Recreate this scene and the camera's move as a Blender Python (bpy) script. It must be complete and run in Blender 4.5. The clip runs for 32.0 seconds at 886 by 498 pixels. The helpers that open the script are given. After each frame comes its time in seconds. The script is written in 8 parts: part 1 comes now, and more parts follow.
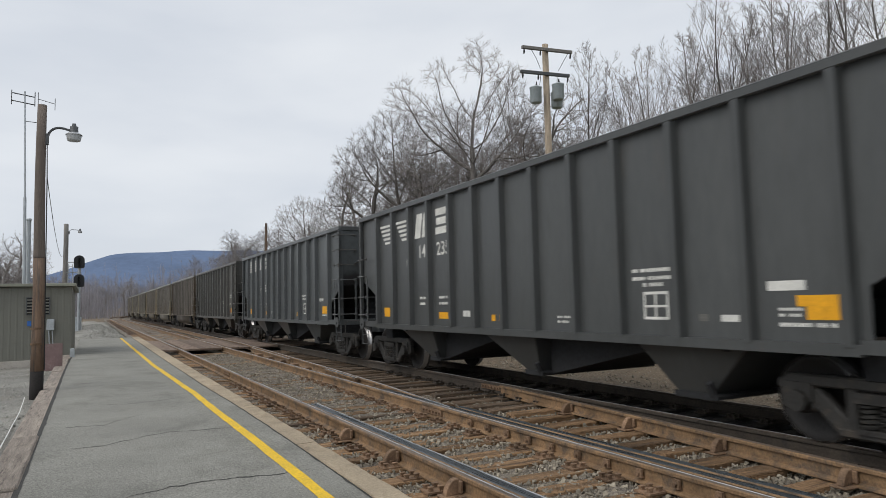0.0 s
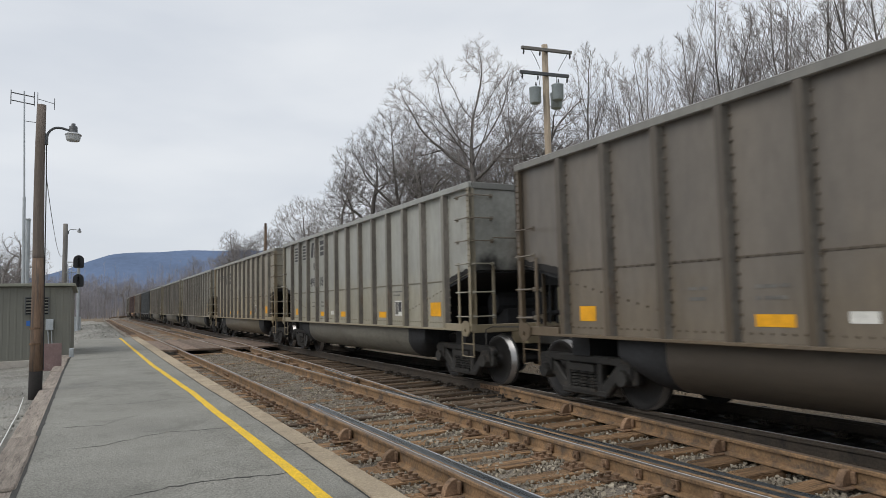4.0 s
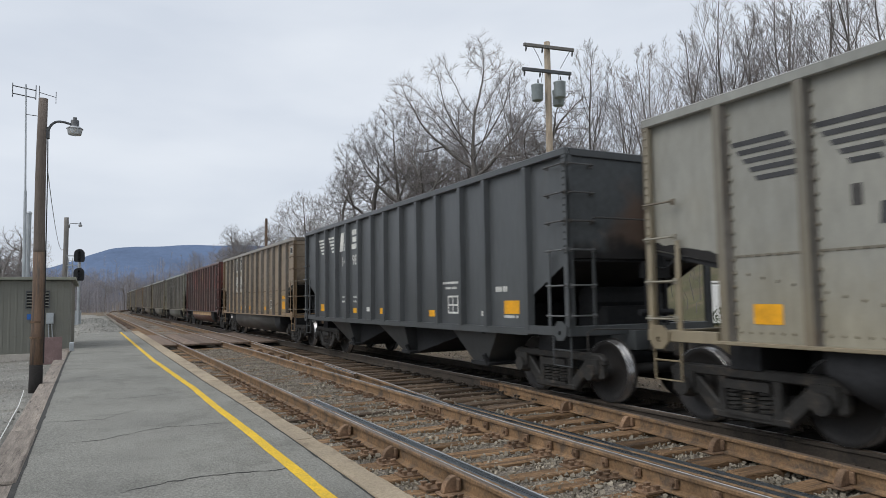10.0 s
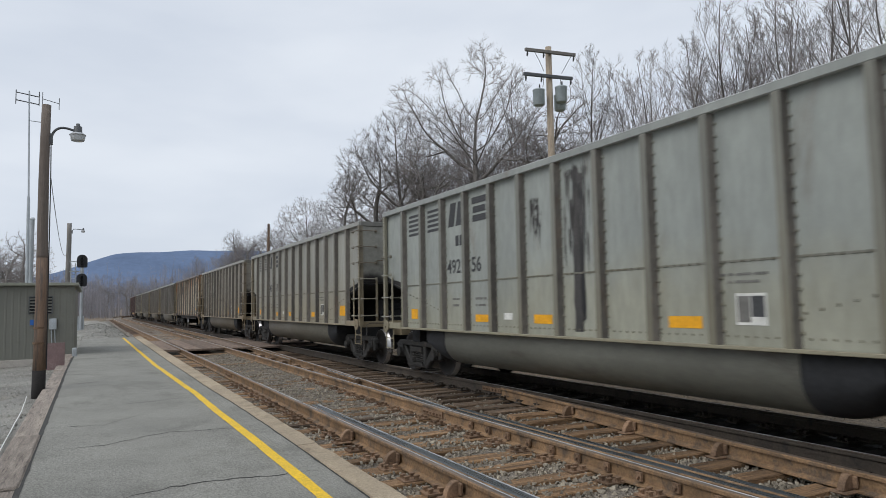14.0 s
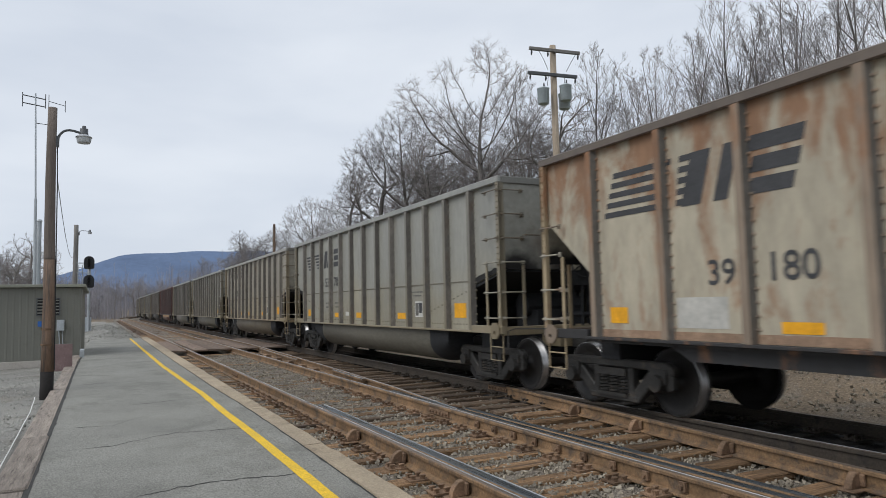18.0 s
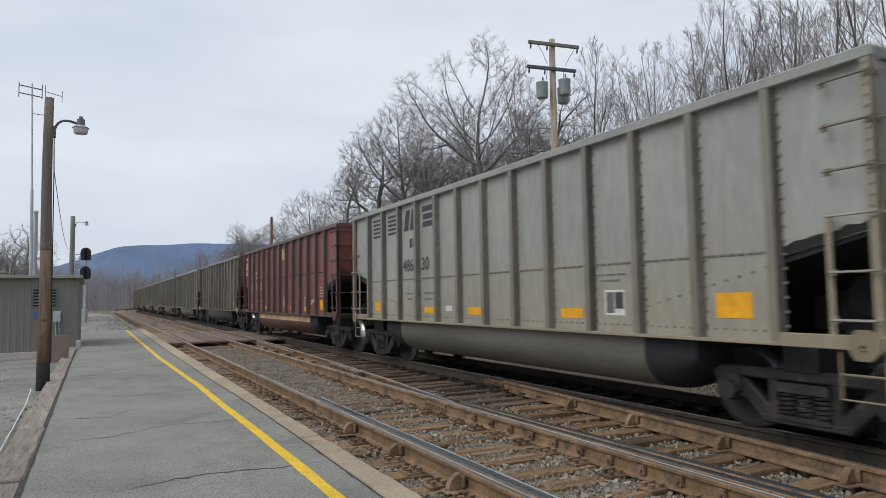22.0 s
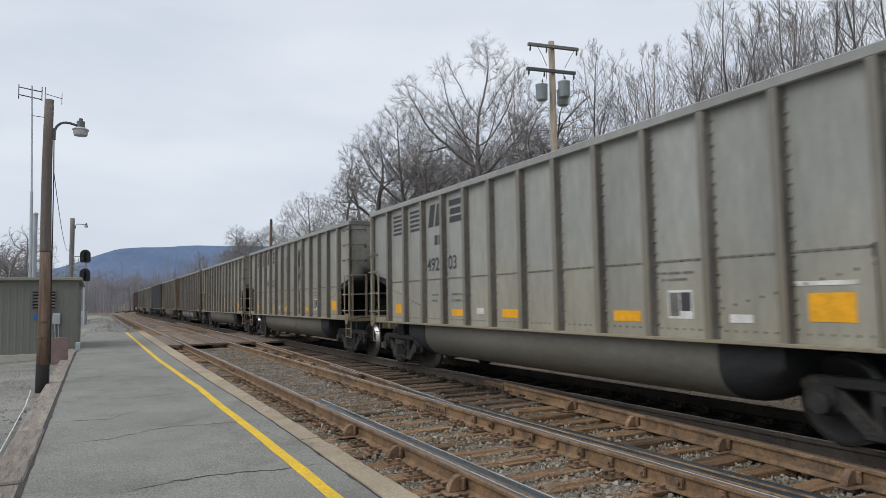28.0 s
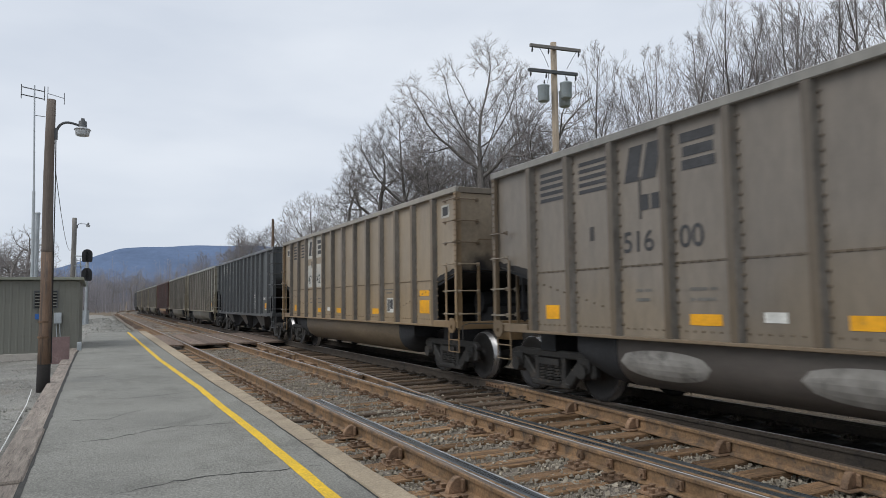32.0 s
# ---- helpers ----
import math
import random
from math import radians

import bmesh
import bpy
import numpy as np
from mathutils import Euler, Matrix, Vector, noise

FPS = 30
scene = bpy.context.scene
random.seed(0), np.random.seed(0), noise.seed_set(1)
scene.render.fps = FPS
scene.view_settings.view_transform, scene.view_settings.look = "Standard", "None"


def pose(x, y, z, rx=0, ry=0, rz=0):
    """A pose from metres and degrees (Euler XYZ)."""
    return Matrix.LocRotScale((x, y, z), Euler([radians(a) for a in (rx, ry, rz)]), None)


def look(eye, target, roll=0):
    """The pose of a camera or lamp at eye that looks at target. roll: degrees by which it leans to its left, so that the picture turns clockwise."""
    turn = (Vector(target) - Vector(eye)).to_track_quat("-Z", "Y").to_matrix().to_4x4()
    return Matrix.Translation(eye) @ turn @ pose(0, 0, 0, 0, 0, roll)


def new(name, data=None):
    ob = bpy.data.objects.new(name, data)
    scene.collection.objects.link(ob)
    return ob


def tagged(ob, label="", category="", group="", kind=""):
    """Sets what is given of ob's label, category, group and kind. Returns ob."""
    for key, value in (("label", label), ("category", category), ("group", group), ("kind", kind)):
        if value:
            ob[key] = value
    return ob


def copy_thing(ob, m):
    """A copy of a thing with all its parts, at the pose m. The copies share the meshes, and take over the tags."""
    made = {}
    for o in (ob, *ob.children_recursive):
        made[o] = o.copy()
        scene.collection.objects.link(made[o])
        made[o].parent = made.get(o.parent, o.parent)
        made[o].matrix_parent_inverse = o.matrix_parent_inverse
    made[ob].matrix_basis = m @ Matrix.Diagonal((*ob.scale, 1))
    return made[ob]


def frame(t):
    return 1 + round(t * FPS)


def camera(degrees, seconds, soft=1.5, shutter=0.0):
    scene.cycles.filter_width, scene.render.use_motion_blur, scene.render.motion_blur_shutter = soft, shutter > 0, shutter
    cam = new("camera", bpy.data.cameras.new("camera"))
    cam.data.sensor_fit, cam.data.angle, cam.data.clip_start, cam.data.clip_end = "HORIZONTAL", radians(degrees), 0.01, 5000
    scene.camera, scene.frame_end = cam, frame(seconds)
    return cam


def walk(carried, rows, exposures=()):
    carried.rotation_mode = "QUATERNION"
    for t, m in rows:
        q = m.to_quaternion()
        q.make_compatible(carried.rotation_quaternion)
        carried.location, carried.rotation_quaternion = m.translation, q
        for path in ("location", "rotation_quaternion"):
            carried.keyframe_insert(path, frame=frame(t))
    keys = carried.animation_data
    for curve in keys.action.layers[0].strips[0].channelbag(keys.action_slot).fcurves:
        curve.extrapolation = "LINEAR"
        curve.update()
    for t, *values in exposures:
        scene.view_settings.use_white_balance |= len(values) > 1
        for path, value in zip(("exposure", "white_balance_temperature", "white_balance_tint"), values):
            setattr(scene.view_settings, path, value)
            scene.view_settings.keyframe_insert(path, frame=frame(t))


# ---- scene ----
cam = camera(66.3, 32.0, soft=0.62, shutter=0.15)


def aim(x, y, z, yaw, pitch, roll):
    """Camera pose: yaw to the right of +Y, pitch up, roll."""
    return pose(x, y, z, 90 + pitch, 0, -yaw) @ pose(0, 0, 0, 0, 0, roll)


# the hand-held camera on the platform: eye, yaw, pitch, roll
walk(cam, [
    (0.0, aim(-0.003, 0.004, 1.547, 27.22, 4.48, -1.39)),
    (0.5, aim(-0.005, 0.005, 1.549, 27.28, 4.45, -1.32)),
    (1.0, aim(-0.008, -0.005, 1.548, 27.29, 4.44, -1.31)),
    (1.5, aim(-0.002, -0.002, 1.551, 27.29, 4.46, -1.30)),
    (2.0, aim(-0.003, -0.007, 1.552, 27.24, 4.50, -1.37)),
    (2.5, aim(0.003, -0.010, 1.550, 27.27, 4.53, -1.27)),
    (3.0, aim(0.001, -0.003, 1.551, 27.30, 4.58, -1.22)),
    (3.5, aim(0.001, -0.002, 1.549, 27.27, 4.52, -1.34)),
    (5.5, aim(0.003, -0.002, 1.552, 27.01, 4.44, -1.08)),
    (6.0, aim(-0.004, -0.006, 1.556, 26.77, 4.40, -0.88)),
    (6.5, aim(-0.002, 0.004, 1.552, 26.82, 4.37, -0.92)),
    (7.0, aim(0.002, 0.005, 1.551, 26.79, 4.33, -0.82)),
    (7.5, aim(-0.005, 0.007, 1.550, 26.87, 4.25, -0.73)),
    (8.0, aim(-0.006, 0.007, 1.552, 26.97, 4.28, -0.81)),
    (8.5, aim(-0.005, 0.013, 1.548, 27.15, 4.25, -0.88)),
    (9.0, aim(-0.010, 0.002, 1.553, 27.22, 4.21, -0.80)),
    (9.5, aim(0.002, 0.007, 1.551, 27.25, 4.19, -0.89)),
    (10.0, aim(-0.003, 0.001, 1.554, 27.21, 4.21, -0.88)),
    (10.5, aim(-0.002, -0.000, 1.549, 27.17, 4.22, -1.01)),
    (11.0, aim(-0.001, -0.001, 1.553, 27.16, 4.25, -0.99)),
    (11.5, aim(-0.002, -0.007, 1.554, 27.19, 4.20, -1.22)),
    (12.0, aim(-0.003, -0.003, 1.551, 27.23, 4.28, -0.99)),
    (12.5, aim(-0.000, 0.002, 1.556, 27.27, 4.32, -1.04)),
    (13.0, aim(-0.000, -0.000, 1.554, 27.28, 4.43, -1.09)),
    (13.5, aim(-0.000, -0.014, 1.557, 27.12, 4.51, -1.08)),
    (14.0, aim(-0.003, -0.012, 1.553, 27.03, 4.62, -1.01)),
    (14.5, aim(-0.003, -0.015, 1.556, 26.95, 4.71, -1.10)),
    (16.5, aim(-0.001, -0.020, 1.553, 26.66, 4.87, -1.19)),
    (17.0, aim(0.001, -0.015, 1.551, 26.69, 4.88, -1.18)),
    (17.5, aim(-0.002, -0.018, 1.552, 26.67, 4.74, -1.15)),
    (18.0, aim(-0.001, -0.024, 1.558, 26.57, 4.57, -1.31)),
    (18.5, aim(-0.001, -0.016, 1.554, 26.58, 4.50, -1.32)),
    (19.0, aim(0.002, -0.011, 1.552, 26.69, 4.53, -1.32)),
    (19.5, aim(-0.004, -0.003, 1.550, 26.79, 4.45, -1.17)),
    (20.0, aim(-0.006, -0.014, 1.555, 26.74, 4.45, -1.13)),
    (20.5, aim(0.001, -0.012, 1.553, 26.69, 4.36, -1.13)),
    (21.0, aim(-0.001, -0.013, 1.556, 26.71, 4.20, -1.07)),
    (21.5, aim(-0.000, -0.009, 1.552, 26.75, 4.18, -1.01)),
    (22.0, aim(-0.001, -0.007, 1.554, 26.78, 4.04, -0.95)),
    (22.5, aim(-0.002, -0.004, 1.553, 26.79, 3.99, -1.05)),
    (23.0, aim(-0.000, -0.001, 1.551, 26.78, 3.97, -0.95)),
    (23.5, aim(0.002, -0.003, 1.553, 26.72, 3.99, -1.00)),
    (24.0, aim(0.000, -0.001, 1.553, 26.76, 4.03, -1.03)),
    (24.5, aim(0.005, -0.010, 1.554, 26.76, 4.12, -1.11)),
    (25.0, aim(-0.003, -0.013, 1.555, 26.70, 4.20, -1.07)),
    (25.5, aim(0.001, -0.014, 1.553, 26.71, 4.30, -1.06)),
    (27.5, aim(-0.003, -0.013, 1.555, 26.70, 4.18, -1.02)),
    (28.0, aim(-0.005, -0.002, 1.549, 26.82, 4.22, -0.96)),
    (28.5, aim(-0.006, -0.003, 1.547, 26.93, 4.29, -1.10)),
    (29.0, aim(-0.001, -0.013, 1.551, 26.89, 4.30, -1.07)),
    (29.5, aim(-0.000, -0.009, 1.557, 26.89, 4.29, -1.06)),
    (30.0, aim(-0.006, -0.012, 1.553, 26.84, 4.37, -1.03)),
    (30.5, aim(-0.002, -0.016, 1.556, 26.76, 4.37, -1.01)),
    (31.0, aim(0.001, -0.017, 1.555, 26.57, 4.27, -0.97)),
    (31.5, aim(-0.000, -0.019, 1.557, 26.53, 4.25, -0.92)),
    (32.0, aim(0.007, -0.008, 1.554, 26.68, 4.28, -0.76)),
], exposures=[(0.0, 0.0, 6750, 10), (1.0, 0.0, 6980, 10), (2.5, 0.0, 6980, 10), (3.5, 0.0, 6850, 10), (6.0, 0.0, 6620, 10), (7.0, 0.0, 6500, 10), (9.5, 0.0, 6500, 10), (11.0, 0.0, 6640, 10), (12.5, 0.0, 6550, 10), (14.0, 0.0, 6500, 10), (32.0, 0.0, 6500, 10)])

# ---- sky and light: bright overcast winter day ----
SUN_EL, SUN_AZ = 46.5, 262.0
world = bpy.data.worlds.new("overcast_sky")
scene.world = world
world.use_nodes = True
wt = world.node_tree
wt.nodes.clear()
w_out = wt.nodes.new("ShaderNodeOutputWorld")
w_bg = wt.nodes.new("ShaderNodeBackground")
w_sky = wt.nodes.new("ShaderNodeTexSky")
w_sky.sky_type = "NISHITA"
w_sky.sun_disc = False
w_sky.sun_elevation, w_sky.sun_rotation = radians(SUN_EL), radians(SUN_AZ)
w_co = wt.nodes.new("ShaderNodeTexCoord")
w_map = wt.nodes.new("ShaderNodeMapping")
w_map.inputs["Scale"].default_value = (1.0, 1.0, 3.2)
w_noise = wt.nodes.new("ShaderNodeTexNoise")
w_noise.inputs["Scale"].default_value = 2.6
w_noise.inputs["Detail"].default_value = 5
w_noise.inputs["Roughness"].default_value = 0.45
w_ramp = wt.nodes.new("ShaderNodeValToRGB")
w_ramp.color_ramp.elements[0].position, w_ramp.color_ramp.elements[0].color = 0.36, (6.42, 7.0, 7.9, 1)
w_ramp.color_ramp.elements[1].position, w_ramp.color_ramp.elements[1].color = 0.66, (7.75, 8.25, 8.95, 1)
w_mix = wt.nodes.new("ShaderNodeMixRGB")
w_mix.inputs["Fac"].default_value = 0.93
w_bg.inputs["Strength"].default_value = 0.104
wt.links.new(w_co.outputs["Generated"], w_map.inputs["Vector"])
wt.links.new(w_map.outputs["Vector"], w_noise.inputs["Vector"])
wt.links.new(w_noise.outputs["Fac"], w_ramp.inputs["Fac"])
wt.links.new(w_sky.outputs["Color"], w_mix.inputs["Color1"])
wt.links.new(w_ramp.outputs["Color"], w_mix.inputs["Color2"])
wt.links.new(w_mix.outputs["Color"], w_bg.inputs["Color"])
wt.links.new(w_bg.outputs["Background"], w_out.inputs["Surface"])
sun = new("sun", bpy.data.lights.new("sun", "SUN"))
sun.data.energy, sun.data.angle, sun.data.color = 1.45, radians(40), (1.0, 0.98, 0.955)
sun.matrix_world = look((-45, -6.3, 48), (0, 0, 0))


# ---- materials ----
def mat(name, color, rough=0.8, metal=0.0, var=0.3, scale=1.5, fine=30.0, bump=0.3, depth=0.01,
        dirt=None, dirt_at=0.55, stretch=(1, 1, 1), own_color=False, random=0.0, island=0.0, spec=0.4, speckle=0.0, grain=105.0, runs=0.0):
    """Base colour varied at two scales, an optional second colour in patches, and fine relief."""
    m = bpy.data.materials.new(name)
    m.use_nodes = True
    nt = m.node_tree
    n, li = nt.nodes, nt.links
    b = n["Principled BSDF"]
    b.inputs["Roughness"].default_value, b.inputs["Metallic"].default_value = rough, metal
    b.inputs["Specular IOR Level"].default_value = spec
    co, mp, info = n.new("ShaderNodeTexCoord"), n.new("ShaderNodeMapping"), n.new("ShaderNodeObjectInfo")
    mp.inputs["Scale"].default_value = stretch
    off = n.new("ShaderNodeVectorMath")
    off.operation = "MULTIPLY_ADD"
    off.inputs[1].default_value = (1, 1, 1)
    rnd = n.new("ShaderNodeMath")
    rnd.operation = "MULTIPLY"
    rnd.inputs[1].default_value = 37.0
    li.new(info.outputs["Random"], rnd.inputs[0])
    li.new(co.outputs["Object"], off.inputs[0])
    li.new(rnd.outputs[0], off.inputs[2])
    li.new(off.outputs[0], mp.inputs["Vector"])

    def tex(s, detail, rough_):
        t = n.new("ShaderNodeTexNoise")
        t.inputs["Scale"].default_value, t.inputs["Detail"].default_value, t.inputs["Roughness"].default_value = s, detail, rough_
        li.new(mp.outputs["Vector"], t.inputs["Vector"])
        return t

    big, small = tex(scale, 6, 0.6), tex(fine, 4, 0.65)

    def remap(src, lo, hi, f0=0.3, f1=0.7):
        r = n.new("ShaderNodeMapRange")
        r.inputs["From Min"].default_value, r.inputs["From Max"].default_value = f0, f1
        r.inputs["To Min"].default_value, r.inputs["To Max"].default_value = lo, hi
        li.new(src, r.inputs["Value"])
        return r.outputs["Result"]

    def mult(a, bb):
        t = n.new("ShaderNodeMath")
        t.operation = "MULTIPLY"
        li.new(a, t.inputs[0])
        li.new(bb, t.inputs[1])
        return t.outputs[0]

    k = mult(remap(big.outputs["Fac"], 1 - var, 1 + var), remap(small.outputs["Fac"], 1 - var * 0.7, 1 + var * 0.7))
    if random:
        k = mult(k, remap(info.outputs["Random"], 1 - random, 1 + random, 0, 1))
    if island:
        g = n.new("ShaderNodeNewGeometry")
        k = mult(k, remap(g.outputs["Random Per Island"], 1 - island, 1 + island, 0, 1))
    if speckle:
        sp = tex(grain, 4, 0.85)
        k = mult(k, remap(sp.outputs["Fac"], 1 - speckle, 1 + speckle, 0.34, 0.66))
    col = n.new("ShaderNodeVectorMath")
    col.operation = "SCALE"
    if own_color:
        base = info.outputs["Color"]
    else:
        c = n.new("ShaderNodeRGB")
        c.outputs[0].default_value = (*color, 1)
        base = c.outputs[0]
    if dirt:
        d = tex(scale * 1.7, 8, 0.7)
        d.inputs["Distortion"].default_value = 0.4
        mx = n.new("ShaderNodeMixRGB")
        mx.inputs["Color2"].default_value = (*dirt, 1)
        amount = d.outputs["Fac"]
        if runs:
            # rust that runs down from the top rim
            sep = n.new("ShaderNodeSeparateXYZ")
            li.new(co.outputs["Object"], sep.inputs[0])
            add = n.new("ShaderNodeMath")
            li.new(amount, add.inputs[0])
            li.new(remap(sep.outputs["Z"], 0.0, runs, 1.9, 3.7), add.inputs[1])
            amount = add.outputs[0]
        li.new(remap(amount, 0, 0.9, dirt_at, dirt_at + 0.14), mx.inputs["Fac"])
        li.new(base, mx.inputs["Color1"])
        base = mx.outputs["Color"]
    li.new(base, col.inputs[0])
    li.new(k, col.inputs["Scale"])
    li.new(col.outputs[0], b.inputs["Base Color"])
    if bump:
        bp = n.new("ShaderNodeBump")
        bp.inputs["Strength"].default_value, bp.inputs["Distance"].default_value = bump, depth
        li.new(small.outputs["Fac"], bp.inputs["Height"])
        li.new(bp.outputs["Normal"], b.inputs["Normal"])
    li.new(remap(big.outputs["Fac"], max(0.05, rough - 0.12), min(1, rough + 0.12)), b.inputs["Roughness"])
    return m


M_ASPHALT = mat("asphalt", (0.236, 0.232, 0.206), 0.95, var=0.15, scale=0.7, fine=38, bump=0.9, depth=0.016, dirt=(0.186, 0.182, 0.16), dirt_at=0.5, speckle=0.44, grain=48.0)
M_CRACK = mat("crack_filler", (0.045, 0.044, 0.04), 0.95, var=0.4, scale=9, fine=50)
M_YELLOW = mat("yellow_line_paint", (0.72, 0.46, 0.025), 0.7, var=0.14, scale=3, fine=50, bump=0.5, depth=0.006, dirt=(0.33, 0.26, 0.11), dirt_at=0.66, speckle=0.2, grain=50.0)
M_KERB = mat("kerb_concrete", (0.375, 0.305, 0.215), 0.9, var=0.16, scale=1.6, fine=30, bump=0.8, depth=0.015, dirt=(0.25, 0.195, 0.135), dirt_at=0.52, random=0.1, speckle=0.2, grain=60.0)
M_TIMBER = mat("weathered_timber", (0.325, 0.278, 0.235), 0.9, var=0.35, scale=2.5, fine=16, bump=1.0, depth=0.03, stretch=(7, 0.6, 7), dirt=(0.085, 0.068, 0.06), dirt_at=0.54, random=0.12)
M_TIE = mat("rail_tie_wood", (0.27, 0.165, 0.088), 0.92, var=0.5, scale=2.2, fine=18, bump=1.0, depth=0.03, stretch=(0.6, 6, 6), dirt=(0.11, 0.082, 0.06), dirt_at=0.52, random=0.42)
M_TIE_MID = mat("weathered_dark_tie_wood", (0.178, 0.124, 0.082), 0.92, var=0.5, scale=2.2, fine=18, bump=1.0, depth=0.03, stretch=(0.6, 6, 6), dirt=(0.07, 0.056, 0.045), dirt_at=0.5, random=0.4)
# coal-dusty ties, colour taken to near black for the shade under the train
M_TIE_SHADE = mat("shaded_coal_tie_wood", (0.034, 0.029, 0.024), 0.92, var=0.4, scale=2.2, fine=18, bump=1.0, depth=0.03, stretch=(0.6, 6, 6), random=0.3)
M_TIE_FAR = mat("rail_tie_wood_joined", (0.15, 0.10, 0.068), 0.92, var=0.4, scale=2, fine=22, bump=0.6, dirt=(0.07, 0.055, 0.045), dirt_at=0.5, island=0.35)
M_BALLAST = mat("ballast_bed", (0.23, 0.20, 0.163), 0.95, var=0.4, scale=1.1, fine=30, bump=1.0, depth=0.06, dirt=(0.115, 0.088, 0.062), dirt_at=0.5, speckle=0.7, grain=34.0)
# coal-dusty ballast, blackened further to stand in for the train's shade
M_BED_SHADE = mat("shaded_coal_ballast", (0.013, 0.0125, 0.012), 0.95, var=0.4, scale=1.3, fine=26, bump=1.0, depth=0.04, dirt=(0.03, 0.025, 0.02), dirt_at=0.56)
M_STONE = mat("ballast_stone", (0.27, 0.238, 0.186), 0.95, var=0.25, scale=3, fine=40, bump=0.4, island=0.36)
M_LOTSTONE = mat("lot_stone", (0.32, 0.315, 0.285), 0.95, var=0.25, scale=3, fine=40, bump=0.4, island=0.35)
M_RAIL = mat("rusty_rail_steel", (0.232, 0.145, 0.078), 0.72, metal=0.1, var=0.35, scale=2.5, fine=40, bump=0.4, dirt=(0.10, 0.075, 0.055), dirt_at=0.48)
M_RAILTOP = mat("worn_rail_head", (0.50, 0.50, 0.49), 0.3, metal=0.95, var=0.3, scale=3, fine=60, bump=0.1, depth=0.002, stretch=(6, 0.3, 6))
M_RAILDULL = mat("dull_rail_head", (0.20, 0.155, 0.12), 0.5, metal=0.5, var=0.3, scale=3, fine=60, bump=0.1, depth=0.002, stretch=(6, 0.3, 6))
# sooty main-track steel, its colour deepened to carry shade below the cars
M_RAILSHADE = mat("shaded_sooty_rail_steel", (0.062, 0.05, 0.039), 0.8, metal=0.1, var=0.35, scale=2.5, fine=40, bump=0.4, dirt=(0.03, 0.027, 0.024), dirt_at=0.52)
# polished rail steel; the reflection of dark train and trees is in its colour
M_POINT = mat("reflection_dark_rail_steel", (0.085, 0.098, 0.108), 0.3, metal=0.45, var=0.35, scale=4, fine=60, bump=0.1, spec=0.6, stretch=(8, 0.25, 8), dirt=(0.05, 0.047, 0.043), dirt_at=0.6)
M_RUST = mat("rusty_iron", (0.20, 0.128, 0.08), 0.85, metal=0.1, var=0.4, scale=6, fine=50, bump=0.5, random=0.3, dirt=(0.11, 0.07, 0.045), dirt_at=0.52)
M_GROUND = mat("gravel_ground", (0.275, 0.267, 0.24), 0.95, var=0.3, scale=0.35, fine=26, bump=1.0, depth=0.05, dirt=(0.20, 0.185, 0.155), dirt_at=0.5, speckle=0.4)
M_SCRUB = mat("dry_scrub_ground", (0.178, 0.135, 0.09), 0.95, var=0.35, scale=0.4, fine=14, bump=1.0, depth=0.05, dirt=(0.185, 0.158, 0.125), dirt_at=0.52, speckle=0.6, grain=24.0)
M_PLANK = mat("crossing_plank", (0.205, 0.15, 0.115), 0.92, var=0.3, scale=2, fine=24, bump=0.8, stretch=(6, 0.7, 6), dirt=(0.08, 0.062, 0.05), dirt_at=0.52, random=0.25)
M_GRASS = mat("winter_grass", (0.096, 0.092, 0.047), 0.95, var=0.4, scale=0.5, fine=18, bump=1.0, depth=0.05, dirt=(0.135, 0.108, 0.068), dirt_at=0.46)
M_GREYPOLE = mat("grey_pole_wood", (0.20, 0.19, 0.175), 0.9, var=0.3, scale=2, fine=25, bump=0.6, stretch=(6, 6, 0.5))
M_POLE = mat("creosoted_pole_wood", (0.19, 0.126, 0.087), 0.9, var=0.35, scale=1.2, fine=25, bump=0.7, stretch=(6, 6, 0.35), dirt=(0.085, 0.072, 0.064), dirt_at=0.48)
M_POLEDRY = mat("grey_weathered_pole_wood", (0.148, 0.122, 0.104), 0.9, var=0.35, scale=1.2, fine=25, bump=0.7, stretch=(6, 6, 0.35), dirt=(0.165, 0.15, 0.14), dirt_at=0.56)
M_UPOLE = mat("tan_pole_wood", (0.37, 0.305, 0.23), 0.9, var=0.25, scale=2, fine=25, bump=0.6, stretch=(6, 6, 0.5), dirt=(0.27, 0.20, 0.14), dirt_at=0.56)
M_TAR = mat("tarred_pole_foot", (0.016, 0.014, 0.013), 0.85, var=0.35, scale=3)
M_GALV = mat("galvanised_steel", (0.42, 0.45, 0.47), 0.5, metal=0.6, var=0.15, scale=3, fine=30, bump=0.1)
M_ARM = mat("dark_painted_steel", (0.10, 0.105, 0.11), 0.6, metal=0.3, var=0.2, scale=4)
M_LAMPWHITE = mat("lamp_aluminium", (0.42, 0.43, 0.44), 0.5, metal=0.5, var=0.15, scale=6)
M_LENS = mat("lamp_refractor", (0.48, 0.50, 0.51), 0.25, var=0.1, scale=8, bump=0)
M_XFMR = mat("transformer_grey_paint", (0.42, 0.48, 0.50), 0.5, var=0.12, scale=3, fine=30, bump=0.1, dirt=(0.32, 0.35, 0.35), dirt_at=0.6)
M_SHED = mat("olive_metal_siding", (0.168, 0.168, 0.143), 0.6, var=0.1, scale=1.2, fine=30, bump=0.08, dirt=(0.145, 0.142, 0.115), dirt_at=0.56)
M_SHEDTRIM = mat("roof_trim", (0.24, 0.245, 0.20), 0.6, var=0.12, scale=2)
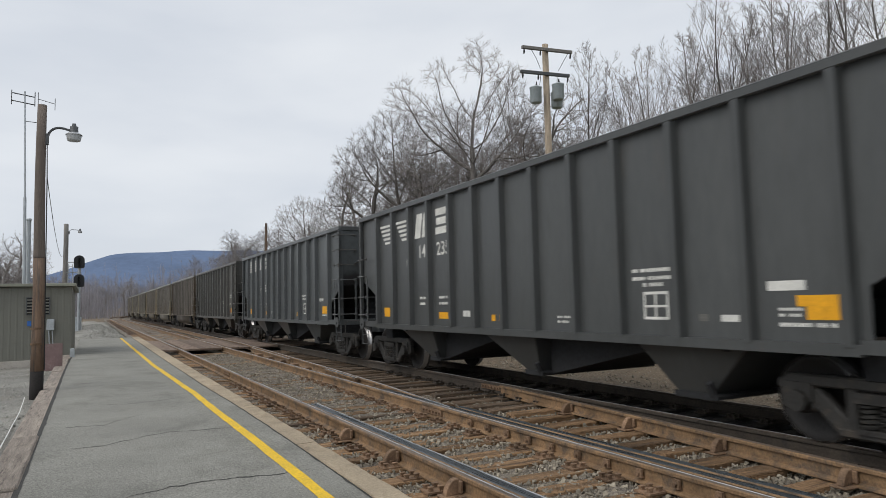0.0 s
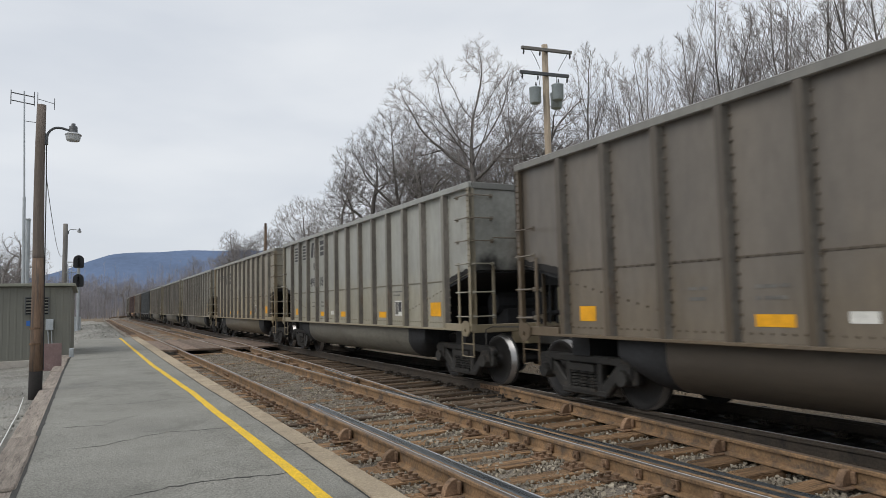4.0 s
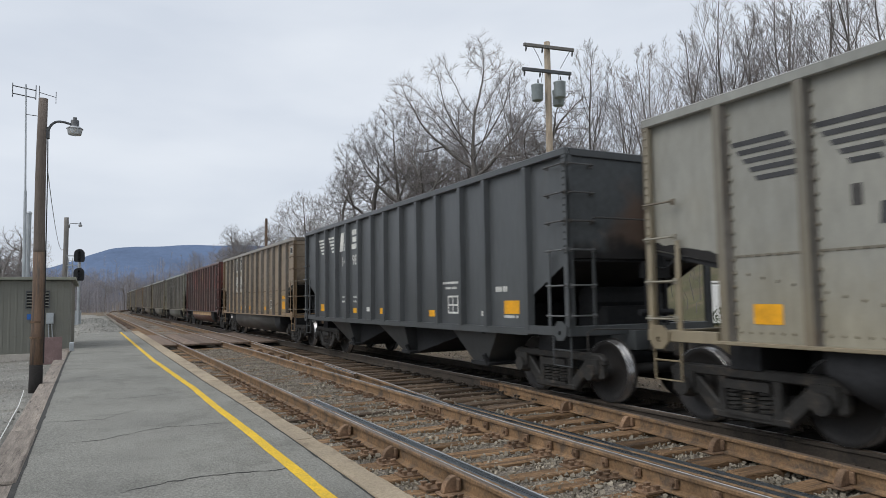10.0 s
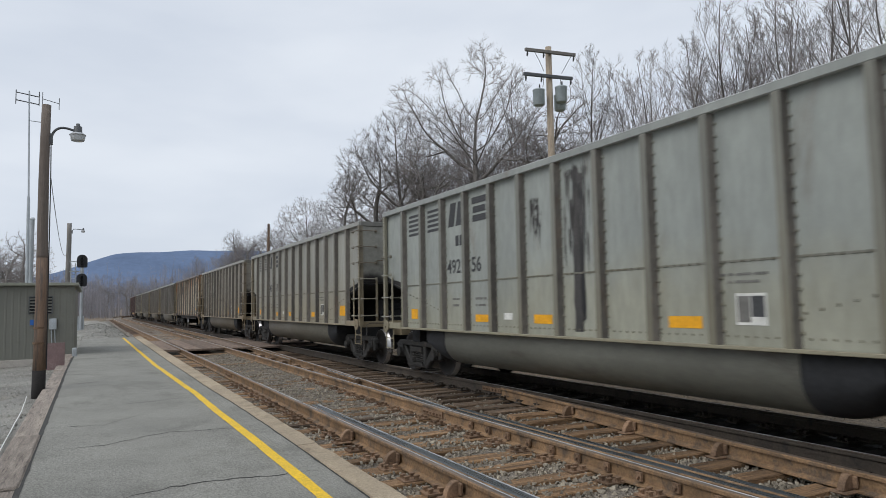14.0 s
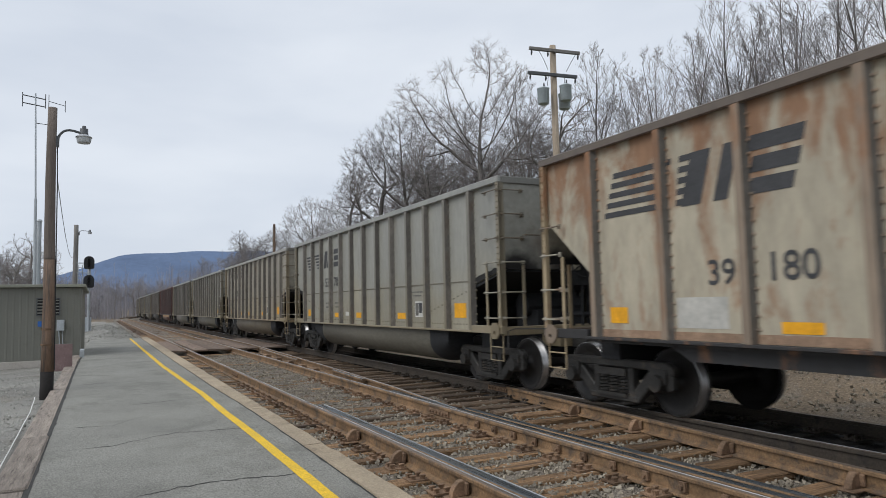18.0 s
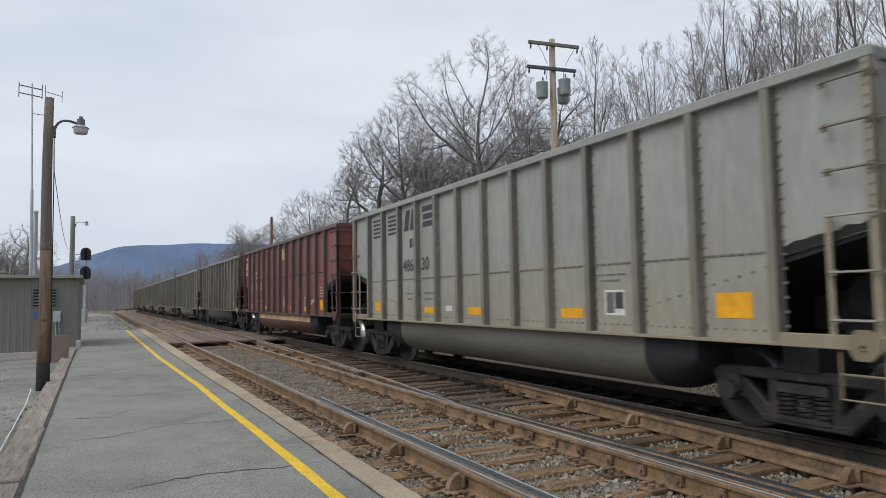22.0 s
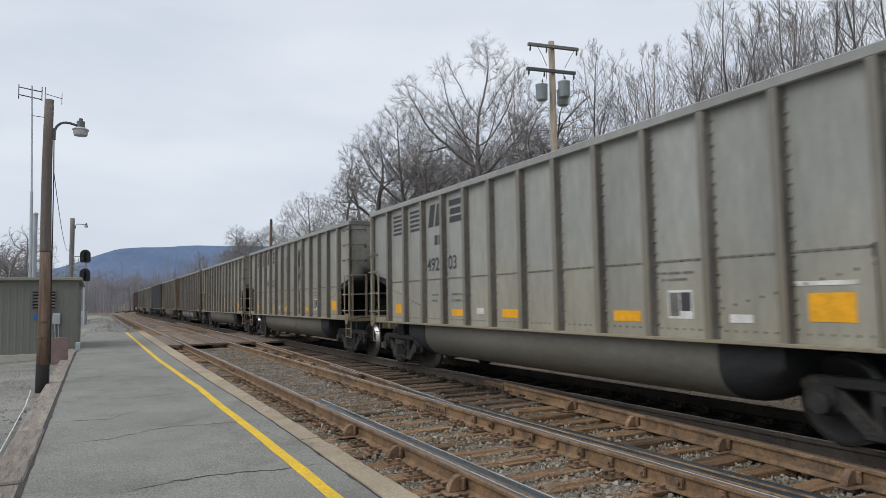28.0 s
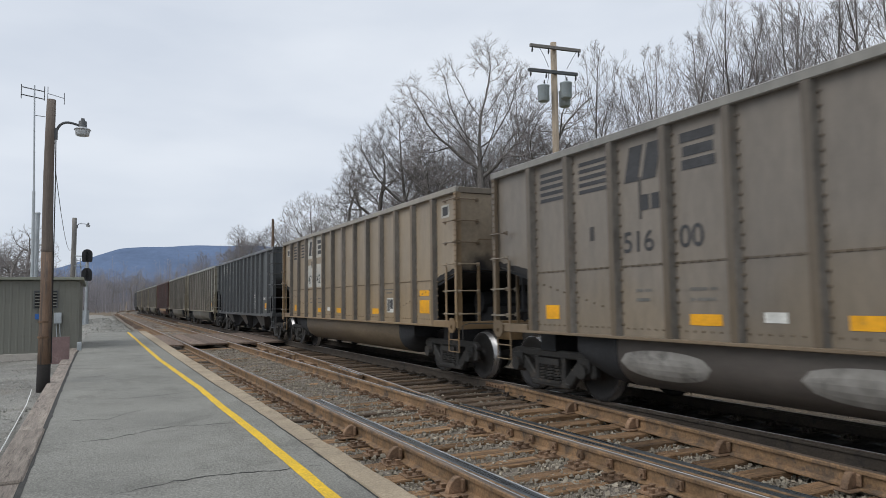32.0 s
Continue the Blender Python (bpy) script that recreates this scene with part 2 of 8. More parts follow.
M_DARK = mat("dark_void", (0.018, 0.018, 0.02), 0.9, var=0.2)
M_CONC = mat("foundation_concrete", (0.42, 0.39, 0.35), 0.9, var=0.18, scale=1.5, fine=40, bump=0.4, dirt=(0.30, 0.27, 0.23), dirt_at=0.54)
M_BLUE = mat("blue_sign", (0.03, 0.13, 0.42), 0.5, var=0.1)
M_WHITE = mat("white_paint", (0.75, 0.75, 0.73), 0.6, var=0.1, scale=4)
M_BROWNBOX = mat("faded_maroon_panel", (0.20, 0.135, 0.13), 0.75, var=0.2, scale=3, dirt=(0.30, 0.24, 0.22), dirt_at=0.58)
M_BLACK = mat("black_signal_paint", (0.02, 0.021, 0.023), 0.55, var=0.2, scale=6)
M_BARK = mat("grey_brown_bark", (0.158, 0.146, 0.137), 0.95, var=0.4, scale=3, fine=25, bump=0.6, stretch=(4, 4, 0.8), random=0.25)
M_TWIG = mat("bare_twigs", (0.232, 0.214, 0.208), 0.95, var=0.25, scale=0.6, fine=10, bump=0, random=0.25)
M_EVERGREEN = mat("hedge_leaves", (0.05, 0.07, 0.03), 0.85, var=0.35, island=0.5, bump=0)
M_BRUSH = mat("far_woods_twigs", (0.15, 0.135, 0.135), 0.95, var=0.25, scale=0.15, fine=4, bump=0, island=0.3)
# paler and bluer than the bank brush: distance haze painted into the twigs
M_FARWOOD = mat("hazed_bare_woods", (0.245, 0.235, 0.25), 0.95, var=0.25, scale=0.1, fine=3, bump=0, island=0.3)
# the blue of the air's haze is painted into the ridge's colour
M_RIDGE = mat("hazed_wooded_ridge", (0.130, 0.178, 0.275), 1.0, var=0.12, scale=0.006, fine=0.05, bump=0, spec=0.0)
# train
M_CAR = mat("weathered_car_paint", (0.3, 0.3, 0.28), 0.44, spec=0.55, var=0.17, scale=0.8, fine=9, bump=0.15, stretch=(1, 1, 0.32), own_color=True, dirt=(0.165, 0.14, 0.112), dirt_at=0.61, speckle=0.06)
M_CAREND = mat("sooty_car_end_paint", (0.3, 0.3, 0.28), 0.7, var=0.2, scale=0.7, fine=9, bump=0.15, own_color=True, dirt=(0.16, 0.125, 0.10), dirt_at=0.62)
M_CARBLACK = mat("black_car_paint", (0.03, 0.032, 0.034), 0.4, spec=0.55, var=0.16, scale=0.8, fine=9, bump=0.1, stretch=(1, 1, 0.3), own_color=True, dirt=(0.062, 0.058, 0.052), dirt_at=0.6)
M_TRUCK = mat("grimy_cast_steel", (0.029, 0.028, 0.026), 0.62, metal=0.1, var=0.45, scale=3, fine=25, bump=0.5, dirt=(0.075, 0.06, 0.047), dirt_at=0.54)
M_WHEEL = mat("wheel_steel", (0.03, 0.028, 0.027), 0.6, metal=0.25, var=0.3, scale=4, fine=30, bump=0.2)
M_CARRED = mat("sooty_red_paint", (0.2, 0.06, 0.05), 0.46, spec=0.5, var=0.2, scale=0.8, fine=9, bump=0.15, stretch=(1, 1, 0.4), own_color=True, dirt=(0.10, 0.05, 0.042), dirt_at=0.50, speckle=0.06)
M_REDGRIME = mat("brown_road_grime", (0.150, 0.092, 0.075), 0.7, var=0.2, scale=0.9, fine=9, bump=0.15, stretch=(1, 1, 0.4), dirt=(0.165, 0.072, 0.058), dirt_at=0.56)
# belly paint with grime patches; its darkened colour also carries the belly's shade
M_BELLY = mat("shaded_grimy_belly_paint", (0.12, 0.11, 0.09), 0.48, spec=0.5, var=0.2, scale=0.6, fine=9, bump=0.15, stretch=(1, 0.55, 1.6), own_color=True, dirt=(0.07, 0.06, 0.05), dirt_at=0.58)
M_TREAD = mat("polished_tread", (0.36, 0.355, 0.35), 0.32, metal=0.9, var=0.2, bump=0)
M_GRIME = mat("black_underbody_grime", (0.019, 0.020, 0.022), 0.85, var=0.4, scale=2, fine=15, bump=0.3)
M_SOOT = mat("coal_soot", (0.021, 0.020, 0.020), 0.9, var=0.3, scale=2, fine=15, bump=0)
M_TARPATCH = mat("black_tar", (0.014, 0.0145, 0.016), 0.5, var=0.4, scale=3, fine=14, bump=0.2)
M_GHOST = mat("faded_orange_brown_paint", (0.20, 0.115, 0.078), 0.7, var=0.25, scale=3, fine=12, bump=0)
# rusty, grimy rib flanks with their shade painted in as a darker tone
M_RIBEDGE = mat("shaded_rusty_rib_edge", (0.128, 0.118, 0.104), 0.8, var=0.35, scale=1.5, fine=16, bump=0.2, stretch=(1, 1, 0.4), dirt=(0.14, 0.10, 0.07), dirt_at=0.58, random=0.2)
M_MARKYEL = mat("yellow_reflective_sheet", (0.76, 0.36, 0.012), 0.5, var=0.16, scale=5, bump=0, dirt=(0.45, 0.24, 0.05), dirt_at=0.6)
M_MARKWHITE = mat("white_stencil_paint", (0.62, 0.62, 0.58), 0.65, var=0.2, scale=4, bump=0)
M_MARKCREAM = mat("faded_cream_stencil_paint", (0.58, 0.44, 0.29), 0.65, var=0.2, scale=4, bump=0)
M_FADED = mat("faded_stencil_paint", (0.135, 0.132, 0.122), 0.65, var=0.3, scale=6, bump=0)
M_MARKDARK = mat("dark_stencil_paint", (0.048, 0.049, 0.052), 0.65, var=0.3, scale=4, bump=0)
M_PALE = mat("pale_repaint", (0.46, 0.45, 0.41), 0.65, var=0.15, scale=3, fine=12, bump=0)
M_RUSTBAND = mat("rust_streaked_band", (0.50, 0.34, 0.19), 0.75, var=0.25, scale=2.0, fine=14, stretch=(1, 1.6, 0.4), dirt=(0.24, 0.10, 0.045), dirt_at=0.50)
M_GHOSTGREY = mat("worn_grey_stencil_paint", (0.27, 0.25, 0.21), 0.7, var=0.3, scale=6, bump=0)
M_RUSTEDGE = mat("rusty_lower_edge", (0.26, 0.172, 0.115), 0.85, var=0.3, scale=2, fine=16, bump=0.1, dirt=(0.34, 0.27, 0.19), dirt_at=0.56)
M_CREAM = mat("rust_blotched_cream_paint", (0.42, 0.37, 0.27), 0.7, var=0.18, scale=1.2, fine=9, bump=0.2, stretch=(1, 1, 0.36), own_color=True, dirt=(0.245, 0.125, 0.065), dirt_at=0.545, runs=0.17)
M_GRAFFITI = mat("faded_spray_paint", (0.25, 0.24, 0.22), 0.7, var=0.22, scale=1.5, fine=6, bump=0, dirt=(0.10, 0.095, 0.088), dirt_at=0.54)
M_MARKTAN = mat("scraped_bare_patch", (0.48, 0.33, 0.19), 0.75, var=0.25, scale=6, fine=20, stretch=(1, 1, 6), dirt=(0.30, 0.16, 0.09), dirt_at=0.5)
M_REDMARK = mat("red_sticker", (0.35, 0.06, 0.05), 0.6, var=0.15, scale=6, bump=0)
M_STAIN = mat("tar_stain", (0.055, 0.052, 0.05), 0.7, var=0.4, scale=3, island=0.5)
M_COAL = mat("coal_load", (0.015, 0.015, 0.016), 0.7, var=0.4, scale=3, fine=12, bump=1.0, depth=0.1)



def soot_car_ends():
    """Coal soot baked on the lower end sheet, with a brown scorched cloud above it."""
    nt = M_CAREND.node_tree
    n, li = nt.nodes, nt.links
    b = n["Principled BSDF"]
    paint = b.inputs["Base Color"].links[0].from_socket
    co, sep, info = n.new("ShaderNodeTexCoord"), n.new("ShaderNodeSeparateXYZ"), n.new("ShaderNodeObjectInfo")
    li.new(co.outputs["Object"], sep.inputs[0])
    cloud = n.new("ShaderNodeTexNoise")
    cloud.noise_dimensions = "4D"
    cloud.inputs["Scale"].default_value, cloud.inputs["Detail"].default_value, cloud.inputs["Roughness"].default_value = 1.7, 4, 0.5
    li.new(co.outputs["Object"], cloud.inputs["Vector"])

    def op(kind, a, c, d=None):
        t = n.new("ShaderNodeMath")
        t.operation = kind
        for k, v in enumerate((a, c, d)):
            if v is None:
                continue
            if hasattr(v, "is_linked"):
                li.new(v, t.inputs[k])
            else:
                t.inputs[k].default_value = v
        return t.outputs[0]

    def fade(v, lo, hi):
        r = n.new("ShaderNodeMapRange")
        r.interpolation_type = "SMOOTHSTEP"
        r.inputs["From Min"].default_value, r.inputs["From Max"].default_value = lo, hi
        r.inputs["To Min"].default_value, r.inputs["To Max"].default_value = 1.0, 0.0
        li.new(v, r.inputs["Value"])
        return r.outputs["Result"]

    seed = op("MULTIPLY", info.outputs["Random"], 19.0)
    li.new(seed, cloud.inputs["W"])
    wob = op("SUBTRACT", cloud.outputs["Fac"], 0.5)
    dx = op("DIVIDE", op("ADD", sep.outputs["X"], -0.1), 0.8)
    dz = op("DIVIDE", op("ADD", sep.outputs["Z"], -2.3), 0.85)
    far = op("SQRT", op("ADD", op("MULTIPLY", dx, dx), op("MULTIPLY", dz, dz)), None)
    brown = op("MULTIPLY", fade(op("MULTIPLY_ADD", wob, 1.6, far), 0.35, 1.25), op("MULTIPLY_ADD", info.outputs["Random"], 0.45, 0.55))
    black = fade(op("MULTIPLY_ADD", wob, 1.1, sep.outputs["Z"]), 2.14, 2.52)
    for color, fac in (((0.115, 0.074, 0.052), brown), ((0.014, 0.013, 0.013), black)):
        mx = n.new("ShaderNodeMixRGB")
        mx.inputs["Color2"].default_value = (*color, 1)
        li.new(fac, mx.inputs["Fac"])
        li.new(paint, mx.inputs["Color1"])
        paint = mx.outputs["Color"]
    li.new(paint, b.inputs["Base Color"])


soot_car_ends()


def dust_car_sides():
    """Tan road dust caught in cloudy drifts on the paint, most of it thrown up onto the lower sheets."""
    nt = M_CAR.node_tree
    n, li = nt.nodes, nt.links
    b = n["Principled BSDF"]
    paint = b.inputs["Base Color"].links[0].from_socket
    co, sep, info, off = n.new("ShaderNodeTexCoord"), n.new("ShaderNodeSeparateXYZ"), n.new("ShaderNodeObjectInfo"), n.new("ShaderNodeVectorMath")
    li.new(co.outputs["Object"], sep.inputs[0])
    off.operation = "ADD"
    li.new(co.outputs["Object"], off.inputs[0])
    li.new(info.outputs["Random"], off.inputs[1])
    drift = n.new("ShaderNodeTexNoise")
    drift.inputs["Scale"].default_value, drift.inputs["Detail"].default_value, drift.inputs["Roughness"].default_value = 0.55, 5, 0.6
    li.new(off.outputs[0], drift.inputs["Vector"])
    lift = n.new("ShaderNodeMath")
    lift.operation = "MULTIPLY_ADD"
    lift.inputs[1].default_value = 3.4
    li.new(drift.outputs["Fac"], lift.inputs[0])
    li.new(sep.outputs["Z"], lift.inputs[2])
    amount = n.new("ShaderNodeMapRange")
    amount.interpolation_type = "SMOOTHSTEP"
    for key, v in (("From Min", 2.8), ("From Max", 4.2), ("To Min", 1.0), ("To Max", 0.0)):
        amount.inputs[key].default_value = v
    li.new(lift.outputs[0], amount.inputs["Value"])
    dust = n.new("ShaderNodeMixRGB")
    dust.blend_type = "MULTIPLY"
    dust.inputs["Color2"].default_value = (1.05, 0.98, 0.85, 1)
    li.new(amount.outputs[0], dust.inputs["Fac"])
    li.new(paint, dust.inputs["Color1"])
    li.new(dust.outputs[0], b.inputs["Base Color"])


dust_car_sides()


# ---- geometry helpers ----
class Geo:
    """A small mesh builder."""

    def __init__(self):
        self.v, self.f = [], []

    def add(self, vs, fs):
        o = len(self.v)
        self.v.extend(tuple(p) for p in vs)
        self.f.extend(tuple(i + o for i in q) for q in fs)

    def box(self, x0, x1, y0, y1, z0, z1):
        self.add([(x0, y0, z0), (x1, y0, z0), (x1, y1, z0), (x0, y1, z0), (x0, y0, z1), (x1, y0, z1), (x1, y1, z1), (x0, y1, z1)],
                 [(0, 3, 2, 1), (4, 5, 6, 7), (0, 1, 5, 4), (1, 2, 6, 5), (2, 3, 7, 6), (3, 0, 4, 7)])

    def prism(self, poly, axis, a, b):
        """Extrude a 2D polygon along an axis: x -> (y, z), y -> (x, z), z -> (x, y)."""
        put = {"x": lambda p, t: (t, p[0], p[1]), "y": lambda p, t: (p[0], t, p[1]), "z": lambda p, t: (p[0], p[1], t)}[axis]
        n = len(poly)
        self.add([put(p, a) for p in poly] + [put(p, b) for p in poly],
                 [tuple(range(n)), tuple(range(2 * n - 1, n - 1, -1))] + [(i, i + n, (i + 1) % n + n, (i + 1) % n) for i in range(n)])

    def tube(self, pts, radii, n=8, caps=True):
        pts = [Vector(p) for p in pts]
        if not hasattr(radii, "__len__"):
            radii = [radii] * len(pts)
        o = len(self.v)
        side = None
        for i, p in enumerate(pts):
            d = (pts[min(i + 1, len(pts) - 1)] - pts[max(i - 1, 0)]).normalized()
            if side is None:
                side = d.orthogonal().normalized()
            side = (side - d * side.dot(d)).normalized()
            up = d.cross(side)
            for j in range(n):
                a = 2 * math.pi * j / n
                self.v.append(tuple(p + (side * math.cos(a) + up * math.sin(a)) * radii[i]))
        for i in range(len(pts) - 1):
            for j in range(n):
                a, b = o + i * n + j, o + i * n + (j + 1) % n
                self.f.append((a, b, b + n, a + n))
        if caps:
            self.f.append(tuple(o + j for j in reversed(range(n))))
            self.f.append(tuple(o + (len(pts) - 1) * n + j for j in range(n)))

    def spike(self, p, q, r):
        """A thin three-sided twig that ends in a point."""
        d = q - p
        side = d.orthogonal().normalized() * r
        up = d.cross(side).normalized() * (r * 0.87)
        o = len(self.v)
        self.v += [tuple(p + side), tuple(p - side * 0.5 + up), tuple(p - side * 0.5 - up), tuple(q)]
        self.f += [(o, o + 1, o + 3), (o + 1, o + 2, o + 3), (o + 2, o, o + 3)]

    def lathe(self, prof, axis="x", n=24, at=(0, 0, 0)):
        """Turn a profile of (radius, along) round an axis."""
        o = len(self.v)
        for r, t in prof:
            for j in range(n):
                a = 2 * math.pi * j / n
                c, s = r * math.cos(a), r * math.sin(a)
                p = {"x": (t, c, s), "y": (c, t, s), "z": (c, s, t)}[axis]
                self.v.append((p[0] + at[0], p[1] + at[1], p[2] + at[2]))
        for i in range(len(prof) - 1):
            for j in range(n):
                a, b = o + i * n + j, o + i * n + (j + 1) % n
                self.f.append((a, b, b + n, a + n))

    def mesh(self, name, material, bevel=0.0, smooth=False, normals=True):
        me = bpy.data.meshes.new(name)
        me.from_pydata(self.v, [], self.f)
        if normals or bevel:
            bm = bmesh.new()
            bm.from_mesh(me)
            if normals:
                bmesh.ops.recalc_face_normals(bm, faces=bm.faces)
            if bevel:
                es = [e for e in bm.edges if len(e.link_faces) == 2 and e.calc_face_angle(0) > 0.5]
                bmesh.ops.bevel(bm, geom=es, offset=bevel, segments=1, affect="EDGES")
            bm.to_mesh(me)
            bm.free()
        if smooth:
            me.polygons.foreach_set("use_smooth", [True] * len(me.polygons))
        me.materials.append(material)
        me.update()
        return me


def put(name, mesh, parent=None, m=None, label="", color=None):
    """Link a mesh as an object, as a part when it has a parent."""
    ob = new(name, mesh)
    if parent:
        ob.parent = parent
    if m is not None:
        ob.matrix_basis = m
    if color:
        ob.color = (*color, 1)
    if label:
        ob["label"] = label
    return ob


def hub(name, m, label="", category="", group="", kind=""):
    """An empty at a thing's base."""
    ob = new(name)
    ob.empty_display_size = 0.3
    ob.matrix_basis = m
    return tagged(ob, label, category, group, kind)


def move(x=0, y=0, z=0):
    return Matrix.Translation((x, y, z))


# ---- the line of the railway: straight past the platform, bending right far off ----
SS = np.arange(-520.0, 760.0, 1.0)
HEAD = np.interp(SS, [8, 22, 124, 136, 150, 290], [0, -0.0046, -0.0046, 0.0, 0.052, 0.58])
LX = np.concatenate([[0], np.cumsum(np.sin(HEAD))[:-1]])
LY = SS[0] + np.concatenate([[0], np.cumsum(np.cos(HEAD))[:-1]])
LX -= np.interp(0, SS, LX)
CENTRE = 7.52


def line(s, off=0.0):
    """Place beside the main track's centre line, off metres to its right, and the heading there."""
    h = float(np.interp(s, SS, HEAD))
    return (float(np.interp(s, SS, LX)) + CENTRE + off * math.cos(h), float(np.interp(s, SS, LY)) - off * math.sin(h), h)


STEPS = [-500, -200, -60, -20, -8, 0, 4, 8, 12, 16, 20, 25, 30, 40, 50, 65, 80, 95, 110, 120] + list(range(125, 300, 5)) + list(range(300, 750, 25))


def sweep(geo, prof, steps, off=lambda s: 0.0):
    """Sweep a profile of (across, z) along the railway."""
    o, n = len(geo.v), len(prof)
    for s in steps:
        x, y, h = line(s, off(s))
        for a, z in prof:
            geo.v.append((x + a * math.cos(h), y - a * math.sin(h), z))
    for i in range(len(steps) - 1):
        for j in range(n - 1):
            a = o + i * n + j
            geo.f.append((a, a + 1, a + n + 1, a + n))


# ---- ground: one sheet to the horizon ----
def ground_height(x, y):
    """Platform strip, gravel lot, sunken track bed and the bank on the far side of the line."""
    c = line(min(max(y, -480), 700))[0] - CENTRE if y < 160 else 0
    u = x - c
    z = -0.06 - 0.015 * min(6, max(0, -u - 1)) - 0.015 * min(16, max(0, y - 12))
    if u > 1.0:
        z = -0.50
    if u < 4:
        z += 0.62 * math.exp(-((u - 0.2) / 1.9) ** 2 - ((y - 66) / 16) ** 2)
    if u > 10.2:
        k = min(1.0, (u - 10.2) / 14.0)
        z = -0.5 + 3.4 * k * k * (3 - 2 * k) + max(0, min(u - 24, 70)) * 0.13
    return z


def grid_lines(near, far, step, big):
    a = list(np.arange(near[0], near[1] + 0.01, step))
    g, lo, hi = step, near[0], near[1]
    while lo > far[0]:
        g *= 1.35
        lo -= min(g, big)
        a.insert(0, lo)
    g = step
    while hi < far[1]:
        g *= 1.35
        hi += min(g, big)
        a.append(hi)
    return a


def make_ground():
    xs = grid_lines((-8, 34), (-4000, 4000), 0.5, 500)
    ys = grid_lines((-4, 60), (-4000, 4000), 1.0, 500)
    g = Geo()
    for y in ys:
        for x in xs:
            far = math.hypot(x, y)
            z = ground_height(x, y)
            if -0.5 < x < 10.3 or x < -200 or far > 900:
                dz = 0
            else:
                dz = 0.07 * noise.noise((x * 0.7, y * 0.7, 0)) + (0.25 * noise.noise((x * 0.1, y * 0.1, 3)) if x > 14 else 0)
            g.v.append((x, y, z + dz))
    n = len(xs)
    g.f = [(j * n + i, j * n + i + 1, (j + 1) * n + i + 1, (j + 1) * n + i) for j in range(len(ys) - 1) for i in range(n - 1)]
    me = g.mesh("ground", M_GROUND, smooth=True, normals=False)
    me.materials.append(M_GRASS)
    me.materials.append(M_SCRUB)
    for p in me.polygons:
        c = p.center
        wob = 1.2 * noise.noise((c.x * 0.4, c.y * 0.4, 7))
        if 8.6 < c.x < 13.5 + wob and -30 < c.y < 135:
            p.material_index = 2
        elif c.x + wob > 12.4 and c.y < 135:
            p.material_index = 1
        elif c.x + wob < -11 - 0.1 * max(0, 60 - c.y) or c.y + 6 * wob > 125 or c.y < -60:
            p.material_index = 2
    tagged(put("ground", me), "grey gravel ground rising to a winter grass bank", "ground", kind="structure")


make_ground()


# ---- platform ----
def edge_in(y):
    return float(np.interp(y, [4, 10, 13, 20, 40], [1.94, 1.955, 1.91, 1.86, 1.81])) + 0.012 * noise.noise((y * 1.1, 3, 0)) + 0.006 * noise.noise((y * 4.3, 3, 0))


def deck(x, y):
    """Height of the worn asphalt."""
    return 0.05 + 0.008 * noise.noise((x * 0.8, y * 0.5, 1))


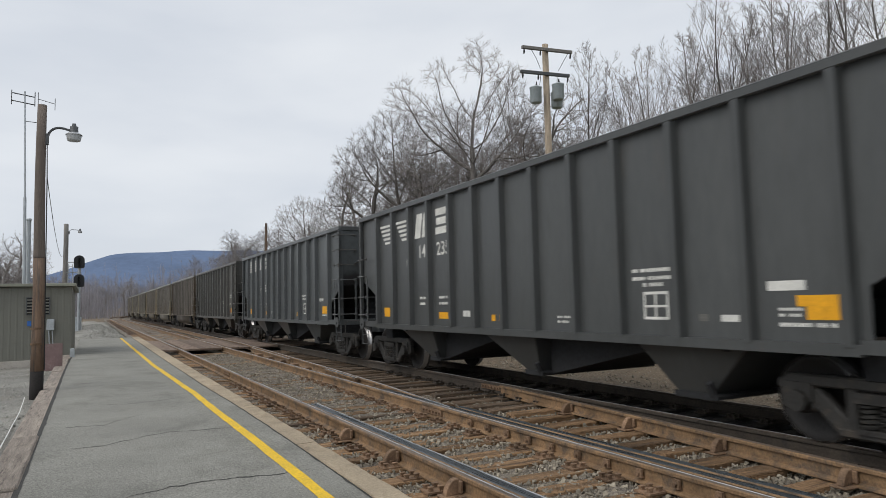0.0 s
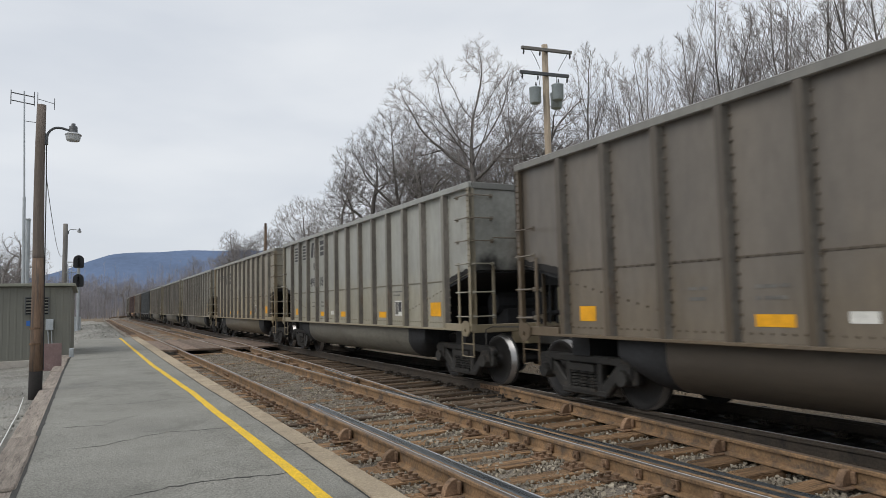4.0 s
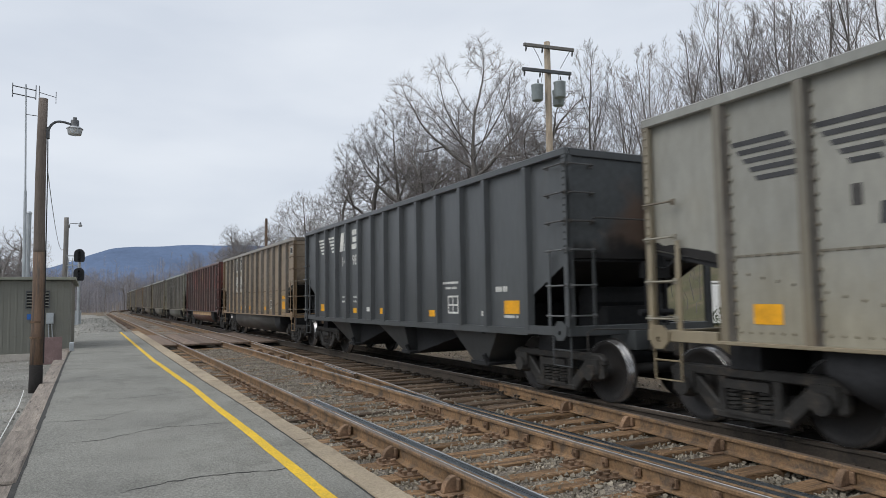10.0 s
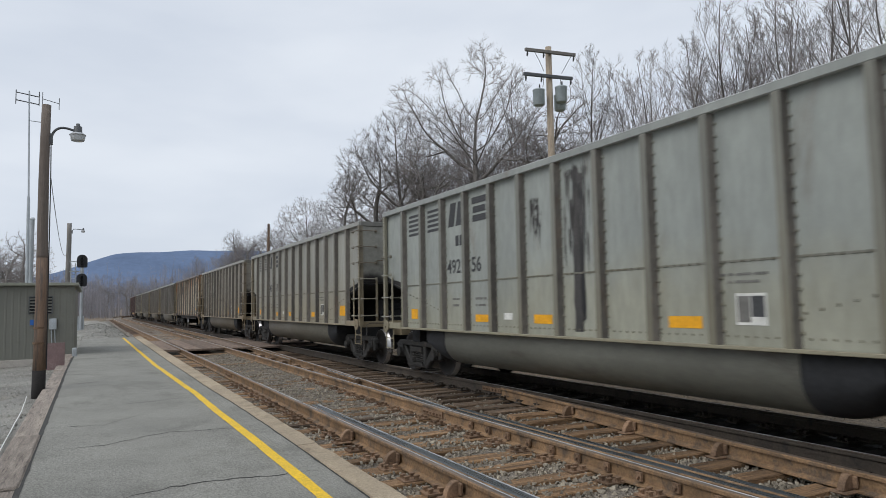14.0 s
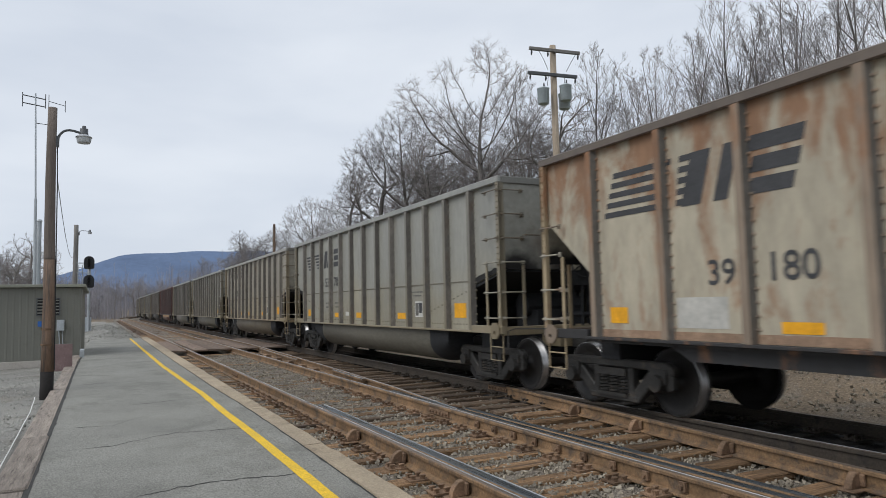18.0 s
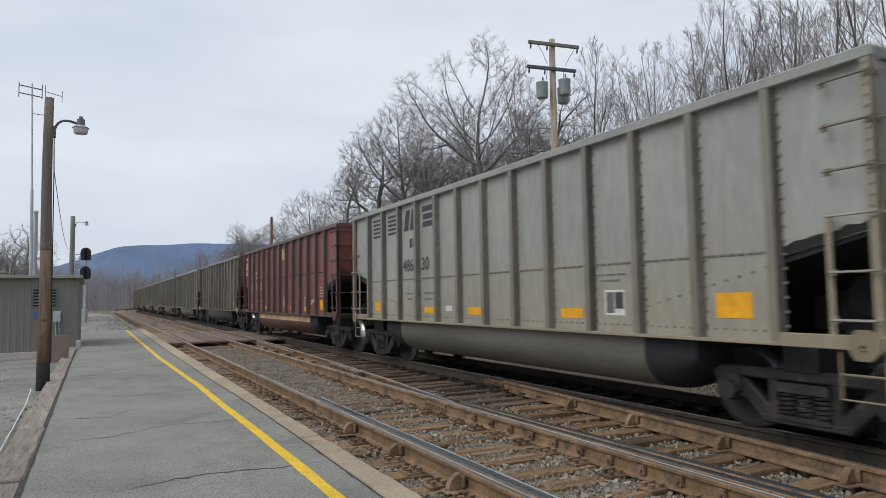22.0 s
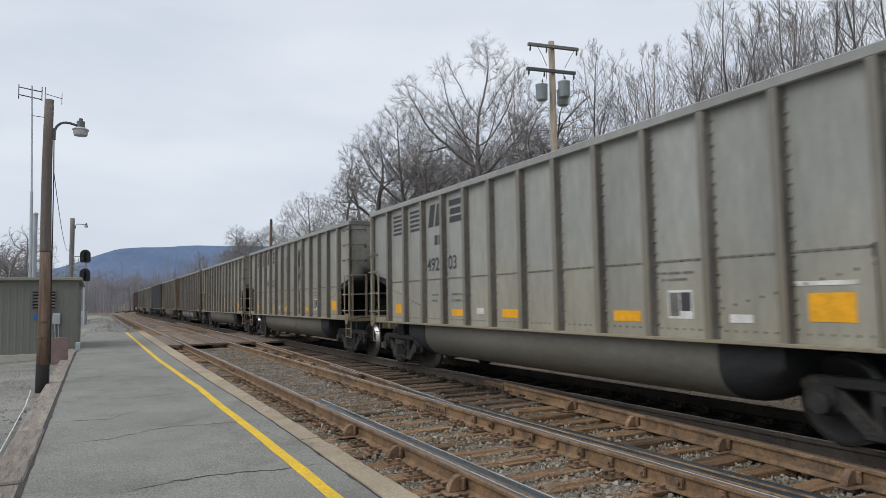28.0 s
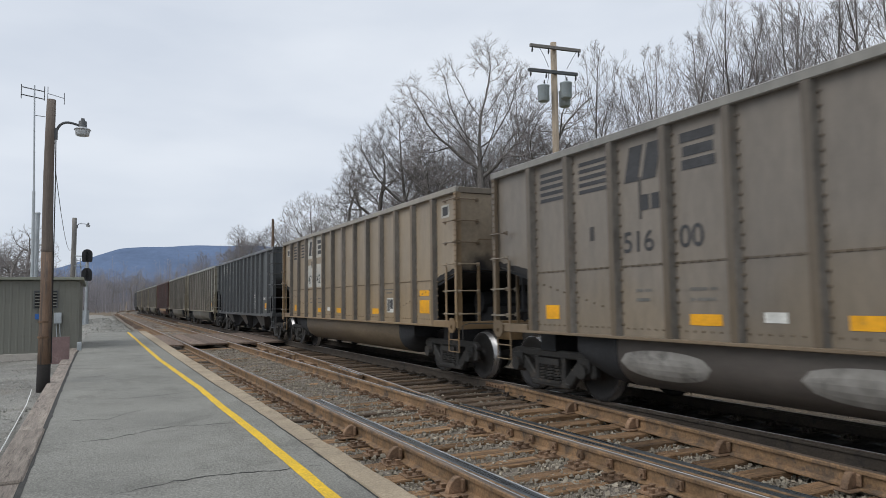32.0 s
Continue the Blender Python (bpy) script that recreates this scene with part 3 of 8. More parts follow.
def make_platform():
    ys = [-14 + 0.5 * i for i in range(int(55 / 0.5) + 1)]
    g = Geo()
    for y in ys:
        a, b = -0.55 - 0.10 * min(1, max(0, (y - 6) / 14)), edge_in(y)
        for k in range(13):
            x = a + (b - a) * k / 12
            g.v.append((x, y, 0.05 + 0.008 * noise.noise((x * 0.8, y * 0.5, 1))))
    n = 13
    m = len(ys)
    g.f = [(j * n + i, j * n + i + 1, (j + 1) * n + i + 1, (j + 1) * n + i) for j in range(m - 1) for i in range(n - 1)]
    o = len(g.v)
    rim = [j * n for j in range(m)] + [(m - 1) * n + i for i in range(1, n)] + [j * n + n - 1 for j in reversed(range(m - 1))] + [i for i in reversed(range(1, n - 1))]
    for i in rim:
        x, y, z = g.v[i]
        g.v.append((x, y, -0.45))
    for k in range(len(rim)):
        k2 = (k + 1) % len(rim)
        g.f.append((rim[k], rim[k2], o + k2, o + k))
    plat = tagged(put("platform", g.mesh("platform", M_ASPHALT)), "grey asphalt station platform with cracks across it", "platform", kind="structure")
    # yellow edge line, slightly wavy
    g = Geo()
    for i in range(90):
        y = -8 + i * 0.54
        x = float(np.interp(y, [5, 8, 10, 13, 20, 40], [1.63, 1.62, 1.59, 1.58, 1.42, 1.27])) + 0.01 * noise.noise((y * 0.9, 0, 2))
        w = 0.055 + 0.006 * noise.noise((y * 1.7, 5, 2))
        for a in (-w, w):
            g.v.append((x + a, y, deck(x + a, y) + 0.0035))
    g.f = [(2 * i, 2 * i + 1, 2 * i + 3, 2 * i + 2) for i in range(89)]
    put("yellow_line", g.mesh("yellow_line", M_YELLOW), plat, label="worn yellow painted safety line")
    # cracks that run across
    rng = random.Random(4)
    for pts, w in (([(0.1, 6.1), (0.6, 6.27), (0.97, 6.3), (1.35, 6.25), (1.84, 6.18)], 0.020), ([(-0.53, 8.5), (0.11, 8.6), (0.47, 8.86), (0.85, 9.02), (1.37, 8.91), (1.87, 8.79)], 0.013),
                   ([(-0.52, 10.24), (0.12, 10.05), (0.34, 10.42), (0.64, 10.79)], 0.015), ([(-0.01, 12.21), (0.63, 12.13), (1.43, 12.37)], 0.014),
                   ([(-0.45, 15.91), (-0.13, 16.03), (0.41, 16.53)], 0.016), ([(-0.3, 19.95), (0.48, 19.72)], 0.014), ([(0.0, 25.5), (1.3, 25.2)], 0.014),
                   ([(-0.5, 4.4), (0.4, 4.6), (0.9, 4.5)], 0.012), ([(0.4, 3.6), (1.8, 3.8)], 0.012)):
        g = Geo()
        n = max(10, int((pts[-1][0] - pts[0][0]) / 0.022))
        for i in range(n + 1):
            x = pts[0][0] + (pts[-1][0] - pts[0][0]) * i / n
            y = float(np.interp(x, [p[0] for p in pts], [p[1] for p in pts])) + 0.05 * noise.noise((x * 3.2, pts[0][1], 0)) + 0.035 * noise.noise((x * 11, pts[0][1], 3)) + 0.02 * noise.noise((x * 37, pts[0][1], 5))
            ww = max(0.0025, w * 1.05 * (0.62 + 0.7 * noise.noise((x * 7, pts[0][1], 9)) + 0.35 * noise.noise((x * 23, pts[0][1], 6)))) * min(1, 4 * min(i, n - i) / n + 0.1)
            g.v.extend([(x, y - ww, deck(x, y) + 0.0022), (x, y + ww, deck(x, y) + 0.0022)])
        g.f = [(2 * i, 2 * i + 1, 2 * i + 3, 2 * i + 2) for i in range(n)]
        put("crack", g.mesh("crack", M_CRACK, normals=False), plat)
    # dirt-filled gap beside the timbers
    g = Geo()
    for i in range(120):
        y = 1.2 + i * 0.22
        x = -0.55 - 0.10 * min(1, max(0, (y - 6) / 14))
        g.v.extend([(x - 0.03, y, deck(x, y) + 0.003), (x + 0.018 + 0.05 * max(0, noise.noise((y * 2.3, 3, 3))), y, deck(x, y) + 0.003)])
    g.f = [(2 * i, 2 * i + 1, 2 * i + 3, 2 * i + 2) for i in range(119)]
    put("dirt_gap", g.mesh("dirt_gap", M_CRACK, normals=False), plat, label="dark dirt along the platform's timber edge")
    # open joint between asphalt and kerb
    g = Geo()
    for i in range(260):
        y = 1.0 + i * 0.155
        x = edge_in(y)
        w = 0.012 + 0.02 * max(0, noise.noise((y * 3.1, 8, 2)) + 0.3 * noise.noise((y * 13, 8, 2)))
        g.v.extend([(x - w, y, deck(x, y) + 0.003), (x + 0.008, y, deck(x, y) + 0.003)])
    g.f = [(2 * i, 2 * i + 1, 2 * i + 3, 2 * i + 2) for i in range(259)]
    put("kerb_joint", g.mesh("kerb_joint", M_CRACK, normals=False), plat, label="dirt-filled joint beside the kerb")
    # concrete kerb in cast lengths
    kerb = hub("kerb", move(0, 0, 0), "worn tan concrete kerb along the platform edge", "kerb", kind="structure")
    y = -14.0
    while y < 40.5:
        ln = 3.05
        g = Geo()
        k = 30
        ring = []
        for i in range(k + 1):
            yy = y + 0.012 + (ln - 0.024) * i / k
            a, b = edge_in(yy) + 0.004, 2.2 + 0.02 * noise.noise((yy * 1.3, 1, 1))
            w = 0.015 * noise.noise((yy * 3, 9, 1))
            e = 0.028 + 0.05 * max(0, noise.noise((yy * 2.3, 4, 4))) + 0.035 * max(0, noise.noise((yy * 9, 4, 4)))
            ring.append([(a, yy, 0.062), (b - e, yy, 0.066 + w * 0.3), (b, yy, 0.066 - e * 0.8), (b + 0.01, yy, -0.42), (a, yy, -0.42)])
        for r in ring:
            g.v.extend(r)
        for i in range(k):
            for j in range(5):
                p, q = i * 5 + j, i * 5 + (j + 1) % 5
                g.f.append((p, q, q + 5, p + 5))
        g.f.append((0, 1, 2, 3, 4))
        g.f.append(tuple(k * 5 + j for j in (4, 3, 2, 1, 0)))
        put("kerb_stone", g.mesh("kerb_stone", M_KERB), kerb)
        y += ln
    # timber edging on the lot side
    y, i = 1.2, 0
    for ln in (2.6, 3.1, 2.75, 7.2, 3.0, 5.1, 3.2):
        g = Geo()
        g.box(-0.145, 0.145, 0, ln - 0.05, -0.25, 0.0)
        me = g.mesh("timber_beam", M_TIMBER, bevel=0.018)
        rng2 = random.Random(i)
        x = -0.70 - 0.10 * min(1, max(0, (y - 6) / 14))
        ob = put("timber_beam", me, m=pose(x, y, 0.055 + rng2.uniform(-0.012, 0.012), rng2.uniform(-0.2, 0.2), rng2.uniform(-1.5, 1.5), rng2.uniform(0.2, 0.6)))
        tagged(ob, "weathered split timber edging beam beside the platform", "beam", "platform edging")
        y += ln
        i += 1


make_platform()


# ---- tracks ----
RAIL_PROF = [(-0.07, -0.180), (-0.07, -0.166), (-0.012, -0.145), (-0.010, -0.048), (-0.036, -0.038), (-0.036, -0.010), (-0.026, -0.0005)]
RAIL_PROF = RAIL_PROF + [(-a, z) for a, z in reversed(RAIL_PROF)]
HEAD_PROF = [(-0.027, 0.0), (-0.020, 0.003), (0.020, 0.003), (0.027, 0.0)]


def make_rail(parent, off, s0, s1, top, name="rail", label="", wide=1.0, body=M_RAIL, shine=0.0):
    """A rail; shine is where across its head a bright worn strip runs."""
    steps = sorted({s0, s1, *[s for s in STEPS if s0 < s < s1]})
    g = Geo()
    sweep(g, [(a * (wide if z > -0.05 else 1), z) for a, z in RAIL_PROF], steps, off)
    n = len(RAIL_PROF)
    g.f.append(tuple(range(n)))
    g.f.append(tuple(len(g.v) - 1 - i for i in range(n)))
    r = put(name, g.mesh(name, body), parent, label=label)
    g = Geo()
    sweep(g, [(a * wide, z) for a, z in HEAD_PROF], steps, off)
    put("running_surface", g.mesh("running_surface", top, normals=False), r, label="worn steel rail head")
    if shine:
        g = Geo()
        sweep(g, [(shine + 0.007 * math.cos(a), 0.0015 + 0.007 * math.sin(a)) for a in [math.pi * k / 6 for k in range(6, -1, -1)]], steps, off)
        put("worn_strip", g.mesh("worn_strip", M_RAILTOP, smooth=True, normals=False), r, label="bright strip worn by wheels")
    return r


OFF_A, OFF_B, OFF_D, OFF_E = -4.55, -2.92, -0.735, 0.735
near_track = hub("near_track", move(0, 0, 0), "near railway track with rusty rails on brown wooden ties", "track", kind="structure")
main_track = hub("main_track", move(0, 0, 0), "main railway track with worn rails on dark wooden ties", "track", kind="structure")
make_rail(near_track, lambda s: OFF_A, -500, 740, M_RAILDULL, shine=0.02)
make_rail(near_track, lambda s: OFF_B, -500, 740, M_RAILDULL, shine=0.018)
make_rail(main_track, lambda s: OFF_D, -500, 740, M_RAILDULL, body=M_RAILSHADE, shine=0.024)
make_rail(main_track, lambda s: OFF_E, -500, 740, M_RAILDULL, body=M_RAILSHADE)


def closure(s):
    """How far the diverging rail has left the near track's inner rail."""
    return OFF_B + float(np.interp(s, [9, 10.2, 11.8, 13.7, 15.9, 18.7, 22.7, 27, 31, 36, 60], [0.10, 0.16, 0.33, 0.46, 0.56, 0.68, 0.85, 1.03, 1.15, 1.2, 1.27]))


# turnout: dark polished switch points, and the closure rails of the crossover
make_rail(near_track, lambda s: OFF_A + 0.118 + 0.0006 * max(0, 8 - s) ** 2, -9, 10.6, M_POINT, "switch_point", "dark polished switch point beside the rail", 2.1, shine=0.06)
make_rail(near_track, closure, 9.0, 60, M_RAILDULL, "closure_rail", "diverging closure rail", shine=-0.016)
make_rail(near_track, lambda s: OFF_B + 0.10 + 0.012 * max(0, 9 - s), -9, 11.6, M_POINT, "switch_point", "dark polished switch point beside the rail", 1.75)
make_rail(near_track, lambda s: OFF_B + 0.235 + 0.016 * max(0, 9 - s), -9, 9.0, M_POINT, "guard_rail", "polished guard rail beside the running rail", 1.7)
make_rail(near_track, lambda s: closure(s) - 0.13, 13.7, 16.2, M_POINT, "guard_rail", "short polished guard rail in the turnout", 1.2, shine=0.01)
make_rail(near_track, lambda s: closure(s) - 0.2, 20.0, 26.5, M_RAILDULL, "guard_rail", "rusty guard rail in the turnout", 1.0, shine=0.01)
make_rail(main_track, lambda s: OFF_D - 0.10 - 0.088 * max(0, 10.6 - s), -9, 10.8, M_RAILDULL, "closure_rail", "rusty diverging rail", 1.15)


def make_bed():
    """Ballast bed between the kerb and the far shoulder."""
    ss = list(np.arange(-12, 24, 0.16)) + list(np.arange(24, 60, 0.6)) + list(np.arange(60, 300, 4.0)) + list(np.arange(300, 740, 20.0))
    ss = [-500, -250, -100, -40] + ss
    across = list(np.arange(-5.5, 2.4, 0.14)) + [2.6, 2.9, 3.2, 3.5]
    g = Geo()
    for s in ss:
        x0, y0, h = line(s)
        for a in across:
            x, y = x0 + a * math.cos(h), y0 - a * math.sin(h)
            z = -0.222
            if -2.75 < a < -1.0:
                z = -0.255
            elif a < -1.2:
                z += 0.036 * min(1, max(0, (s - 9.5) / 4)) * (0.35 if a < -4.5 else 1)
            if a > 1.9:
                z -= (a - 1.9) * 0.27
            if 26.7 < s < 36 and -5.2 < a < 1.0:
                z -= 0.2
            if s < 60:
                z += 0.035 * noise.noise((x * 2.1, y * 2.1, 0)) + 0.028 * noise.noise((x * 8, y * 8, 2))
            g.v.append((x, y, z))
    n = len(across)
    g.f = [(j * n + i, j * n + i + 1, (j + 1) * n + i + 1, (j + 1) * n + i) for j in range(len(ss) - 1) for i in range(n - 1)]
    me = g.mesh("ballast_bed", M_BALLAST, normals=False)
    me.materials.append(M_BED_SHADE)
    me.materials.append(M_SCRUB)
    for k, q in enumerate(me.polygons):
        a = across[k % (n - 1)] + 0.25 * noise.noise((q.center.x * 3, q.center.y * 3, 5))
        # bed below the cars: their shade is put into its colour
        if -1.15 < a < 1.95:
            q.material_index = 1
        elif a > 1.9:
            q.material_index = 2
    tagged(put("ballast_bed", me), "brown grey crushed stone ballast under the tracks", "ballast", kind="structure")
    # loose stones
    rng = random.Random(11)
    shapes = []
    for k in range(8):
        bm = bmesh.new()
        bmesh.ops.create_icosphere(bm, subdivisions=1, radius=1.0)
        bmesh.ops.delete(bm, geom=bm.verts[8:], context="VERTS")
        bmesh.ops.convex_hull(bm, input=bm.verts)
        vs = [v.co + Vector((rng.uniform(-.45, .45), rng.uniform(-.45, .45), rng.uniform(-.45, .45))) for v in bm.verts]
        shapes.append(([Vector((v.x, v.y * rng.uniform(0.8, 1), v.z * 0.75)) for v in vs], [tuple(v.index for v in f.verts) for f in bm.faces]))
        bm.free()
    g = Geo()
    for i in range(56000):
        y = 1.5 + 34 * rng.random() ** 1.7
        x = rng.uniform(2.22, 9.6)
        if x > 6.5 or 26.8 < y < 36.6:
            continue
        vs, fs = rng.choice(shapes)
        r = (0.013 + 0.022 * rng.random() ** 2) * (1.0 if y < 11 else 0.8)
        e = Euler((rng.uniform(0, 6), rng.uniform(0, 6), rng.uniform(0, 6))).to_matrix()
        z = (-0.238 if 4.95 < x < 6.5 else -0.206) + rng.uniform(-0.014, 0.012) + 0.035 * noise.noise((x * 2.1, y * 2.1, 0))
        if x > 9.5:
            z -= 0.03
        elif 3.0 < x < 4.8:
            z += 0.03 * min(1, max(0, (y - 9.5) / 4))
        g.add([(e @ v) * r + Vector((x, y, z)) for v in vs], fs)
    lot = Geo()
    for i in range(5200):
        y = 2.5 + 26 * rng.random() ** 1.5
        x = -0.95 - 5.5 * rng.random() ** 1.3
        vs, fs = rng.choice(shapes)
        r = rng.uniform(0.008, 0.024)
        e = Euler((rng.uniform(0, 6), rng.uniform(0, 6), rng.uniform(0, 6))).to_matrix()
        lot.add([(e @ v) * r + Vector((x, y, ground_height(x, y) + 0.07 * noise.noise((x * 0.7, y * 0.7, 0)) + 0.004)) for v in vs], fs)
    for i in range(3000):
        y = rng.uniform(41.2, 95)
        x = rng.uniform(-2.6, 2.2)
        vs, fs = rng.choice(shapes)
        r = rng.uniform(0.02, 0.06)
        e = Euler((rng.uniform(0, 6), rng.uniform(0, 6), rng.uniform(0, 6))).to_matrix()
        lot.add([(e @ v) * r + Vector((x, y, ground_height(x, y) + 0.01)) for v in vs], fs)
    far = Geo()
    for i in range(6000):
        y = rng.uniform(1.5, 34)
        x = 9.75 + 5.5 * rng.random() ** 1.4
        vs, fs = rng.choice(shapes)
        r = rng.uniform(0.014, 0.045)
        e = Euler((rng.uniform(0, 6), rng.uniform(0, 6), rng.uniform(0, 6))).to_matrix()
        x0 = line(y)[0]
        z = -0.222 - max(0, min(x - x0, 3.5) - 1.9) * 0.27 if x - x0 < 3.5 else max(ground_height(x, y), -0.8)
        far.add([(e @ v) * r + Vector((x, y, z + 0.012)) for v in vs], fs)
    tagged(put("shoulder_stones", far.mesh("shoulder_stones", M_STONE, normals=False)), "brown and grey loose stones on the far shoulder of the track", "gravel", kind="stuff")
    tagged(put("lot_gravel", lot.mesh("lot_gravel", M_LOTSTONE, normals=False)), "loose grey gravel on the ground beside the platform", "gravel", kind="stuff")
    tagged(put("ballast_stones", g.mesh("ballast_stones", M_STONE, normals=False)), "loose grey and tan crushed stones between the ties", "ballast", kind="stuff")


make_bed()

# rail braces and bolts
g = Geo()
g.prism([(-0.13, -0.165), (0.02, -0.165), (0.02, -0.03), (-0.01, -0.022), (-0.045, -0.028), (-0.085, -0.06), (-0.115, -0.11)], "y", -0.035, 0.035)
g.box(-0.16, 0.02, -0.085, 0.085, -0.185, -0.163)
g.box(0.0, 0.035, -0.075, 0.075, -0.15, -0.04)
BRACE = g.mesh("rail_brace", M_RUST, bevel=0.008)
for y in (2.6, 4.1, 5.5, 6.92, 8.4):
    put("rail_brace", BRACE, near_track, move(line(y, OFF_A)[0] - 0.07, y, 0))
for y in (2.3, 3.9, 5.42, 6.99, 8.46):
    put("rail_brace", BRACE, main_track, move(line(y, OFF_D - 0.10 - 0.088 * max(0, 10.6 - y))[0] - 0.07, y, 0))
g = Geo()
g.box(-0.03, 0.0, -0.035, 0.035, -0.13, -0.05)
g.tube([(-0.055, 0, -0.09), (-0.02, 0, -0.09)], 0.02, 6)
CLIP = g.mesh("rail_clip", M_RUST)
for i in range(14):
    y = 2.2 + i * 0.46
    put("rail_clip", CLIP, near_track, move(line(y, OFF_B)[0] - 0.03, y, 0))
g = Geo()
g.box(-0.022, 0.0, -0.33, 0.33, -0.135, -0.045)
for k in range(6):
    g.tube([(-0.05, -0.27 + 0.108 * k, -0.09), (-0.01, -0.27 + 0.108 * k, -0.09)], 0.021, 6)
JOINT = g.mesh("joint_bar", M_RUST)
put("joint_bar", JOINT, near_track, move(line(9.4, OFF_B)[0] - 0.012, 9.4, 0))
put("joint_bar", JOINT, main_track, move(line(11.3, OFF_D)[0] - 0.012, 11.3, 0))
put("joint_bar", JOINT, near_track, move(line(17.5, OFF_A)[0] - 0.012, 17.5, 0))


g = Geo()
g.prism([(-0.11, -0.17), (0.11, -0.17), (0.10, -0.05), (0.04, -0.02), (-0.06, -0.03), (-0.1, -0.08)], "y", -0.16, 0.16)
BLOCK = g.mesh("turnout_block", M_RUST, bevel=0.012)
for y in (17.3, 18.6, 20.1, 21.7, 23.4):
    put("turnout_block", BLOCK, near_track, pose(line(y, (closure(y) * 0.45 + OFF_B * 0.55))[0], y, 0, 0, 0, 3))


# timber crossing between the rails
def make_crossing():
    c = hub("plank_crossing", move(0, 0, 0), "brown timber plank crossing laid between the rails", "crossing", kind="structure")
    rng = random.Random(2)
    for x0, x1 in ((2.24, 2.84), (3.10, 4.48), (4.72, 5.5), (5.78, 6.6), (6.9, 8.15)):
        n = max(2, round((x1 - x0) / 0.3))
        for i in range(n):
            w = (x1 - x0) / n
            g = Geo()
            g.box(x0 + i * w + 0.005, x0 + (i + 1) * w - 0.005, (27.5 if x0 > 4.5 else 27.8) + rng.uniform(-0.05, 0.05), 36.5, -0.085, -0.012 + rng.uniform(-0.006, 0.006))
            put("plank", g.mesh("plank", M_PLANK, bevel=0.01), c)


make_crossing()


# ---- train ----
PITCH, BODY, HALF, TOP = 15.2, 13.9, 1.46, 3.75
HB = BODY / 2
TRUCK_AT, AXLE = 5.85, 0.89
RIBS_OF = {"tub": [5.8, 4.82, 3.85, 2.88, 1.93, 0.98, 0.0, -0.98, -1.95, -2.92, -3.87, -4.83, -5.85], "hopper": [5.78, 4.8, 3.88, 2.97, 2.04, 1.12, 0.27, -0.65, -1.55, -2.48, -3.47, -4.37, -5.65],
           "long": [5.78, 4.8, 3.88, 2.95, 2.0, 1.08, 0.15, -0.8, -1.78, -2.72, -3.71, -4.67, -5.74],
           "red": [5.83, 4.87, 3.88, 2.95, 2.0, 1.04, 0.08, -0.88, -1.84, -2.79, -3.75, -4.71, -5.67], "grimy": [5.9, 4.97, 4.14, 3.1, 2.04, 0.98, -0.03, -1.0, -1.96, -2.93, -3.9, -4.83, -5.85], "flat": [5.75, 4.43, 3.25, 1.9, 0.5, -0.65, -2.03, -3.33, -4.45, -5.75]}
WALL_X = HALF - 0.10


TREAD_FROM = []
BAYS = (("a", 4.65, 3.0, 3.42, 3.08), ("b", 0.95, -0.65, -0.15, -0.5), ("c", -2.9, -4.6, -3.4, -3.9))
HOPPER_SHORT = 0.21


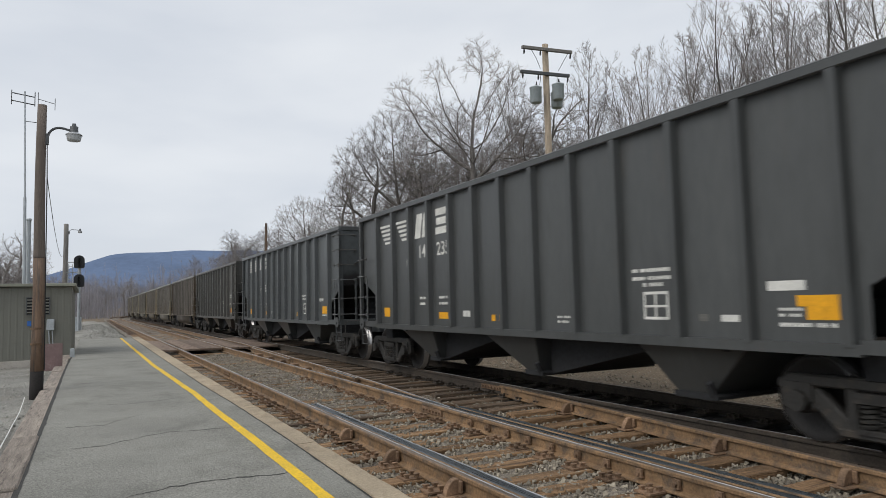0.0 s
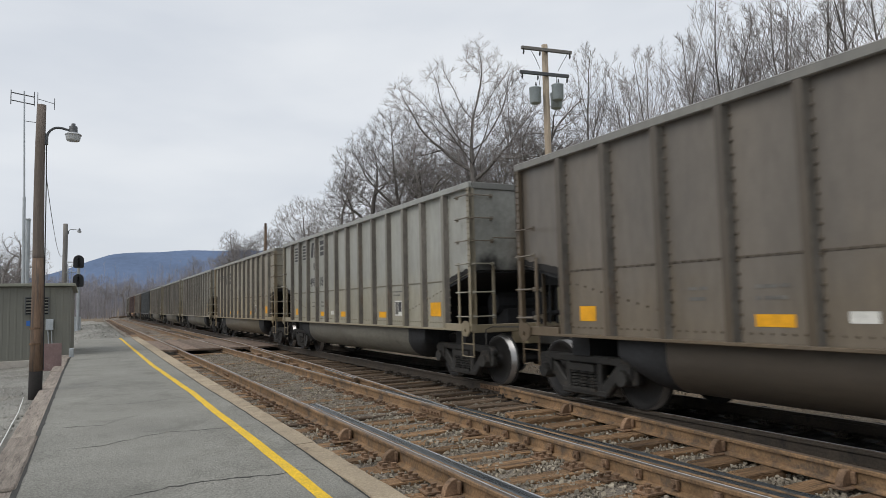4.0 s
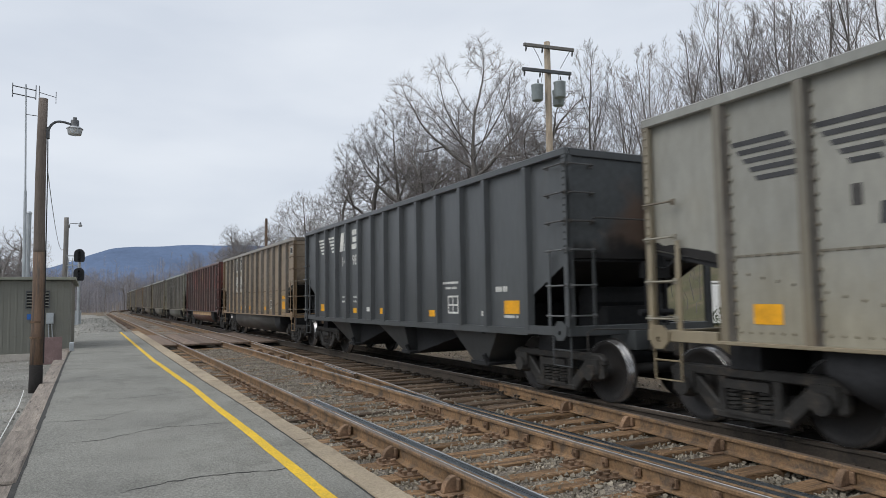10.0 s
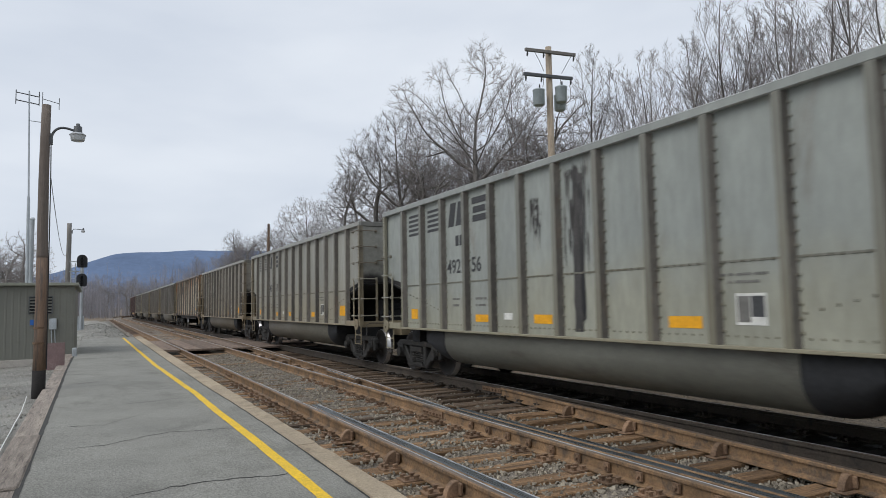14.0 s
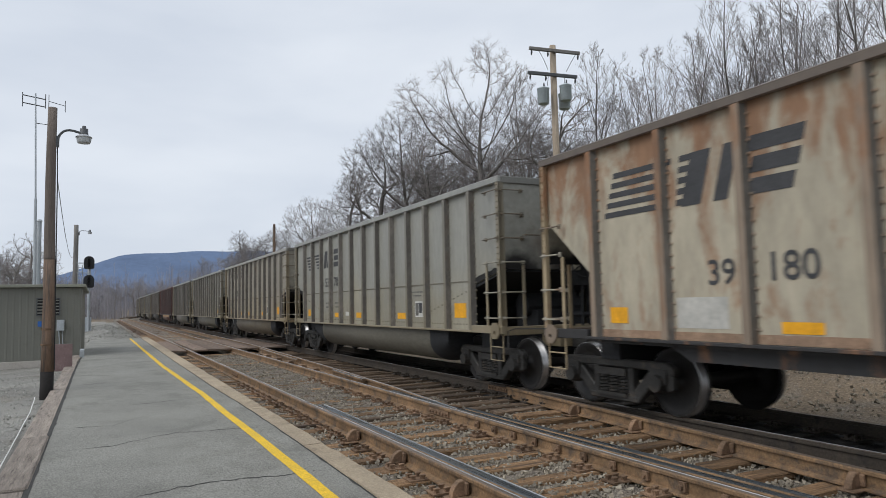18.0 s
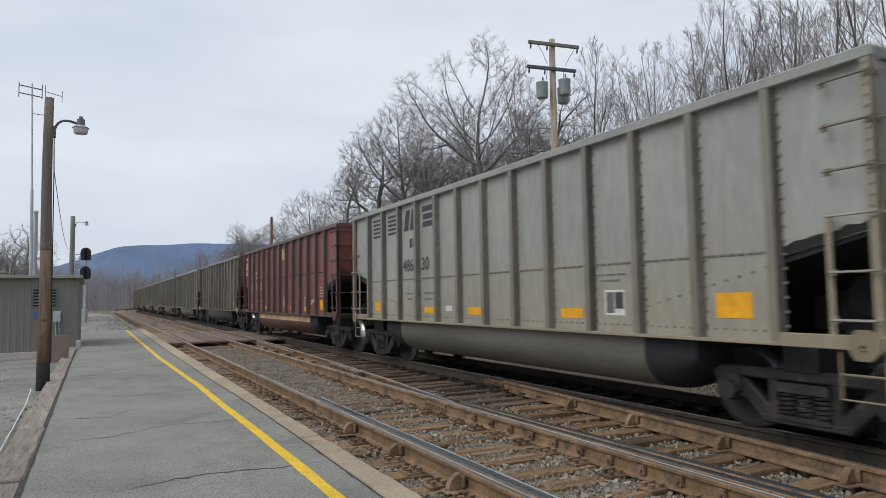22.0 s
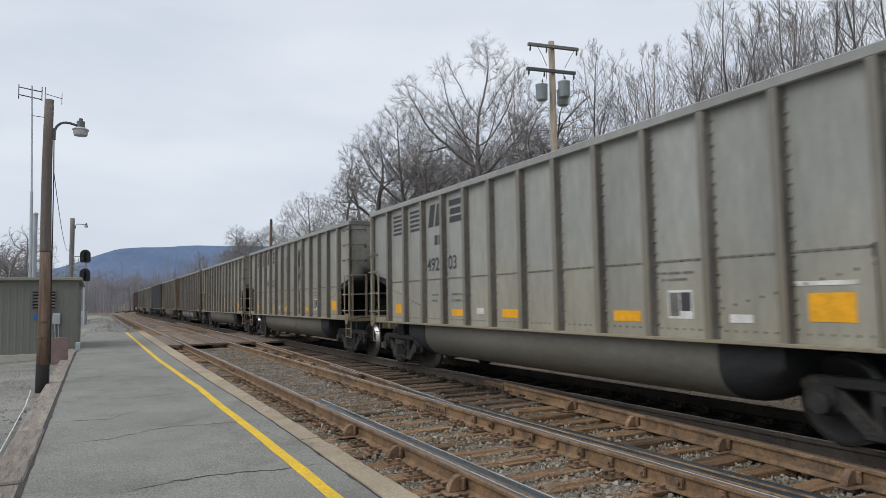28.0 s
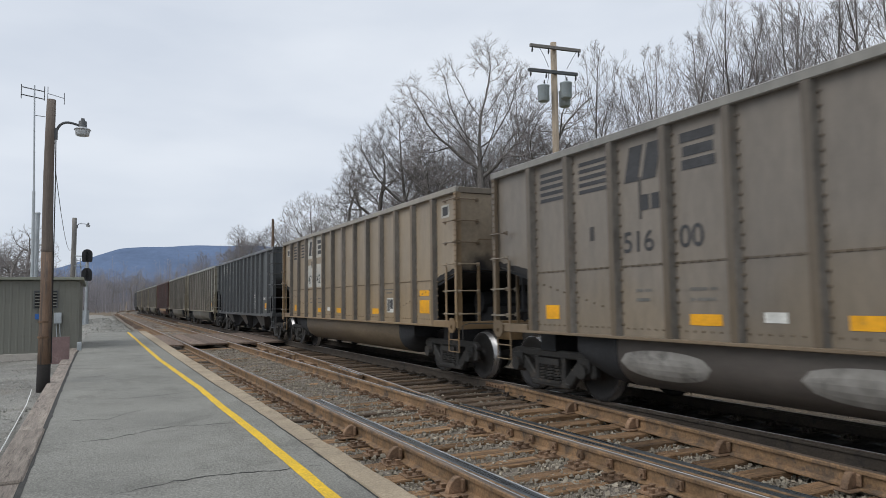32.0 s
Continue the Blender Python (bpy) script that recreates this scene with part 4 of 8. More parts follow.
def car_meshes():
    """The shared meshes of all car kinds."""
    m = {}
    # side wall with the bottom corners cut away at both ends
    g = Geo()
    cut = [(-HB + 0.03, 2.12), (-5.72, 1.86), (-5.72, 1.045), (5.72, 1.045), (5.72, 1.86), (HB - 0.03, 2.12), (HB - 0.03, TOP - 0.1), (-HB + 0.03, TOP - 0.1)]
    g.prism(cut, "x", -WALL_X, -WALL_X + 0.02)
    g.prism(cut, "x", WALL_X - 0.02, WALL_X)
    m["wall"] = g
    g = Geo()
    front = -HB + HOPPER_SHORT + 0.03
    cut = [(front, 2.13), (-5.72, 1.6), (-5.72, 1.045), (5.72, 1.045), (5.72, 1.6), (HB - 0.03, 2.13), (HB - 0.03, TOP - 0.1), (front, TOP - 0.1)]
    g.prism(cut, "x", -WALL_X, -WALL_X + 0.02)
    g.prism(cut, "x", WALL_X - 0.02, WALL_X)
    m["hopper_wall"] = g
    g = Geo()
    cut = [(-HB + 0.03, 2.78), (-5.72, 1.78), (-5.72, 1.045), (5.72, 1.045), (5.72, 1.78), (HB - 0.03, 2.78), (HB - 0.03, TOP - 0.1), (-HB + 0.03, TOP - 0.1)]
    g.prism(cut, "x", -WALL_X, -WALL_X + 0.02)
    g.prism(cut, "x", WALL_X - 0.02, WALL_X)
    m["flat_wall"] = g
    g = Geo()
    g.box(-WALL_X, WALL_X, -HB + 0.03, -HB + 0.05, 2.12, TOP - 0.1)
    m["end_wall"] = g
    g = Geo()
    for s in (-1, 1):
        g.box(s * HALF - 0.07 if s > 0 else -HALF, HALF if s > 0 else -HALF + 0.07, -HB, HB, TOP - 0.115, TOP)
    m["rim"] = g
    g = Geo()
    g.box(-HALF + 0.072, HALF - 0.072, -HB, -HB + 0.09, TOP - 0.125, TOP - 0.003)
    m["end_rim"] = g
    g = Geo()
    g.prism([(-0.075, 0), (-0.05, -0.10), (0.05, -0.10), (0.075, 0)], "z", 1.05, TOP - 0.11)
    m["rib"] = g
    g = Geo()
    g.prism([(-0.075, 0), (-0.05, -0.10), (0.05, -0.10), (0.075, 0)], "z", 1.05, TOP - 0.11)
    for k in range(17):
        z = 1.2 + k * 0.145
        for a in (-0.085, 0.085):
            g.tube([(a, 0.0, z), (a, -0.022, z)], [0.022, 0.013], 6)
    m["rib_riveted"] = g
    g = Geo()
    g.box(0, 0.07, 0, 0.10, 1.05, TOP - 0.1)
    g.box(0, 0.11, 0.0, 0.02, 1.05, TOP - 0.1)
    for k in range(15):
        z = 2.2 + k * 0.1
        g.tube([(0.0, 0.06, z), (-0.02, 0.06, z)], [0.018, 0.012], 6)
    m["post"] = g
    # plate at the foot of the corner post, with a jacking hole
    g = Geo()
    ring = [(-0.17, 1.12), (-0.06, 1.2), (0.06, 1.2), (0.13, 1.12), (0.13, 1.0), (0.08, 0.92), (-0.06, 0.92), (-0.15, 1.0)]
    hole = [(0.035 * math.cos(a), 1.03 + 0.035 * math.sin(a)) for a in [math.pi * (0.875 - 0.25 * k) for k in range(8)]]
    for x in (0.0, 0.022):
        g.v += [(x, y, z) for y, z in ring] + [(x, y, z) for y, z in hole]
    for k in range(8):
        q = (k + 1) % 8
        g.f += [(k, q, 8 + q, 8 + k), (16 + q, 16 + k, 24 + k, 24 + q), (q, k, 16 + k, 16 + q), (8 + k, 8 + q, 24 + q, 24 + k)]
    m["gusset"] = g
    # sill with flange
    g = Geo()
    for s in (-1, 1):
        a, b = sorted((s * (HALF - 0.09), s * (HALF + 0.012)))
        g.box(a, b, -5.9, 5.9, 1.012, 1.052)
        a, b = sorted((s * (HALF - 0.08), s * (HALF + 0.0)))
        g.box(a, b, -HB, -5.9, 1.01, 1.145)
        g.box(a, b, 5.9, HB, 1.01, 1.145)
    m["sill"] = g
    g = Geo()
    g.box(-HALF + 0.05, HALF - 0.05, -0.05, 0.05, 0.98, 1.13)
    g.box(-0.35, 0.35, -0.2, 0.35, 0.75, 1.05)
    m["end_sill"] = g
    g = Geo()
    g.box(-0.28, 0.28, -HB + 0.1, HB - 0.1, 0.72, 1.0)
    for y in (-TRUCK_AT, TRUCK_AT):
        g.box(-1.1, 1.1, y - 0.2, y + 0.2, 0.72, 1.05)
    m["frame"] = g
    g = Geo()
    g.box(-0.5, 0.5, -0.35, 0.35, 1.05, 1.4)
    g.tube([(-0.6, 0, 1.5), (0.6, 0, 1.5)], 0.22, 10)
    m["brake_gear"] = g
    # two round-bottomed tubs side by side, their ends swept up
    def tub_ring(sx, y, drop):
        low = 0.80 - drop
        pr = [(-1.36, 1.02), (-1.36, 0.80)] + [(-0.84 + 0.52 * math.cos(a), 0.80 + drop * math.sin(a)) for a in [math.pi + math.pi * k / 16 for k in range(1, 16)]] + [(-0.32, 0.8), (-0.32, 1.02)]
        return [(sx * x, y, z) for x, z in pr]

    def tub_piece(ys, sides):
        t = Geo()
        for sx in sides:
            o = len(t.v)
            rings = [tub_ring(sx, y, d) for y, d in ys]
            n = len(rings[0])
            for r in rings:
                t.v.extend(r)
            for i in range(len(rings) - 1):
                t.f += [(o + i * n + j, o + i * n + j + 1, o + (i + 1) * n + j + 1, o + (i + 1) * n + j) for j in range(n - 1)]
            t.f.append(tuple(o + j for j in range(n)))
            t.f.append(tuple(o + (len(rings) - 1) * n + j for j in reversed(range(n))))
        return t

    m["tub"] = tub_piece([(-3.9, 0.45), (0, 0.45), (3.9, 0.45)], (1,))
    ends = [(-4.75, 0.02)] + [(-4.75 + 0.75 * (1 - math.cos(k * math.pi / 16)), 0.45 * math.sin(k * math.pi / 16)) for k in range(1, 9)] + [(-3.9, 0.448)]
    m["tub_end"], m["tub_end_far"] = tub_piece(ends, (1,)), tub_piece(ends, (-1,))
    # hopper bays that narrow to their doors, with sloping floors between them
    for key, t0, t1, b0, b1 in BAYS:
        g = Geo()
        g.add([(1.345, t0, 1.0), (-1.345, t0, 1.0), (-1.345, t1, 1.0), (1.345, t1, 1.0), (1.14, b0, 0.39), (-1.14, b0, 0.39), (-1.14, b1, 0.39), (1.14, b1, 0.39)],
              [(0, 1, 2, 3), (7, 6, 5, 4), (0, 4, 5, 1), (1, 5, 6, 2), (2, 6, 7, 3), (3, 7, 4, 0)])
        m["hopper_bay_" + key] = g
        g = Geo()
        g.box(-1.17, 1.17, b1 - 0.07, b0 + 0.05, 0.34, 0.41)
        g.tube([(-1.19, b1 - 0.09, 0.38), (1.19, b1 - 0.09, 0.38)], 0.035, 6)
        for x in (-1, 1):
            g.tube([(x * 1.16, b1 - 0.05, 0.38), (x * 1.24, b1 - 0.05, 0.55)], 0.045, 6)
        m["hopper_door_" + key] = g
    for key, p in (("a", [(3.1, 0.36), (3.1, 1.0), (0.6, 1.0), (0.8, 0.9)]), ("b", [(-0.6, 0.36), (-0.6, 1.0), (-3.2, 1.0), (-3.02, 0.9)])):
        g = Geo()
        g.prism(p, "x", -1.0, 1.0)
        m["sloping_floor_" + key] = g
    # lower edge of the hopper's side sheets
    g = Geo()
    for s in (-1, 1):
        a, b = sorted((s * (HALF - 0.1), s * (HALF - 0.01)))
        g.box(a, b, -5.85, 5.85, 0.965, 1.075)
        g.box(a, b, -HB, -5.85, 0.99, 1.12)
        g.box(a, b, 5.85, HB, 0.99, 1.12)
    m["hopper_sill"] = g
    # plain deep underframe of the flat-bottomed cars
    g = Geo()
    for s in (-1, 1):
        a, b = sorted((s * (HALF - 0.3), s * (HALF - 0.18)))
        g.prism([(-4.6, 1.0), (-4.2, 0.80), (4.2, 0.80), (4.6, 1.0)], "x", a, b)
    g.box(-1.3, 1.3, -5.8, 5.8, 0.96, 1.01)
    m["flat_frame"] = g
    g = Geo()
    g.add([(-WALL_X + 0.05, -HB + 0.2, 3.3), (WALL_X - 0.05, -HB + 0.2, 3.3), (WALL_X - 0.05, HB - 0.2, 3.3), (-WALL_X + 0.05, HB - 0.2, 3.3)], [(0, 1, 2, 3)])
    m["floor"] = g
    # horizontal seam with rivets between ribs
    g = Geo()
    g.box(-0.006, 0.0, -5.7, 5.7, 1.948, 1.972)
    for k in range(92):
        y = -5.66 + k * 0.1245
        g.tube([(-0.004, y, 1.96), (-0.022, y, 1.96)], [0.02, 0.013], 5)
    for k in range(92):
        y = -5.66 + k * 0.1245
        g.tube([(0.0, y, 1.15), (-0.014, y, 1.15)], [0.017, 0.011], 5)
    # rivets that follow the sloping floor at both ends
    for e in (-1, 1):
        for k in range(11):
            y = 4.0 + 0.172 * k
            if min(abs(y - r) for r in (4.82, 5.82)) < 0.1:
                continue
            z = 1.40 + 0.235 * (y - 4.0)
            g.tube([(0.0, e * y, z), (-0.016, e * y, z)], [0.02, 0.013], 5)
    m["seam"] = g
    # ladder stile and rungs
    g = Geo()
    g.box(-0.03, 0.03, -0.012, 0.012, 1.05, 2.2)
    m["stile"] = g
    g = Geo()
    g.tube([(0, 0, 0), (-0.06, 0, 0), (-0.06, 0.42, 0), (0, 0.42, 0)], 0.013, 6)
    for y in (0, 0.42):
        g.box(-0.012, 0.012, y - 0.03, y + 0.03, -0.035, 0.035)
    m["rung"] = g
    g = Geo()
    g.tube([(0, 0.0, 1.0), (0, 0.0, 0.55), (0, 0.42, 0.55), (0, 0.42, 1.0)], 0.014, 6)
    g.tube([(0, 0.0, 0.78), (0, 0.42, 0.78)], 0.012, 6)
    m["stirrup"] = g
    g = Geo()
    g.tube([(0, 0, 0), (0.0, -0.10, 0)], 0.03, 6)
    n = 20
    ring = [(0.28 * math.cos(2 * math.pi * k / n), -0.1, 0.28 * math.sin(2 * math.pi * k / n)) for k in range(n + 1)]
    g.tube(ring, 0.016, 6, caps=False)
    for k in range(5):
        a = 2 * math.pi * k / 5
        g.tube([(0, -0.1, 0), (0.28 * math.cos(a), -0.1, 0.28 * math.sin(a))], 0.011, 5)
    g.box(-0.14, 0.14, 0.0, 0.12, -0.2, 0.16)
    g.box(-0.24, 0.24, -0.02, 0.14, -0.42, -0.16)
    for x in (-0.2, 0.17):
        g.box(x, x + 0.05, 0.02, 0.09, -1.15, -0.4)
    g.tube([(0.02, 0.0, -0.2), (0.02, 0.02, -1.15)], 0.025, 6)
    g.tube([(-0.34, 0.05, -0.95), (0.34, 0.05, -0.95)], 0.05, 8)
    m["brake_wheel"] = g
    g = Geo()
    g.box(-0.09, 0.09, -0.62, 0.4, 0.72, 0.94)
    g.prism([(-0.17, -0.66), (-0.17, -0.46), (0.05, -0.40), (0.15, -0.50), (0.15, -0.60), (0.02, -0.70)], "z", 0.68, 0.97)
    m["coupler"] = g
    g = Geo()
    g.tube([(0.35, 0.0, 0.85), (0.36, -0.25, 0.62), (0.3, -0.5, 0.42), (0.2, -0.66, 0.40)], 0.025, 6)
    m["air_hose"] = g
    g = Geo()
    g.tube([(-1.42, -0.14, 0.78), (-1.42, -0.14, 1.06), (-1.3, -0.16, 1.1), (-0.2, -0.16, 1.06), (-0.1, -0.4, 0.98)], 0.011, 6)
    m["cut_lever"] = g
    # truck
    g = Geo()
    g.prism([(-1.14, 0.56), (-1.14, 0.66), (-1.02, 0.73), (1.02, 0.73), (1.14, 0.66), (1.14, 0.56), (0.72, 0.61), (-0.72, 0.61)], "x", -0.08, 0.05)
    for s in (-1, 1):
        g.prism([(s * 0.72, 0.38), (s * 0.72, 0.62), (s * 1.12, 0.62), (s * 1.12, 0.38), (s * 1.02, 0.34), (s * 0.98, 0.50), (s * 0.80, 0.50), (s * 0.78, 0.34)][::s], "x", -0.07, 0.04)
        g.prism([(s * 0.30, 0.20), (s * 0.30, 0.63), (s * 0.41, 0.63), (s * 0.41, 0.20)][::s], "x", -0.085, 0.05)
        g.prism([(s * 0.36, 0.17), (s * 0.36, 0.29), (s * 0.70, 0.60), (s * 0.84, 0.60), (s * 0.80, 0.46), (s * 0.50, 0.17)][::s], "x", -0.075, 0.045)
    g.box(-0.09, 0.055, -0.5, 0.5, 0.15, 0.245)
    m["side_frame"] = g
    g = Geo()
    for y in (-0.2, 0.0, 0.2):
        pts = []
        for k in range(33):
            a = k / 32 * 5 * 2 * math.pi
            pts.append((-0.03 + 0.055 * math.cos(a), y + 0.085 * math.sin(a), 0.26 + 0.24 * k / 32))
        g.tube(pts, 0.02, 5)
    g.box(-0.11, 0.06, -0.30, 0.30, 0.21, 0.26)
    g.box(-0.12, 0.06, -0.30, 0.30, 0.50, 0.60)
    m["spring_nest"] = g
    g = Geo()
    g.box(-0.95, 0.95, -0.2, 0.2, 0.42, 0.72)
    for s in (-1, 1):
        g.tube([(-0.8, s * 0.42, 0.40), (0.8, s * 0.42, 0.40)], 0.05, 6)
    m["bolster"] = g
    g = Geo()
    rim_of = [(0.09, -0.07), (0.33, -0.02), (0.37, -0.05), (0.44, -0.085), (0.485, -0.08), (0.485, -0.055), (0.459, -0.045), (0.452, 0.055), (0.440, 0.062), (0.375, 0.055), (0.33, 0.01), (0.16, 0.04), (0.10, 0.06)]
    prof = [(0.0, -0.9), (0.085, -0.9)] + [(r, -0.735 - d) for r, d in reversed(rim_of)] + [(0.085, -0.6), (0.085, 0.6)] + [(r, 0.735 + d) for r, d in rim_of] + [(0.085, 0.9), (0.0, 0.9)]
    g.lathe(prof, "x", 26)
    for k in range(len(prof) - 1):
        if min(prof[k][0], prof[k + 1][0]) > 0.438 and max(prof[k][0], prof[k + 1][0]) < 0.47:
            TREAD_FROM.extend(range(k * 26, k * 26 + 26))
    m["wheelset"] = g
    return m


MESHES = {}
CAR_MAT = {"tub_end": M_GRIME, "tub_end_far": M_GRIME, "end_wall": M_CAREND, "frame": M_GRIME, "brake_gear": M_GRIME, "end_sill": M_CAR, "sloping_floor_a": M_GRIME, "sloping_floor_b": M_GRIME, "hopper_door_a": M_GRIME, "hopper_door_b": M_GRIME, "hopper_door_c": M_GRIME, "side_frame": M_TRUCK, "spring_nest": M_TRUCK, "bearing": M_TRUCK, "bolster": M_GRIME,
           "wheelset": M_WHEEL, "tread": M_TREAD, "coupler": M_TRUCK, "air_hose": M_BLACK, "rung": M_CAR, "floor": M_COAL, "brake_wheel": M_GRIME}
BEVEL = {"rim": 0.012, "end_rim": 0.01, "sill": 0.006, "side_frame": 0.02, "coupler": 0.03, "end_sill": 0.01, "hopper_bay_a": 0.01, "hopper_bay_b": 0.01, "hopper_bay_c": 0.01, "stile": 0.004}
for key, geo in car_meshes().items():
    MESHES[key] = geo.mesh(key, CAR_MAT.get(key, M_CAR), bevel=BEVEL.get(key, 0))
    if key in ("tub", "tub_end", "tub_end_far"):
        for q in MESHES[key].polygons:
            q.use_smooth = len(q.vertices) == 4 and abs(q.normal.y) < 0.9
# flank faces of the ribs get the colour darkened for shade
MESHES["rib_riveted"].materials.append(M_RIBEDGE)
for q in MESHES["rib_riveted"].polygons:
    q.material_index = 1 if abs(q.normal.x) > 0.8 and q.area > 0.05 else 0
MESHES["wheelset"].materials.append(M_TREAD)
for k, q in enumerate(MESHES["wheelset"].polygons):
    q.use_smooth = True
    if k in TREAD_FROM:
        q.material_index = 1
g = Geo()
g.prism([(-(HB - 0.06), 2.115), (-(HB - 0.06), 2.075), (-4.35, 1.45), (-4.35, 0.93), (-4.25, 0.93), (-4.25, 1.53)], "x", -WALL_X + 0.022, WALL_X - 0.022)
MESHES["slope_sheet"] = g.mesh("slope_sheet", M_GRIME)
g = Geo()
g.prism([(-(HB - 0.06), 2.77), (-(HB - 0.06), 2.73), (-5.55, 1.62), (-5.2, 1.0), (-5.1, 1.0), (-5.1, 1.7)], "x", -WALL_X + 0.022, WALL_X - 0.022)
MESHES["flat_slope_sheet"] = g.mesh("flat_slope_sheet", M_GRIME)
g = Geo()
for i in range(31):
    f = i / 30
    y, z = -HB + 0.04 + (HB - 0.04 - 5.73) * f, 2.125 - 0.265 * f
    h = 0.075 + 0.09 * noise.noise((f * 3, 7, 0)) + 0.04 * noise.noise((f * 9, 7, 2)) + 0.05 * f
    g.v += [(-WALL_X - 0.004, y, z), (-WALL_X - 0.004, y, z + max(0.012, h))]
g.f = [(2 * i, 2 * i + 1, 2 * i + 3, 2 * i + 2) for i in range(30)]
MESHES["side_soot"] = g.mesh("side_soot", M_SOOT, normals=False)
g = Geo()
g.tube([(-0.16, 0, 0), (0.02, 0, 0)], [0.11, 0.14], 10)
g.box(-0.1, 0.03, -0.15, 0.15, 0.0, 0.19)
MESHES["bearing"] = g.mesh("bearing", M_TRUCK)
g = Geo()
g.prism([(-0.075, 0), (-0.05, -0.10), (0.05, -0.10), (0.075, 0)], "z", 2.1, TOP - 0.11)
MESHES["end_rib"] = g.mesh("end_rib", M_CAR)
g = Geo()
g.tube([(-0.95, 0, 0), (-0.95, -0.07, 0), (0.95, -0.07, 0), (0.95, 0, 0)], 0.013, 6)
MESHES["grab_iron"] = g.mesh("grab_iron", M_CAR)

WH = M_MARKWHITE
TEXT = {}


def text_mesh(body, size, material):
    """Lettering in the built-in font, lying in the x-z plane of a car's side."""
    key = (body, size, material.name)
    if key not in TEXT:
        cu = bpy.data.curves.new("lettering", "FONT")
        cu.body, cu.size, cu.align_x, cu.offset = body, size, "LEFT", 0.012 * size
        ob = bpy.data.objects.new("lettering", cu)
        scene.collection.objects.link(ob)
        me = bpy.data.meshes.new_from_object(ob.evaluated_get(bpy.context.evaluated_depsgraph_get()))
        bpy.data.objects.remove(ob)
        me.materials.clear()
        me.materials.append(material)
        TEXT[key] = me
    return TEXT[key]


# letters are written along -y (towards the front end) on the side that faces -x
SIDE = Matrix(((0, 0, -1, 0), (-1, 0, 0, 0), (0, 1, 0, 0), (0, 0, 0, 1)))


def mark(name, y, z, w, h, material, parent, slant=0.0, deep=0.0, label=""):
    """A painted rectangle or parallelogram on the side facing the platform; y is its rear edge."""
    g = Geo()
    x = -WALL_X - (0.003 if material is M_PALE else 0.005) - deep
    if name == "stencil_bar" and h < 0.1 and w > 0.25:
        # a row of writing too small to read: letter-sized dashes strung on one hair line
        rng, at, mid = random.Random(int(w * 1000 + z * 77)), 0.0, z + h / 2
        while at < w - 0.03:
            wide = min(rng.uniform(0.035, 0.06), w - at)
            gap = 0.05 if rng.random() < 0.2 else 0.014
            for a, low, high in ((at, z, z + h), (at + wide, z, z + h), (at + wide + 0.001, mid - 0.001, mid + 0.001), (at + wide + gap - 0.001, mid - 0.001, mid + 0.001)):
                g.v += [(x, y - a, low), (x, y - a, high)]
            at += wide + gap
        g.v = g.v[:-4]
        g.f = [(2 * k, 2 * k + 2, 2 * k + 3, 2 * k + 1) for k in range(len(g.v) // 2 - 1)]
    else:
        g.add([(x, y, z), (x, y - w, z), (x, y - w - slant * h, z + h), (x, y - slant * h, z + h)], [(0, 1, 2, 3)])
    return put(name, g.mesh(name, material, normals=False), parent, label=label)


def drips(name, y, w, z, depth, material, parent, seed, rising=False):
    """A smeared stain: many thin, pointed runs that start near one edge and thin out away from it."""
    rng = random.Random(seed)
    g = Geo()
    x = -WALL_X - 0.0042
    for i in range(int(26 + 60 * w)):
        yy = y - w * min(0.98, max(0.02, rng.gauss(0.5, 0.26)))
        top = z + (1 if rising else -1) * depth * rng.random() ** 1.9 * 0.75
        ln = min(0.75, depth * rng.uniform(0.08, 0.45)) * (0.5 + rng.random())
        ln = min(ln, top - 1.09) if not rising else min(ln, 3.6 - top)
        if ln < 0.02:
            continue
        s = ln if rising else -ln
        r = rng.uniform(0.006, 0.024) * (1.6 if rng.random() < 0.15 else 1)
        o = len(g.v)
        g.v += [(x, yy, top - 0.15 * s), (x, yy - r, top), (x, yy - r * rng.uniform(0.5, 1.1), top + 0.35 * s), (x, yy - r * rng.uniform(0.2, 0.7), top + 0.7 * s), (x, yy, top + s),
                (x, yy + r * rng.uniform(0.2, 0.6), top + 0.65 * s), (x, yy + r * rng.uniform(0.6, 1.1), top + 0.3 * s), (x, yy + r * 0.8, top)]
        g.f.append(tuple(range(o, o + 8)))
    return put(name, g.mesh(name, material, normals=False), parent)


def smear(y, w, z0, z1, rag, seed, material, parent):
    """A solid tar smear, its edges ragged by rag metres; y is its rear edge."""
    g = Geo()
    x, n, rows = -WALL_X - 0.0036, 20, 16
    for i in range(n + 1):
        f = i / n
        top = min(3.6, z1 + rag * (1.6 * noise.noise((f * 5, seed, 0)) + 0.9 * noise.noise((f * 19, seed, 4))) - rag * 0.5 * abs(2 * f - 1) ** 3)
        low = z0 if z0 < 1.3 else z0 + rag * (1.2 * noise.noise((f * 6, seed, 8)) + 0.8 * noise.noise((f * 21, seed, 3))) + rag * 0.5 * abs(2 * f - 1) ** 3
        for j in range(rows + 1):
            z = low + max(0.01, top - low) * j / rows
            e = 2 * f - 1
            side = e * (0.34 + 0.16 * noise.noise((z * 2.3, seed, 1.5 + e)) + 0.12 * noise.noise((z * 9, seed, 5.5 + 2 * e)))
            g.v.append((x, y - w * min(1, max(0, 0.5 + side * 1.1)), z))
    g.f = [(i * (rows + 1) + j, (i + 1) * (rows + 1) + j, (i + 1) * (rows + 1) + j + 1, i * (rows + 1) + j + 1) for i in range(n) for j in range(rows)]
    return put("tar_smear", g.mesh("tar_smear", material, normals=False), parent)


